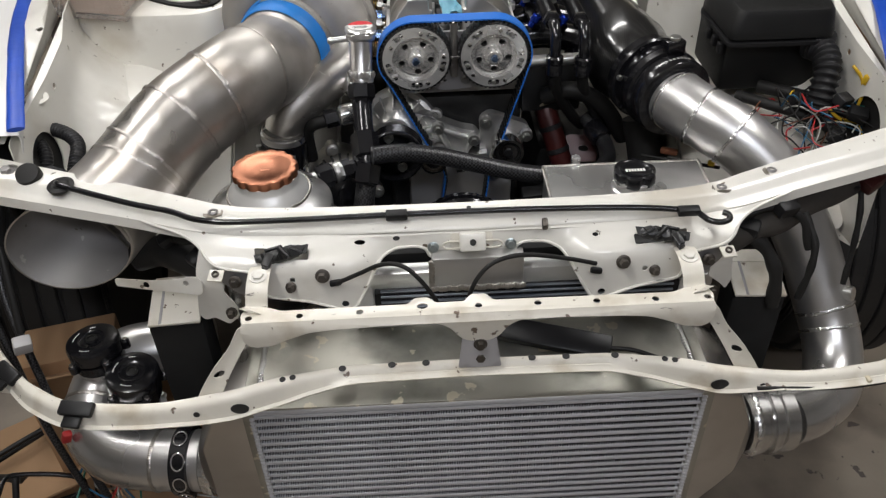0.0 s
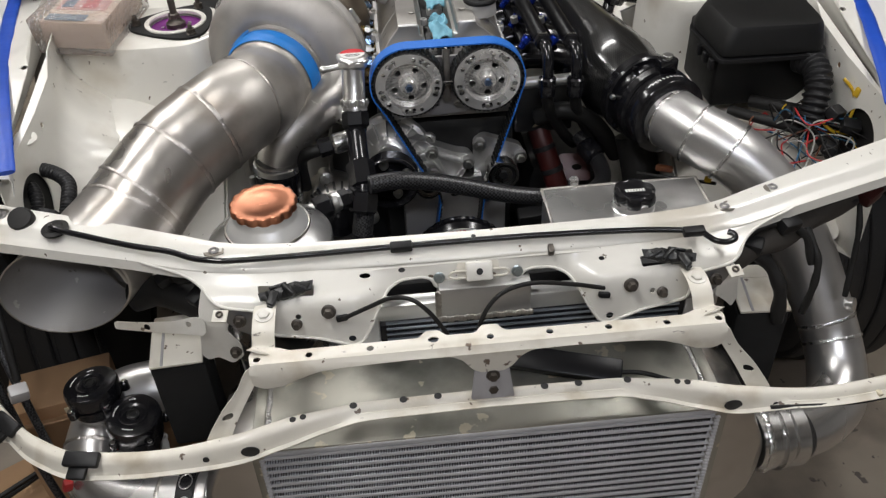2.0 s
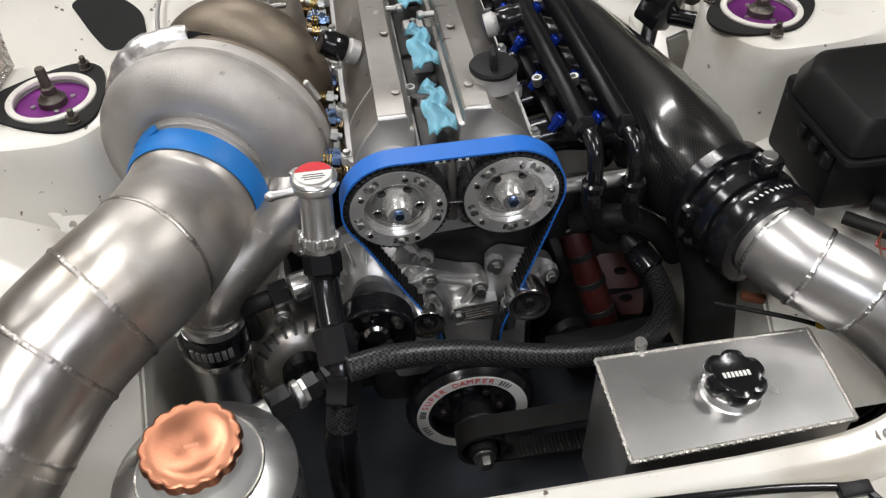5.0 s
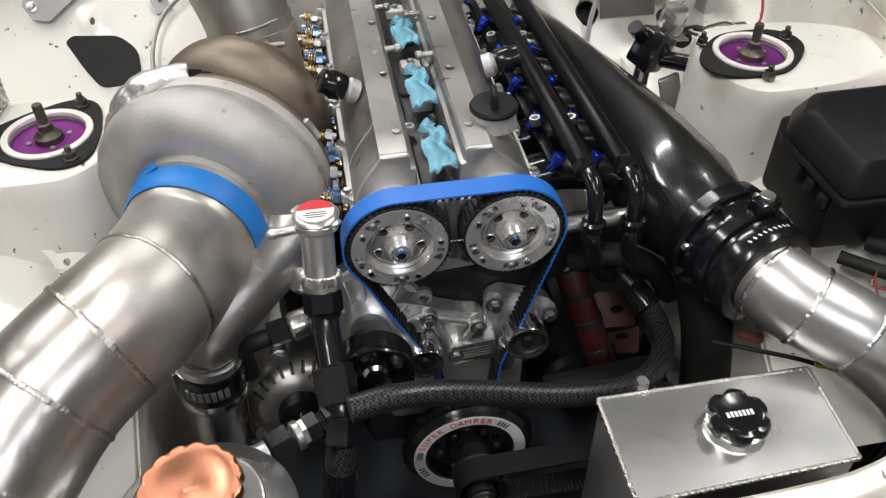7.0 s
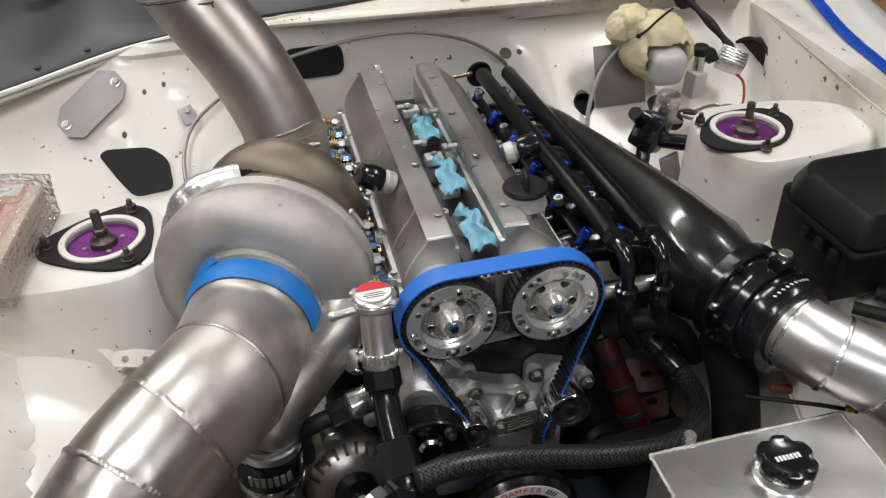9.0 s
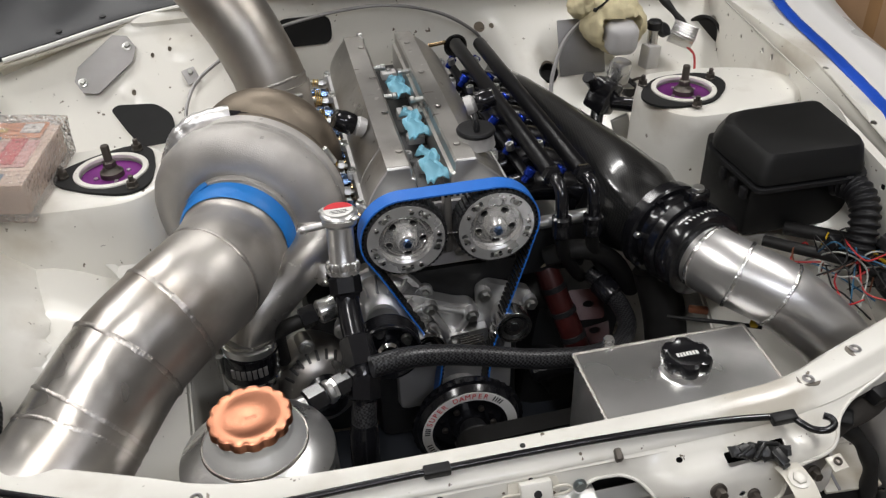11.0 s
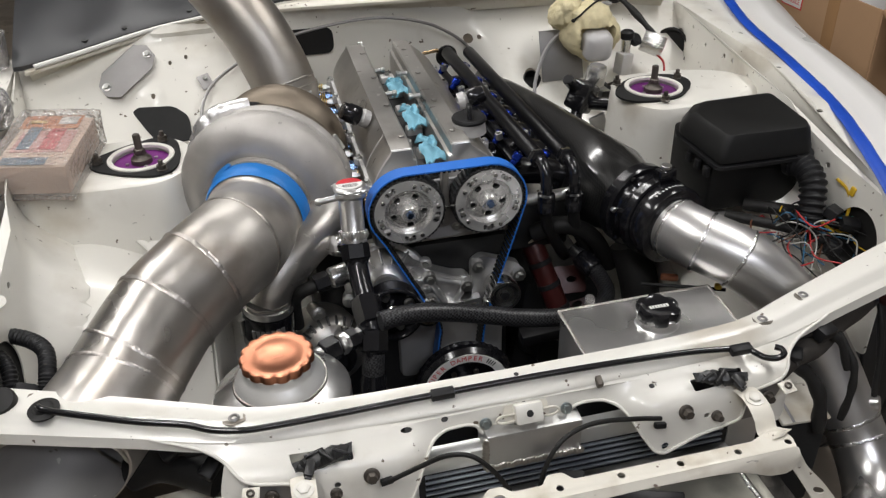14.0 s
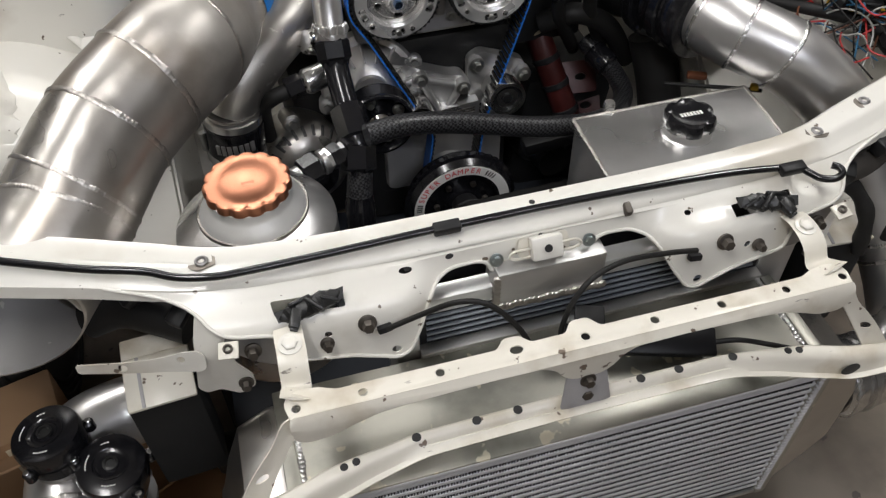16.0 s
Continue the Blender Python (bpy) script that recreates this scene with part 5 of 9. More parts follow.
    for x, z in ((0.092, 0.686), (0.168, 0.655), (0.10, 0.585)):
        m = axis_at((x, 1.302, z), (0, -1, 0.05))
        part("bracket_boss", lathe([(0.012, 0), (0.0115, 0.012), (0.008, 0.013)], m, 20), CAST, ib)
        part("bracket_bolt", hexbolt(m @ pose(0, 0, 0.012), 0.0078, 0.010), ZINC, ib)
    part("tensioner", lathe([(0.013, 0), (0.013, 0.05), (0.010, 0.052), (0.010, 0.062), (0.006, 0.064)], axis_at((0.108, 1.283, 0.575), (0.05, -0.12, 1)), 24), ALU, eng, "alloy hydraulic belt tensioner")
    part("crank_sprocket", lathe([(0.040, 0), (0.041, 0.03), (0.03, 0.032)], axis_at((0.045, 1.29, 0.49), (0, -1, 0)), 60, lobes=gear_teeth(0.041, 0.0015, 24)), CAST, eng)
    part("oil_pump_cover", box((0.20, 0.03, 0.15), pose(0.045, 1.318, 0.525), 0.014), CAST, eng, "cast oil pump cover behind the crank sprocket")

    # alternator beside the pump
    m = axis_at((-0.182, 1.298, 0.572), (0.16, -1, 0.30))
    al = part("alternator", lathe([(0.050, -0.05), (0.062, -0.045), (0.064, 0.0), (0.064, 0.028), (0.060, 0.040), (0.048, 0.052), (0.030, 0.058), (0.016, 0.060), (0.014, 0.075)], m, 56), CAST_COVER, eng, "pale cast alternator housing with cooling slots", 30)
    for k in range(9):
        part("vent_slot", box((0.018, 0.0048, 0.004), m @ pose(0, 0, 0, 0, 0, 15 * k + 30) @ pose(0.0550, 0, 0.0446, 0, 44, 0), 0.0012), CAST_DARK, al)
    for k in range(3):
        mm = m @ pose(0, 0, 0, 0, 0, 120 * k + 100) @ pose(0.067, 0, 0.02)
        part("alternator_ear", lathe([(0.012, -0.03), (0.013, 0.012), (0.010, 0.014)], mm, 20), CAST_COVER, al)
        part("ear_bolt", hexbolt(mm @ pose(0, 0, 0.014), 0.007, 0.008), ZINC, al)
    part("alternator_pulley", lathe([(0.024, 0.06), (0.030, 0.062)] + [(0.030 - 0.0028 * (k % 2), 0.064 + 0.002 * k) for k in range(10)] + [(0.030, 0.085), (0.014, 0.086), (0.012, 0.096), (0.006, 0.096)], m, 44), GLOSS, al, "small black ribbed pulley", 25)

    # crank damper
    m = axis_at((0.045, 1.229, 0.487), (0, -1, 0.03))
    d = part("crank_damper", lathe([(0.07, -0.012), (0.082, -0.010), (0.082, 0.004), (0.0905, 0.005), (0.0905, 0.013), (0.086, 0.015), (0.082, 0.022), (0.080, 0.025), (0.058, 0.025), (0.056, 0.012), (0.03, 0.010), (0.028, 0.026), (0.01, 0.026)], m, 160, lobes=gear_teeth(0.0905, 0.0020, 40)), GLOSS, eng, "black crank damper with a pale lettered ring", 25)
    part("damper_ring", ring(0.0625, 0.0785, 0.0012, m @ pose(0, 0, 0.0252), 64, c=0.0003), PAPER, d, "pale printed ring")
    for k in range(6):
        a = radians(60 * k)
        part("damper_bolt", cyl(0.005, 0.006, m @ pose(0.040 * math.cos(a), 0.040 * math.sin(a), 0.016), 12), RUSTY, d)
    arc_text("SUPER DAMPER", m @ pose(0, 0, 0.0265), 0.0665, 158, 68, 0.0105, PAPER_RED, d)
    for a0, a1 in ((176, 166), (56, 44), (210, 196)):
        bm = bmesh.new()
        for k in range(4):
            a = radians(a0 + (a1 - a0) * k / 3)
            box((0.009, 0.0024, 0.0003), m @ pose(0.0705 * math.cos(a), 0.0705 * math.sin(a), 0.0266, 0, 0, math.degrees(a)), 0, bm)
        part("print_bar", bm, INK, d)
    # accessory belt round the crank pulley, running off to the side
    m = axis_at((0.048, 1.175, 0.493), (0, -1, 0))
    cp = part("crank_pulley", lathe([(0.020, -0.03), (0.026, -0.004), (0.032, -0.002), (0.0335, 0.0)] + [(0.0325 - 0.002 * (k % 2), 0.003 + 0.003 * k) for k in range(11)] + [(0.0335, 0.036), (0.030, 0.038), (0.027, 0.024), (0.020, 0.022), (0.019, 0.044), (0.016, 0.046)], m, 48), BLACK, d, "black crank pulley", 25)
    part("crank_bolt", hexbolt(m @ pose(0, 0, 0.046), 0.0105, 0.016), ZINC, cp, "zinc crank bolt")
    loop = [(0.048 + 0.0345 * math.cos(radians(a)), 0.493 + 0.0345 * math.sin(radians(a))) for a in range(90, 271, 10)] + [(0.12, 0.457), (0.20, 0.455), (0.30, 0.453)] + [(0.34 + 0.04 * math.cos(radians(a)), 0.493 + 0.04 * math.sin(radians(a))) for a in range(-80, 81, 16)] + [(0.28, 0.5335), (0.18, 0.531), (0.10, 0.529)]
    part("accessory_belt", belt_strip(0.0, 0.0035, 1.138, 1.170, loop), RUBBER, eng, "flat black accessory belt")
    bm = bmesh.new()
    for k in range(34):
        box((0.0045, 0.031, 0.003), pose(0.10 + 0.006 * k, 1.154, 0.4605 - 0.00002 * k), 0.0008, bm)
    part("belt_rib", bm, RUBBER, eng, "ribbed inner side of the belt")
    part("belt_pulley", lathe([(0.030, 0), (0.039, 0.002), (0.039, 0.034), (0.030, 0.036)], axis_at((0.34, 1.172, 0.493), (0, -1, 0)), 40), BLACK, eng)

    # red canister with black bands low beside the block
    rd = thing("red_canister", (0.235, 1.33, 0.5), "dull red tube with black bands beside the engine block", "canister")
    a, b = Vector((0.206, 1.345, 0.690)), Vector((0.258, 1.275, 0.530))
    part("tube", sweep([a, a.lerp(b, 0.05), a.lerp(b, 0.95), b], lambda q: 0.0205 if 0 < q < 1 else 0.017, 28), RED, rd)
    for q in (0.25, 0.5, 0.76):
        part("band", ring(0.0195, 0.0222, 0.010, axis_at(a.lerp(b, q), b - a) @ pose(0, 0, -0.005), 30), BLACK, rd)
    part("collar", ring(0.016, 0.024, 0.014, axis_at(a, a - b), 30), BEIGE, rd, "dull yellow collar")
    for k in range(2):
        o = round2([(-0.03, -0.026), (0.03, -0.026), (0.03, 0.026), (-0.03, 0.026)], 0.008)
        part("side_bracket", sheet(o, plane_at(axis_at((0.283 + 0.016 * k, 1.335, 0.595 - 0.062 * k), (-0.1, -0.8, 0.6))), 0.008, [circle2(0.004, 0, 0.010, ry=0.006)], 0.02), RED, rd)
    # added dark box and cylinder, hiding lit floor beside the block
    part("side_casting", box((0.17, 0.22, 0.26), pose(0.262, 1.45, 0.46, 0, 8), 0.03), CAST_DARK, eng, "dark box added below the intake to cover the floor")
    part("starter", lathe([(0.03, 0), (0.036, 0.004), (0.036, 0.10), (0.028, 0.11), (0.028, 0.16)], axis_at((0.20, 1.42, 0.47), (0.15, -1, 0.1)), 28), CAST_DARK, eng, "dark cylinder added below the intake")
    part("bracket_bar", box((0.155, 0.03, 0.026), pose(0.236, 1.25, 0.553, 8, -5), 0.004), BLACK, eng, "flat black bracket bar")

    # exhaust ports, runners and blued studs
    for k in range(6):
        y = 1.40 + 0.087 * k
        f = part("port_flange", box((0.016, 0.066, 0.050), pose(-0.082, y, 0.792), 0.008), HEAT, eng, "heat tinted manifold flange")
        part("runner", sweep(smooth([(-0.086, y, 0.792), (-0.115, y + 0.005, 0.79), (-0.16, y + 0.03, 0.775), (-0.18, y + 0.05, 0.70)], 6), 0.023, 20), HEAT, eng, "heat tinted exhaust runner")
        for dy, dz in ((-0.032, 0.036), (-0.012, 0.030), (0.018, 0.038), (0.034, 0.012)):
            m = axis_at((-0.084, y + dy, 0.790 + dz), (-1, 0.1, 0.16))
            bm = lathe([(0.0042, 0), (0.0042, 0.032), (0.003, 0.034)], m, 10)
            lathe([(0.0085, 0.006), (0.0085, 0.015)], m, 6, bm)
            st = part("stud", bm, STEELBLUE if dy < 0 else ZINC, f)
            bm = bmesh.new()
            for q in range(3):
                ring(0.003, 0.0078, 0.0022, m @ pose(0, 0, 0.017 + 0.004 * q), 14, bm, 0.0004)
            part("washer_stack", bm, GOLD if dz > 0.03 else STEELBLUE, st, "gold tinted washers")

    # intake side: lower runners and injectors
    for k in range(6):
        y = 1.41 + 0.087 * k
        part("intake_runner", sweep(smooth([(0.150, y, 0.79), (0.20, y, 0.80), (0.26, y, 0.79), (0.30, y, 0.77)], 6), 0.025, 18), GLOSS, eng, "black intake runner")
    return eng


def text_mesh(txt, size, depth=0.0004):
    cu = bpy.data.curves.new("text", "FONT")
    cu.body, cu.size, cu.extrude, cu.align_x = txt, size, depth, "CENTER"
    ob = bpy.data.objects.new("text", cu)
    scene.collection.objects.link(ob)
    bpy.context.view_layer.update()
    me = bpy.data.meshes.new_from_object(ob.evaluated_get(bpy.context.evaluated_depsgraph_get()))
    bpy.data.objects.remove(ob)
    bm = bmesh.new()
    bm.from_mesh(me)
    bpy.data.meshes.remove(me)
    return bm


def arc_text(txt, m, r, a0, a1, size, material, parent):
    """Letters set round an arc from a0 to a1 degrees."""
    bm = bmesh.new()
    for k, ch in enumerate(txt):
        if ch == " ":
            continue
        a = a0 + (a1 - a0) * k / (len(txt) - 1)
        merge(bm, text_mesh(ch, size * 1.25), m @ pose(r * math.cos(radians(a)), r * math.sin(radians(a)), 0, 0, 0, a - 90))
    return part("lettering", bm, material, parent, "red lettering", normals=False)


eng = engine()


def crumpled(path, w, material, parent, name, label=""):
    """A crumpled strip of cloth along a path."""
    p = smooth(path, 10)
    bm = bmesh.new()
    rows = []
    for i, c in enumerate(p):
        t = i / (len(p) - 1)
        ww = w * (0.62 + 0.28 * math.sin(t * 5 + 1) + 0.10 * math.sin(t * 17))
        rows.append([bm.verts.new((c.x + ww * (j / 6 - 1) + 0.005 * math.sin(t * 14), c.y + 0.004 * noise.noise(Vector((t * 9, j, 2))), c.z + 0.009 * noise.noise(Vector((t * 6, j * 0.45, 7))) + 0.004 * noise.noise(Vector((t * 18, j * 1.1, 3))) + 0.010 * math.cos((j / 6 - 1) * 1.4))) for j in range(13)])
    ringface(bm, rows, False)
    bmesh.ops.recalc_face_normals(bm, faces=bm.faces)
    bmesh.ops.solidify(bm, geom=bm.faces[:], thickness=0.002)
    return part(name, bm, material, parent, label, 70)


for y0, y1 in ((1.345, 1.455), (1.49, 1.60), (1.655, 1.745)):
    g = thing("plug_rag", (0.036, (y0 + y1) / 2, 0.85), "crumpled light blue glove stuffed into the cam valley", "rag", "blue rags in the valley")
    crumpled([(0.038, y0, 0.868), (0.034, (y0 + y1) / 2, 0.880), (0.030, y1, 0.862)], 0.022, GLOVE, g, "cloth")


# ---- fuel rails and carbon plenum ----
def fuel_rails():
    for k, (x, z) in enumerate(((0.208, 0.862), (0.258, 0.858))):
        t = thing("fuel_rail", (x, 1.62, z - 0.03), "long black anodised fuel rail with blue injector collars", "fuel rail", "fuel rails")
        part("rail", sweep([(x, 1.335, z), (x, 1.34, z), (x - 0.008, 1.62, z), (x - 0.016, 1.90, z), (x - 0.016, 1.905, z)], lambda q: 0.0135 if 0 < q < 1 else 0.0115, 24), RAILBLACK, t)
        part("rail_web", box((0.016, 0.50, 0.010), pose(x - 0.026, 1.63, z - 0.034, 0, 0, 1.7), 0.003), RAILBLACK, t)
        for j in range(6):
            y = 1.375 + 0.096 * j
            m = axis_at((x - 0.016 - 0.03 * (y - 1.34), y, z - 0.010), (-0.55, 0, -0.83))
            part("injector", lathe([(0.0075, 0), (0.0085, 0.002), (0.0085, 0.012), (0.006, 0.014), (0.006, 0.024)], m, 18), BLUEAN, t, "blue anodised injector")
        for y in (1.46, 1.70, 1.84):
            part("mount_bolt", lathe([(0.007, 0), (0.007, 0.012), (0.004, 0.012), (0.004, 0.006)], axis_at((x - 0.022 - 0.03 * (y - 1.34), y, z - 0.024), (-0.2, 0, 0.97)) @ pose(0, 0, 0.006), 18), ZINC, t, "zinc socket bolt")
        # front elbow and hose end
        part("elbow_nut", lathe([(0.014, 0), (0.016, 0.003), (0.016, 0.016), (0.012, 0.018)], axis_at((x, 1.338, z), (0, -1, 0)), 6), GLOSS, t)
        pts = smooth([(x, 1.325, z), (x + 0.002, 1.302, z - 0.003), (x + 0.002, 1.288, z - 0.022), (x + 0.002, 1.285, z - 0.06)], 6)
        part("elbow", sweep(pts, 0.010, 16), GLOSS, t)
        part("hose_nut", lathe([(0.012, 0), (0.0155, 0.003), (0.0155, 0.012), (0.013, 0.014), (0.015, 0.018), (0.015, 0.034), (0.013, 0.036)], axis_at((x + 0.002, 1.285, z - 0.045), (0, 0, -1)), 10), GLOSS, t)
        part("hose", sweep(smooth([(x + 0.002, 1.285, z - 0.08), (x + 0.012, 1.295, z - 0.12), (x + 0.05, 1.33, z - 0.19), (x + 0.08, 1.38, z - 0.24)], 6), 0.0105, 14), RUBBER, t)


fuel_rails()


def plenum():
    t = thing("carbon_plenum", (0.33, 1.6, 0.70), "black carbon fibre intake plenum under clear lacquer", "intake plenum")
    # sections: y, then left side, ridge, right edge and belly as (x, z)
    S = [(1.94, (0.262, 0.755), (0.276, 0.785), (0.294, 0.772), (0.278, 0.735)), (1.92, (0.250, 0.75), (0.276, 0.806), (0.312, 0.778), (0.282, 0.718)),
         (1.78, (0.262, 0.75), (0.302, 0.826), (0.345, 0.788), (0.306, 0.705)), (1.65, (0.270, 0.75), (0.322, 0.838), (0.376, 0.796), (0.328, 0.698)),
         (1.50, (0.278, 0.752), (0.348, 0.846), (0.414, 0.797), (0.344, 0.694)), (1.42, (0.276, 0.762), (0.360, 0.850), (0.432, 0.792), (0.348, 0.690))]
    rings = []
    for y, L, R, E, B in S:
        q = [L, ((L[0] * 0.6 + R[0] * 0.4), L[1] * 0.25 + R[1] * 0.75), R, ((R[0] + E[0]) / 2, (R[1] + E[1]) / 2 + 0.003), E, ((E[0] + B[0]) / 2 + 0.012, (E[1] + B[1]) / 2 - 0.012), B, ((L[0] + B[0]) / 2 - 0.010, (L[1] + B[1]) / 2 - 0.014)]
        c = smooth([Vector((*p, 0)) for p in (q[-2:] + q + q[:2])], 6)[12:12 + 48]
        rings.append([(p.x, y, p.y) for p in c])
    d = Vector((0.27, -0.96, 0.0)).normalized()
    sd = Vector((0.96, 0.27, 0))
    for k, r in ((-0.070, 0.080), (-0.040, 0.070), (-0.018, 0.063), (0.0, 0.060)):
        o = Vector((0.377, 1.281, 0.771)) + d * k
        rings.append([tuple(o + r * (sd * -math.cos(2 * math.pi * a / 48) + Vector((0, 0, 1)) * math.sin(2 * math.pi * a / 48))) for a in range(48)])
    part("shell", loft(rings), CARBON, t, "", 60)
    for k in range(6):
        y = 1.405 + 0.087 * k
        part("runner_stub", lathe([(0.029, 0), (0.031, 0.003), (0.031, 0.012), (0.028, 0.015)], axis_at((0.272, y + 0.01, 0.765), (-1, 0, 0.1)), 28), GLOSS, t, "black runner collar")


plenum()


def throttle():
    c = Vector((0.377, 1.281, 0.771))
    d = Vector((0.27, -0.96, 0.0)).normalized()
    m = axis_at(c, d)
    t = thing("throttle_body", c, "black anodised throttle body between plenum and pipe", "throttle body")
    b = part("throttle_flange", lathe([(0.060, -0.012), (0.074, -0.010), (0.075, 0.008), (0.072, 0.012), (0.064, 0.013), (0.063, 0.020)], m, 48), GLOSS, t)
    part("throttle_bore", lathe([(0.063, 0.018), (0.061, 0.03), (0.064, 0.036), (0.070, 0.038), (0.070, 0.052), (0.064, 0.055), (0.062, 0.062)], m, 48), GLOSS, t)
    part("clamp_ring", lathe([(0.058, 0.060), (0.067, 0.061), (0.068, 0.066), (0.068, 0.086), (0.066, 0.090), (0.056, 0.092)], m, 48), GLOSS, t, "black pipe clamp with a pale printed mark")
    for k in range(7):
        a = radians(51.4 * k + 12)
        part("flange_bolt", hexbolt(m @ pose(0.068 * math.cos(a), 0.068 * math.sin(a), 0.010), 0.005, 0.008, washer=False), ZINC if k % 2 else GLOSS, b)
    hs = part("sensor", box((0.034, 0.028, 0.022), m @ pose(0.012, 0.072, 0.045), 0.004), GLOSS, t)
    part("sensor_screw", cyl(0.009, 0.006, m @ pose(0.012, 0.086, 0.045, -90), 18), ZINC, hs)
    part("actuator", cyl(0.030, 0.07, axis_at(c + d * 0.02 + Vector((0.055, 0, -0.045)), (0.4, -0.7, -0.1)), 28), GLOSS, t, "black throttle motor housing")
    # pale printed marks, illegible, as bars
    bm = bmesh.new()
    for k in range(9):
        a = 118 - 6.0 * k
        box((0.0045, 0.002, 0.0004), m @ pose(0, 0, 0.0755) @ pose(0, 0, 0, 0, 0, a) @ pose(0.0682, 0, 0, 0, 90) @ pose(0, 0, 0, 0, 0, 25), 0, bm)
    part("print_bars", bm, PAPER, t)


throttle()


def charge_pipe():
    t = thing("charge_pipe", (0.58, 1.0, 0.4), "large welded aluminium charge pipe from intercooler to throttle", "pipe")
    pts = [(0.389, 1.238, 0.771), (0.4005, 1.198, 0.771), (0.414, 1.174, 0.768), (0.433, 1.152, 0.762), (0.474, 1.117, 0.748), (0.512, 1.088, 0.722), (0.552, 1.054, 0.680), (0.594, 1.006, 0.600), (0.615, 0.958, 0.533), (0.626, 0.922, 0.490), (0.624, 0.880, 0.456), (0.602, 0.834, 0.438), (0.552, 0.799, 0.438), (0.512, 0.784, 0.442)]
    p = smooth(pts, 8)
    part("pipe", sweep(p, lambda q: 0.0505 - 0.0050 * min(1, max(0, q * 3 - 1)), 40), SHADEPIPE, t, "", 60)
    for i in (10, 24, 33, 67, 72):
        d = p[i + 1] - p[i - 1]
        part("weld_bead", weld(p[i], d, 0.0505 if i < 40 else 0.0455), WELD_ALU, t)
    part("bung", cyl(0.012, 0.02, axis_at((0.632, 0.935, 0.555), (0.7, -0.6, 0.3)), 18), ALU, t, "small welded bung")
    c = part("coupling", lathe([(0.050, 0), (0.056, 0.004), (0.056, 0.022), (0.053, 0.024), (0.053, 0.03), (0.059, 0.031), (0.059, 0.037), (0.053, 0.038), (0.053, 0.046), (0.057, 0.048), (0.057, 0.066), (0.051, 0.07)], axis_at((0.436, 0.773, 0.450), (1, 0.10, -0.06)) @ Matrix.Diagonal((0.92, 0.92, 1.08, 1)), 48), ALU, t, "two-part alloy coupling with black seal")
    part("seal", ring(0.053, 0.0578, 0.004, axis_at((0.4715, 0.7766, 0.4479), (1, 0.10, -0.06)) @ Matrix.Diagonal((0.92, 0.92, 1, 1)), 48), RUBBER, c, "black sealing ring")
    part("weld_bead", weld((0.444, 0.774, 0.4495), (1, 0.10, -0.06), 0.0512, 0.006, bumps=40), WELD_ALU, t)


charge_pipe()


# ---- turbocharger and intake pipe ----
TD = Vector((0.32, 0.945, 0.03)).normalized()
TC = Vector((-0.243, 1.425, 0.818))


IRONSTEEL = mat("bronze_tinted_stainless", (0.43, 0.405, 0.37), 0.42, 0.9, 0.24, 16, 0.15, 200, dirt=((0.29, 0.25, 0.205), 7, 0.51), rvary=0.5, dents=(0.18, 12))


def volute(c, d, major, r0, r1, a0, seg=72, n=22, turn=1):
    """A scroll: a torus whose tube swells with the angle from a0."""
    m = axis_at(c, d)
    bm = bmesh.new()
    rows = []
    for k in range(seg + 1):
        u = k / seg
        a = radians(a0) + turn * 2 * math.pi * u
        r = r0 + (r1 - r0) * u
        R = major + (r - r0) * 0.5
        rows.append([bm.verts.new(m @ Vector(((R + r * math.cos(q)) * math.cos(a), (R + r * math.cos(q)) * math.sin(a), r * math.sin(q) * 0.95))) for q in [2 * math.pi * j / n for j in range(n)]])
    ringface(bm, rows, True, True)
    return bm


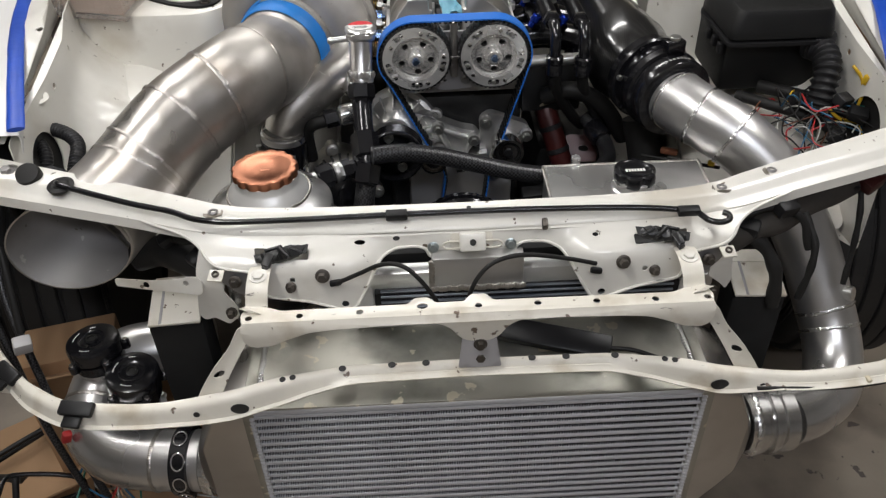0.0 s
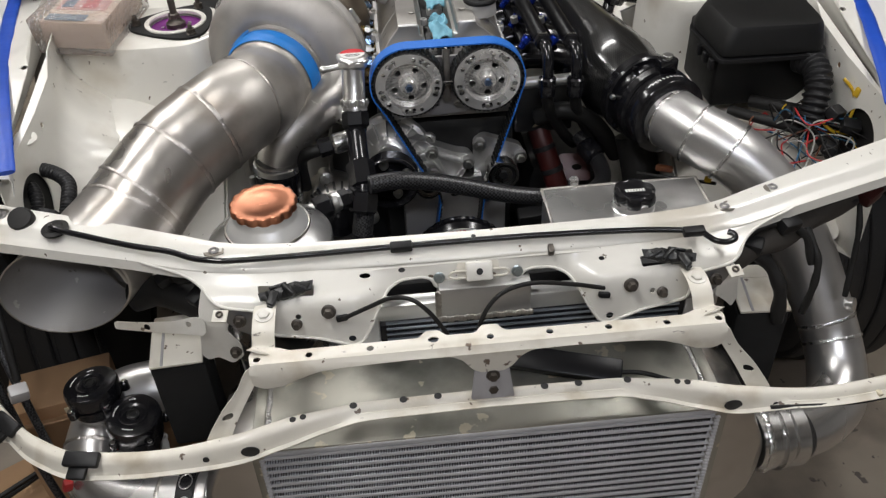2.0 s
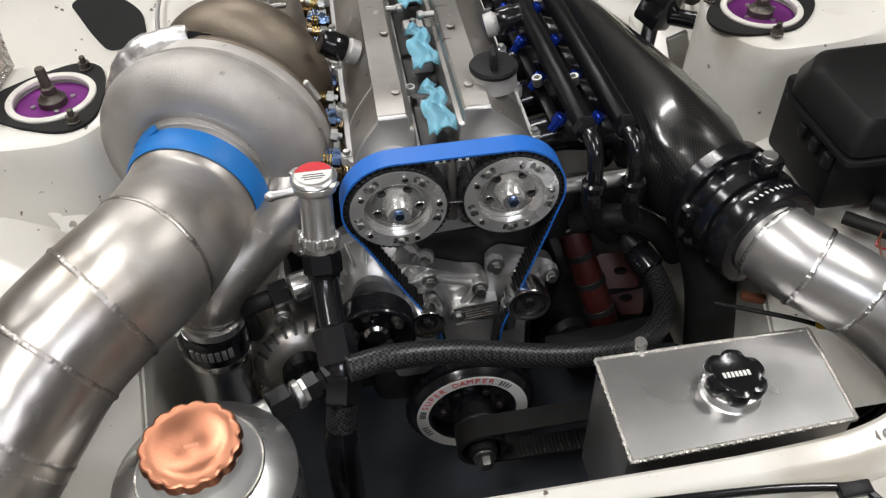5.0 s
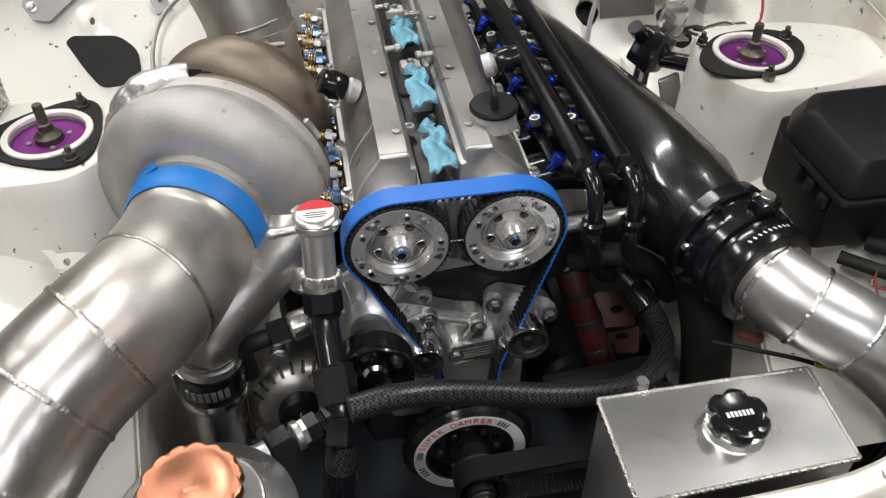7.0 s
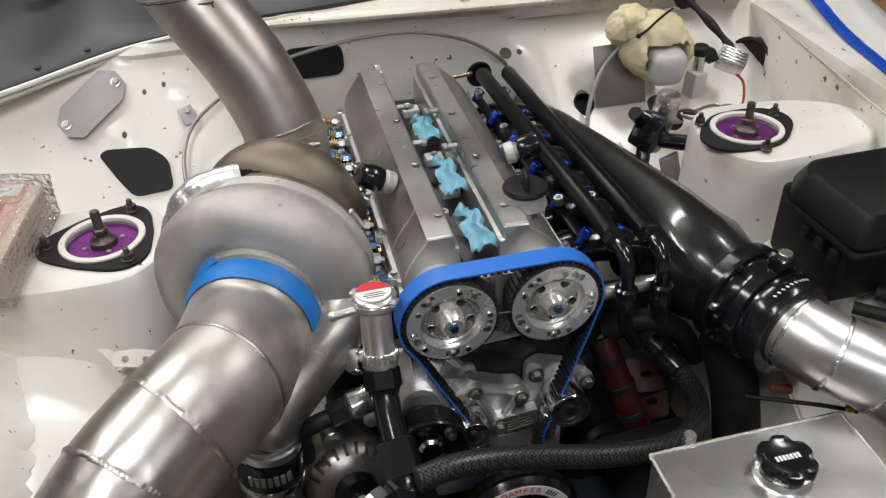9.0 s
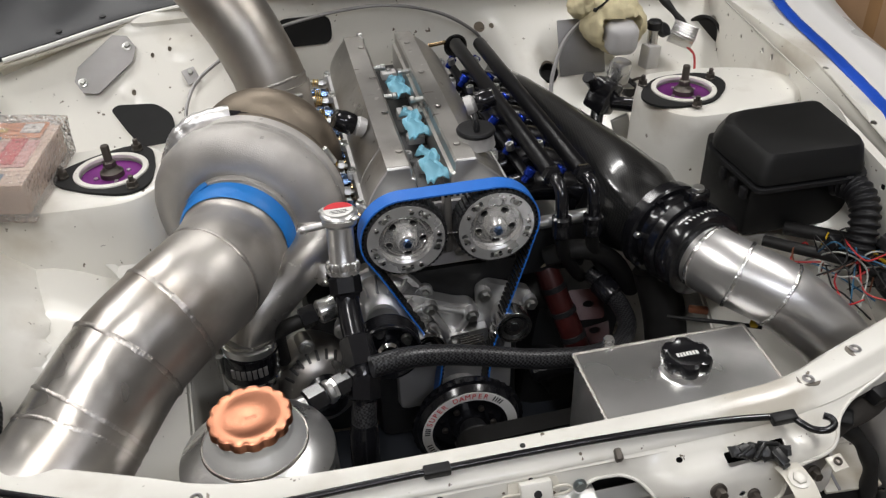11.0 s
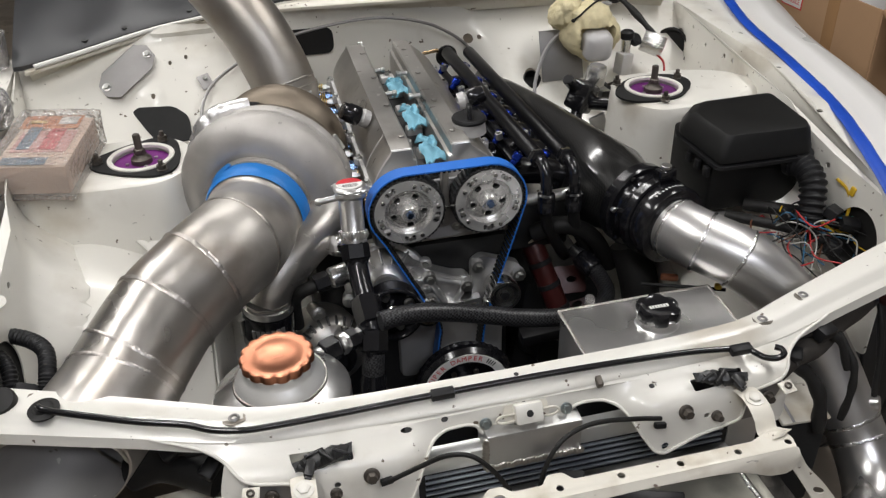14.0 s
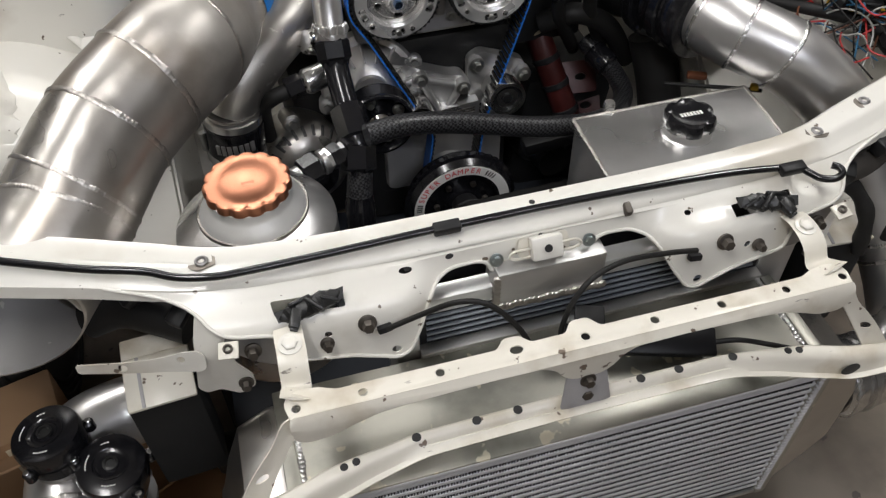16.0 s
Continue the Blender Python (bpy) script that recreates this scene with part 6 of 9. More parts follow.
def turbo():
    t = thing("turbocharger", TC - Vector((0, 0, 0.14)), "large turbocharger with cast compressor scroll and browned turbine", "turbocharger")
    m = axis_at(TC, TD)
    part("compressor_scroll", volute(TC + Vector((-0.006, 0, 0)), TD, 0.1005, 0.037, 0.046, 215), TURBOCAST, t, "pale cast compressor scroll", 70)
    part("compressor_face", lathe([(0.050, 0.04), (0.10, 0.03), (0.094, -0.026), (0.0900, -0.032), (0.0868, -0.038), (0.0848, -0.046), (0.083, -0.053), (0.083, -0.058), (0.080, -0.060), (0.074, -0.060), (0.070, -0.05)], m, 64), TURBOCAST, t)
    part("inlet_lip", ring(0.076, 0.0845, 0.012, m @ pose(0, 0, -0.060), 64), ALU, t)
    part("tape_band", lathe([(0.0800, -0.088), (0.0822, -0.085), (0.0850, -0.072), (0.0858, -0.058), (0.084, -0.056)], m, 64, caps=False), TAPE_SKY, t, "blue masking tape wrapped round the inlet joint")
    fl = sheet(round2([(0, 0), (0.05, -0.004), (0.044, 0.02), (0.012, 0.016)], 0.003), lambda x, y: m @ Vector((0.086 * math.cos(1.2 - x / 0.086), 0.086 * math.sin(1.2 - x / 0.086), -0.062 + y)) + Vector((0, 0, 0.002)), 0.0006, [], 0.01)
    part("tape_end", fl, TAPE_SKY, t)
    part("scroll_backplate", lathe([(0.06, 0.022), (0.132, 0.024), (0.139, 0.028), (0.1405, 0.033), (0.1405, 0.042), (0.137, 0.045), (0.128, 0.050), (0.07, 0.056), (0.06, 0.08)], m, 72), TURBOCAST, t)
    b = part("v_band", lathe([(0.118, 0.046), (0.132, 0.046), (0.1345, 0.051), (0.1345, 0.060), (0.130, 0.066), (0.112, 0.070)], m, 64), IRON, t, "steel clamp band")
    for a in (48, 22, 150):
        mm = m @ pose(0.130 * math.cos(radians(a)), 0.130 * math.sin(radians(a)), 0.058, 0, 0, a)
        part("band_bolt", lathe([(0.0055, -0.015), (0.0055, 0.012), (0.003, 0.014)], mm @ pose(0.004, 0, 0, 90), 10), ZINC, b)
    part("bearing_housing", lathe([(0.065, 0.05), (0.062, 0.075), (0.07, 0.10)], m, 48), CAST_DARK, t)
    c2 = TC + TD * 0.150 + Vector((-0.014, 0, 0.010))
    part("turbine_scroll", volute(c2, TD, 0.066, 0.043, 0.054, 200, turn=1), IRON, t, "heat browned turbine scroll", 70)
    part("turbine_core", lathe([(0.05, -0.045), (0.074, -0.035), (0.072, 0.05), (0.060, 0.075)], axis_at(c2, TD), 48), IRON, t)
    # outlet of the compressor down to a coupling
    pts = smooth([(-0.152, 1.402, 0.846), (-0.146, 1.388, 0.808), (-0.166, 1.350, 0.780), (-0.212, 1.300, 0.764), (-0.252, 1.268, 0.738), (-0.269, 1.257, 0.705)], 8)
    o = part("compressor_outlet", sweep(pts, lambda q: 0.044 - 0.008 * q, 28), CAST_COVER, t, "cast compressor outlet with worn raised letters", 70)
    bm = bmesh.new()
    for k in range(3):
        for j in range(6):
            box((0.006, 0.007, 0.002), axis_at(Vector((-0.212 + 0.008 * j - 0.006 * k, 1.264 + 0.007 * j, 0.771 + 0.004 * j - 0.010 * k)), (-0.2, -0.75, 0.6)), 0.0006, bm)
    part("cast_marks", bm, CAST_COVER, o)
    down = (-0.08, 0.0, -1)
    part("weld_bead", weld((-0.2685, 1.257, 0.712), down, 0.0368, 0.003, bumps=60), WELD, t)
    part("coupling_band", lathe([(0.035, 0), (0.0405, 0.002), (0.041, 0.006), (0.041, 0.013), (0.037, 0.015)], axis_at((-0.269, 1.257, 0.708), down), 40), ALU, t, "bright alloy ring above the clamp")
    cl = part("coupling", lathe([(0.036, 0), (0.0415, 0.002), (0.042, 0.004), (0.042, 0.044), (0.0415, 0.046), (0.036, 0.048)], axis_at((-0.2703, 1.257, 0.694), down), 48), GLOSS, t, "black pipe clamp with raised grey marks")
    for k in range(7):
        a = radians(-128 + 11 * k)
        part("raised_mark", box((0.003, 0.006, 0.016), pose(-0.272 + 0.0422 * math.cos(a), 1.257 + 0.0422 * math.sin(a), 0.670, 0, 0, math.degrees(a)), 0.0004), GREYSTEEL, cl)
    part("clamp_bolt", cyl(0.005, 0.03, pose(-0.316, 1.250, 0.655), 14), ZINC, cl)
    part("lower_pipe", lathe([(0.040, 0.0), (0.0425, 0.004), (0.0425, 0.010), (0.039, 0.014), (0.038, 0.022), (0.037, 0.2), (0.036, 0.22)], axis_at((-0.2745, 1.257, 0.646), down), 44), CHROME, t, "polished alloy pipe below the clamp")
    # heat sleeve over the oil feed
    s = part("heat_sleeve", sweep(smooth([(-0.352, 1.462, 0.862), (-0.348, 1.468, 0.895), (-0.330, 1.476, 0.928), (-0.300, 1.482, 0.946), (-0.252, 1.486, 0.950)], 8), lambda q: 0.0160 + 0.0007 * math.sin(q * 29) + 0.0005 * math.sin(q * 61), 11), FOIL, t, "crumpled silver heat sleeve", 50)
    part("sleeve_fitting", lathe([(0.012, 0), (0.013, 0.004), (0.013, 0.02), (0.010, 0.022), (0.010, 0.034)], axis_at((-0.254, 1.486, 0.950), (1, 0.12, -0.25)) @ Matrix.Diagonal((0.7, 0.7, 0.8, 1)), 8), GLOSS, s)
    so = thing("boost_solenoid", (-0.376, 1.88, 0.74), "small black solenoid plug in front of the firewall pad", "solenoid")
    part("actuator", box((0.03, 0.05, 0.035), pose(-0.376, 1.880, 0.765, 20, 10, 30), 0.006), GLOSS, so)
    part("actuator_cap", cyl(0.012, 0.03, axis_at((-0.392, 1.87, 0.765), (-0.8, -0.5, 0.1)), 14), BLACK, so)
    part("green_mark", box((0.014, 0.006, 0.001), axis_at((-0.318, 1.42, 0.929), (-0.4, -0.2, 0.9)) , 0.0003), W_GRN, t)


turbo()


def intake_pipe():
    t = thing("intake_pipe", (-0.42, 1.1, 0.7), "wide welded stainless intake pipe with sliced open mouth", "pipe")
    a = TC - TD * 0.060
    pts = [a, a - TD * 0.055, Vector((-0.301, 1.228, 0.838)), Vector((-0.352, 1.184, 0.822)), Vector((-0.404, 1.136, 0.800)), Vector((-0.445, 1.082, 0.772)), Vector((-0.478, 1.036, 0.747)), Vector((-0.522, 0.985, 0.722)), Vector((-0.553, 0.950, 0.705))]
    p = smooth(pts, 8)
    n = len(p)
    bm = bmesh.new()
    tan = [(p[min(i + 1, n - 1)] - p[max(i - 1, 0)]).normalized() for i in range(n)]
    end_n = Vector((0.07, 1.0, 0.05)).normalized()
    outer, inner = [], []
    seg = 56
    u = Vector((0, 0, 1))
    for i in range(n):
        k = i / (n - 1)
        u = (u - tan[i] * u.dot(tan[i])).normalized()
        v = tan[i].cross(u)
        r = 0.0815 - 0.006 * min(1, k * 5) + 0.003 * k ** 4
        cut = max(0, (k - 0.50) / 0.50)
        for lst, rr in ((outer, r), (inner, r - 0.0022)):
            row = []
            for j in range(seg):
                q = 2 * math.pi * j / seg
                o = rr * (math.cos(q) * u + math.sin(q) * v)
                # the mouth is cut by a slanted plane
                sl = -(o.dot(end_n)) / tan[i].dot(end_n)
                row.append(bm.verts.new(p[i] + o + tan[i] * sl * cut * cut))
            lst.append(row)
    ringface(bm, outer, True, False)
    bore = bmesh.new()
    ringface(bore, [[bore.verts.new(v.co) for v in r[::-1]] for r in inner], True, False)
    ringface(bm, [outer[-1], inner[-1]], True, False)
    part("pipe", bm, STEEL, t, "", 60)
    part("bore", bore, BORE, t, "dull grey inside of the pipe", 60)
    for k in (16, 24, 32, 41, 45, 54):
        d = tan[k] + 0.12 * Vector((math.sin(k), math.cos(k * 2), 0.3))
        part("weld_bead", weld(p[k], d, 0.0754, 0.0034 if k < 20 or k > 40 else 0.0040, bumps=96 if k < 40 else 120), WELD, t)


intake_pipe()


def downpipe():
    t = thing("exhaust_downpipe", (-0.2, 1.62, 0.88), "bronze-tinted stainless exhaust pipe rising from the turbine", "pipe")
    pts = smooth([(-0.176, 1.665, 0.800), (-0.180, 1.672, 0.860), (-0.186, 1.682, 0.908), (-0.199, 1.697, 0.950), (-0.226, 1.722, 1.008), (-0.262, 1.752, 1.062), (-0.290, 1.776, 1.100), (-0.308, 1.792, 1.125), (-0.345, 1.822, 1.172)], 8)
    # the mouth is sawn off square to the ground
    cut, across = Vector((-0.2955, 1.781, 1.107)), Vector((-0.105, 0.153, 0.983))
    axis = (pts[-1] - pts[-9]).normalized()
    bm = sweep(pts, lambda q: 0.0620 - 0.001 * min(1, q * 3), 44, caps=False)
    sweep([q for q in pts], lambda q: 0.0600 - 0.001 * min(1, q * 3), 44, bm, caps=False)
    for v in bm.verts:
        over = (v.co - cut).dot(across)
        if over > 0:
            v.co -= axis * (over / axis.dot(across))
    rim = [v.co.copy() for v in list(bm.verts)[len(bm.verts) // 2 - 44:len(bm.verts) // 2]]
    part("rim", sweep(rim + rim[:1], 0.0013, 8), ALU, t, "bright sawn rim of the pipe")
    front = sorted([q for q in rim if (q - cut).y < 0.012], key=lambda q: q.x)
    line = [q - axis * (0.006 + 0.003 * noise.noise(Vector((k * 0.9, 0, 0)))) + Vector((0, -0.0012, 0)) for k, q in enumerate(front)]
    part("pen_mark", sweep(line, 0.0008, 6), INK, t, "dark marker line round the mouth")
    mid = front[len(front) // 2] - axis * 0.017 + Vector((0.004, -0.0014, 0))
    part("pen_mark", sweep([mid + Vector((-0.012, 0.001, -0.0005)), mid, mid + Vector((0.010, 0.0005, 0.001))], 0.0012, 6), INK, t, "dark marker arrow")
    part("pen_mark", sweep([mid + Vector((0.006, 0, 0.001)), mid + Vector((0.008, -0.001, -0.006)), mid + Vector((0.010, -0.001, -0.010))], 0.0009, 6), INK, t, "dark marker arrow")
    part("pipe", bm, IRONSTEEL, t, "", 60, normals=False)
    part("weld_bead", weld(pts[17], pts[18] - pts[16], 0.0612, 0.003), WELD, t)
    m = axis_at((-0.185, 1.680, 0.900), (-0.12, 0.20, 0.95))
    b = part("clamp", lathe([(0.060, -0.007), (0.0645, -0.006), (0.0645, 0.006), (0.060, 0.007)], m, 48), IRONSTEEL, t, "steel clamp band with bolt")
    part("clamp_bolt", lathe([(0.004, 0), (0.004, 0.05), (0.003, 0.052)], axis_at((-0.190, 1.612, 0.912), (1, 0.05, 0.02)), 10), ZINC, b)
    part("clamp_nut", lathe([(0.008, 0), (0.008, 0.012)], axis_at((-0.172, 1.613, 0.912), (1, 0.05, 0.02)), 6), ZINC, b)


downpipe()


# ---- cooling: swirl pot, filler, header tank, radiator ----
def swirl_pot():
    c = Vector((-0.2615, 1.020, 0.0))
    t = thing("coolant_swirl_pot", (c.x, c.y, 0.52), "spun aluminium swirl pot with copper screw cap", "coolant tank")
    m = pose(c.x, c.y, 0, -3, 0, 0)
    part("pot", lathe([(0.05, 0.50), (0.091, 0.52), (0.0938, 0.53), (0.0938, 0.7165), (0.0932, 0.7195), (0.0912, 0.7215), (0.0770, 0.7325), (0.0625, 0.742), (0.060, 0.743)], pose(c.x, c.y, 0), 72), ALU_BRUSH, t, "", 30)
    part("neck", lathe([(0.0622, 0.741), (0.0605, 0.746), (0.0555, 0.7545), (0.0505, 0.761), (0.048, 0.765), (0.0475, 0.774), (0.044, 0.775)], pose(c.x, c.y, 0), 60), TANKBRIGHT, t)
    part("weld_bead", weld((c.x, c.y, 0.7425), (0, 0, 1), 0.0622, 0.0034, bumps=90), WELD, t)

    def lobe(a, r):
        return r - 0.0026 * (0.5 + 0.5 * math.cos(15 * a)) ** 2 if r > 0.046 else r
    cap = part("cap", lathe([(0.042, 0.773), (0.0485, 0.7735), (0.0495, 0.775), (0.0495, 0.783), (0.0485, 0.7855), (0.0465, 0.7866), (0.041, 0.7868), (0.035, 0.7864), (0.030, 0.7852), (0.023, 0.7838), (0.013, 0.7830), (0.002, 0.7828)], pose(c.x, c.y, 0), 180, lobes=lobe), COPPER, t, "copper anodised scalloped cap", 26)
    part("cap_logo", box((0.014, 0.005, 0.0003), pose(c.x + 0.001, c.y - 0.002, 0.7829, 0, 0, 6), 0.0001), mat("etched_copper", (0.70, 0.34, 0.22), 0.5, 1), cap, "pale etched mark")
    part("outlet", lathe([(0.020, 0), (0.016, 0.012), (0.014, 0.02), (0.014, 0.03)], axis_at((-0.226, 1.090, 0.703), (0.9, 0.4, 0.06)), 24), ALU, t)
    part("outlet_nut", lathe([(0.017, 0), (0.0195, 0.003), (0.0195, 0.026), (0.016, 0.03)], axis_at((-0.200, 1.102, 0.705), (0.9, 0.4, 0.06)), 6), GLOSS, t, "", 20)
    part("outlet_ring", lathe([(0.015, 0), (0.017, 0.002), (0.017, 0.008), (0.014, 0.010)], axis_at((-0.172, 1.114, 0.707), (0.9, 0.4, 0.06)), 20), ALU, t)


swirl_pot()


def filler_neck():
    t = thing("coolant_filler", (-0.12, 1.24, 0.6), "aluminium coolant filler neck with red and white pressure cap", "coolant filler")
    top, bot = Vector((-0.119, 1.272, 0.884)), Vector((-0.1235, 1.240, 0.805))
    d = (top - bot).normalized()
    part("neck", lathe([(0.021, 0), (0.0205, 0.01), (0.0185, 0.014), (0.0185, 0.066), (0.0235, 0.070), (0.0245, 0.076), (0.022, 0.080)], axis_at(bot, d), 40), ALU, t)
    part("weld_bead", weld(bot + d * 0.012, d, 0.0205, 0.007, bumps=26), ALU, t)
    m = axis_at(top, (0, 0.06, 1))
    cap = part("cap", lathe([(0.020, -0.004), (0.0255, -0.002), (0.0262, 0.001), (0.024, 0.004), (0.021, 0.0052), (0.004, 0.006)], m, 40), ALU, t, "pressed pressure cap")
    part("cap_ear", box((0.014, 0.062, 0.004), m @ pose(0, 0, -0.001, 0, 0, 50), 0.0018), ALU, cap)
    bm = sheet(circle2(0, 0, 0.0205, 40), plane_at(m @ pose(0, 0, 0.0064)), 0.0005, [], 0.02)
    part("label_white", bm, PAPER, cap, "white warning label")
    o = [(0.0205 * math.cos(radians(a)), 0.0205 * math.sin(radians(a))) for a in range(10, 171, 8)]
    inv = m.to_3x3().inverted() @ Vector((0, 1, 0))
    ang = math.degrees(math.atan2(inv.y, inv.x)) - 90
    part("label_red", sheet(o, plane_at(m @ pose(0, 0, 0.0069, 0, 0, ang)), 0.0004, [], 0.02), PAPER_RED, cap, "red warning label")
    bm = bmesh.new()
    for k, w in enumerate((0.022, 0.026, 0.02)):
        box((w, 0.0012, 0.0003), m @ pose(0, 0, 0.0066, 0, 0, ang) @ pose(0, -0.003 - 0.004 * k, 0), 0, bm)
    part("print_bars", bm, INK, cap)
    part("overflow_tube", lathe([(0.005, 0), (0.005, 0.03), (0.0062, 0.032), (0.0062, 0.036), (0.004, 0.04)], axis_at(top + Vector((-0.016, -0.004, -0.012)), (-1, 0.0, -0.12)), 16), ALU, t)
    # black hose end below, leaning forward
    pts = [Vector(q) for q in ((-0.1235, 1.238, 0.803), (-0.124, 1.215, 0.772), (-0.122, 1.178, 0.742), (-0.118, 1.140, 0.715), (-0.122, 1.122, 0.690), (-0.127, 1.106, 0.650), (-0.131, 1.096, 0.60), (-0.133, 1.088, 0.50))]
    h = thing("coolant_hose", (-0.11, 1.1, 0.5), "gloss black hose fittings with short braided hose", "hose")
    part("top_nut", lathe([(0.020, 0), (0.0225, 0.003), (0.0225, 0.024), (0.019, 0.027), (0.017, 0.034)], axis_at(pts[0], pts[1] - pts[0]), 6), RAILBLACK, h, "", 20)
    part("hose_body", sweep(smooth(pts, 6), lambda q: 0.0165 if q < 0.55 else 0.0145, 24), GLOSS, h)
    for a, b, L in ((pts[2], pts[3], 0.046), (pts[3] + Vector((0, -0.003, -0.005)), pts[4], 0.036)):
        part("hex_collar", lathe([(0.019, 0), (0.0235, 0.003), (0.0235, L - 0.003), (0.019, L)], axis_at(a, b - a), 6), GLOSS, h, "", 20)
    part("end_sleeve", sweep(smooth([pts[5], pts[6], pts[7]], 6), lambda q: 0.0205 - 0.002 * (q < 0.1), 28), GLOSS, h)
    part("braid_sleeve", sweep(smooth([pts[4] + Vector((0, -0.003, -0.012)), pts[5], pts[5] + Vector((0.001, -0.006, -0.03))], 6), 0.0172, 24), BRAID, h)
    part("side_port", lathe([(0.013, 0), (0.016, 0.003), (0.016, 0.022), (0.013, 0.024), (0.012, 0.032), (0.017, 0.034), (0.017, 0.052), (0.014, 0.055)], axis_at((-0.122, 1.136, 0.710), (-0.9, -0.4, -0.06)) @ Matrix.Diagonal((1, 1, 0.75, 1)), 6), GLOSS, h, "", 20)
    part("side_nut", lathe([(0.019, 0), (0.019, 0.018), (0.015, 0.02)], axis_at((-0.158, 1.120, 0.708), (-0.9, -0.4, -0.06)) @ Matrix.Diagonal((0.8, 0.8, 0.5, 1)), 6), ALU, h)


filler_neck()


def header_tank():
    t = thing("header_tank", (0.296, 1.033, 0.50), "welded sheet aluminium header tank with black lobed cap", "coolant tank")
    o = round2([(0.168, 1.104), (0.425, 1.104), (0.419, 0.978), (0.166, 0.968)][::-1], 0.003)
    part("top_plate", sheet(o, lambda x, y: (x, y, 0.7095), 0.003, [], 0.05), ALU_DULL, t)
    part("tank_box", box((0.248, 0.118, 0.20), pose(0.2945, 1.042, 0.606), 0.003), ALU_DULL, t)
    bm = bmesh.new()
    edge = [Vector(q) for q in ((0.168, 0.970, 0.709), (0.169, 1.103, 0.709), (0.424, 1.103, 0.709), (0.418, 0.980, 0.709), (0.168, 0.970, 0.709))]
    for a, b in zip(edge, edge[1:]):
        n = int((b - a).length / 0.0035)
        for k in range(n):
            p = a.lerp(b, (k + 0.5) / n)
            lathe([(0.0012, -0.001), (0.0030 + 0.0006 * math.sin(k * 2.3), 0), (0.0023, 0.0014), (0.0006, 0.0020)], pose(p.x, p.y, p.z), 7, bm)
    part("weld_bead", bm, WELD, t)
    c = (0.302, 1.038)
    part("neck", lathe([(0.036, 0.708), (0.032, 0.711), (0.030, 0.722), (0.032, 0.7235), (0.032, 0.727), (0.028, 0.728)], pose(c[0], c[1], 0), 48), ALU, t)

    def lobe(a, r):
        return r * (1 - 0.17 * (0.5 - 0.5 * math.cos(6 * a)) ** 3) if r > 0.026 else r
    cap = part("cap", lathe([(0.026, 0.721), (0.0325, 0.7215), (0.034, 0.724), (0.034, 0.735), (0.032, 0.739), (0.0255, 0.740), (0.022, 0.7385), (0.004, 0.7385)], pose(c[0], c[1], 0, 0, 0, 15), 96, lobes=lobe), GLOSS, t, "gloss black lobed screw cap", 32)
    bm = bmesh.new()
    for k in range(7):
        box((0.0032, 0.007, 0.0004), pose(c[0] - 0.0135 + 0.0045 * k, c[1] - 0.001, 0.7389), 0, bm)
    part("print_bars", bm, PAPER, cap)
    part("bleed_tube", lathe([(0.008, 0), (0.008, 0.018), (0.0065, 0.02)], pose(0.224, 1.112, 0.700), 20), ALU, t)


header_tank()


def braided_hose():
    t = thing("braided_hose", (0.1, 1.15, 0.6), "thick black braided coolant hose across the engine front", "hose")
    pts = smooth([(-0.108, 1.120, 0.734), (-0.06, 1.130, 0.731), (0.0, 1.138, 0.716), (0.06, 1.142, 0.696), (0.12, 1.142, 0.678), (0.18, 1.145, 0.664), (0.23, 1.155, 0.652), (0.275, 1.180, 0.642), (0.305, 1.220, 0.638), (0.312, 1.262, 0.640), (0.305, 1.30, 0.648), (0.285, 1.335, 0.665)], 10)
    part("hose", sweep(pts, 0.0148, 28), BRAID, t, "", 70)
    part("end_collar", lathe([(0.017, 0), (0.0205, 0.003), (0.0205, 0.034), (0.018, 0.038)], axis_at((0.309, 1.283, 0.644), (-0.4, 0.8, 0.3)), 12), GLOSS, t)


braided_hose()


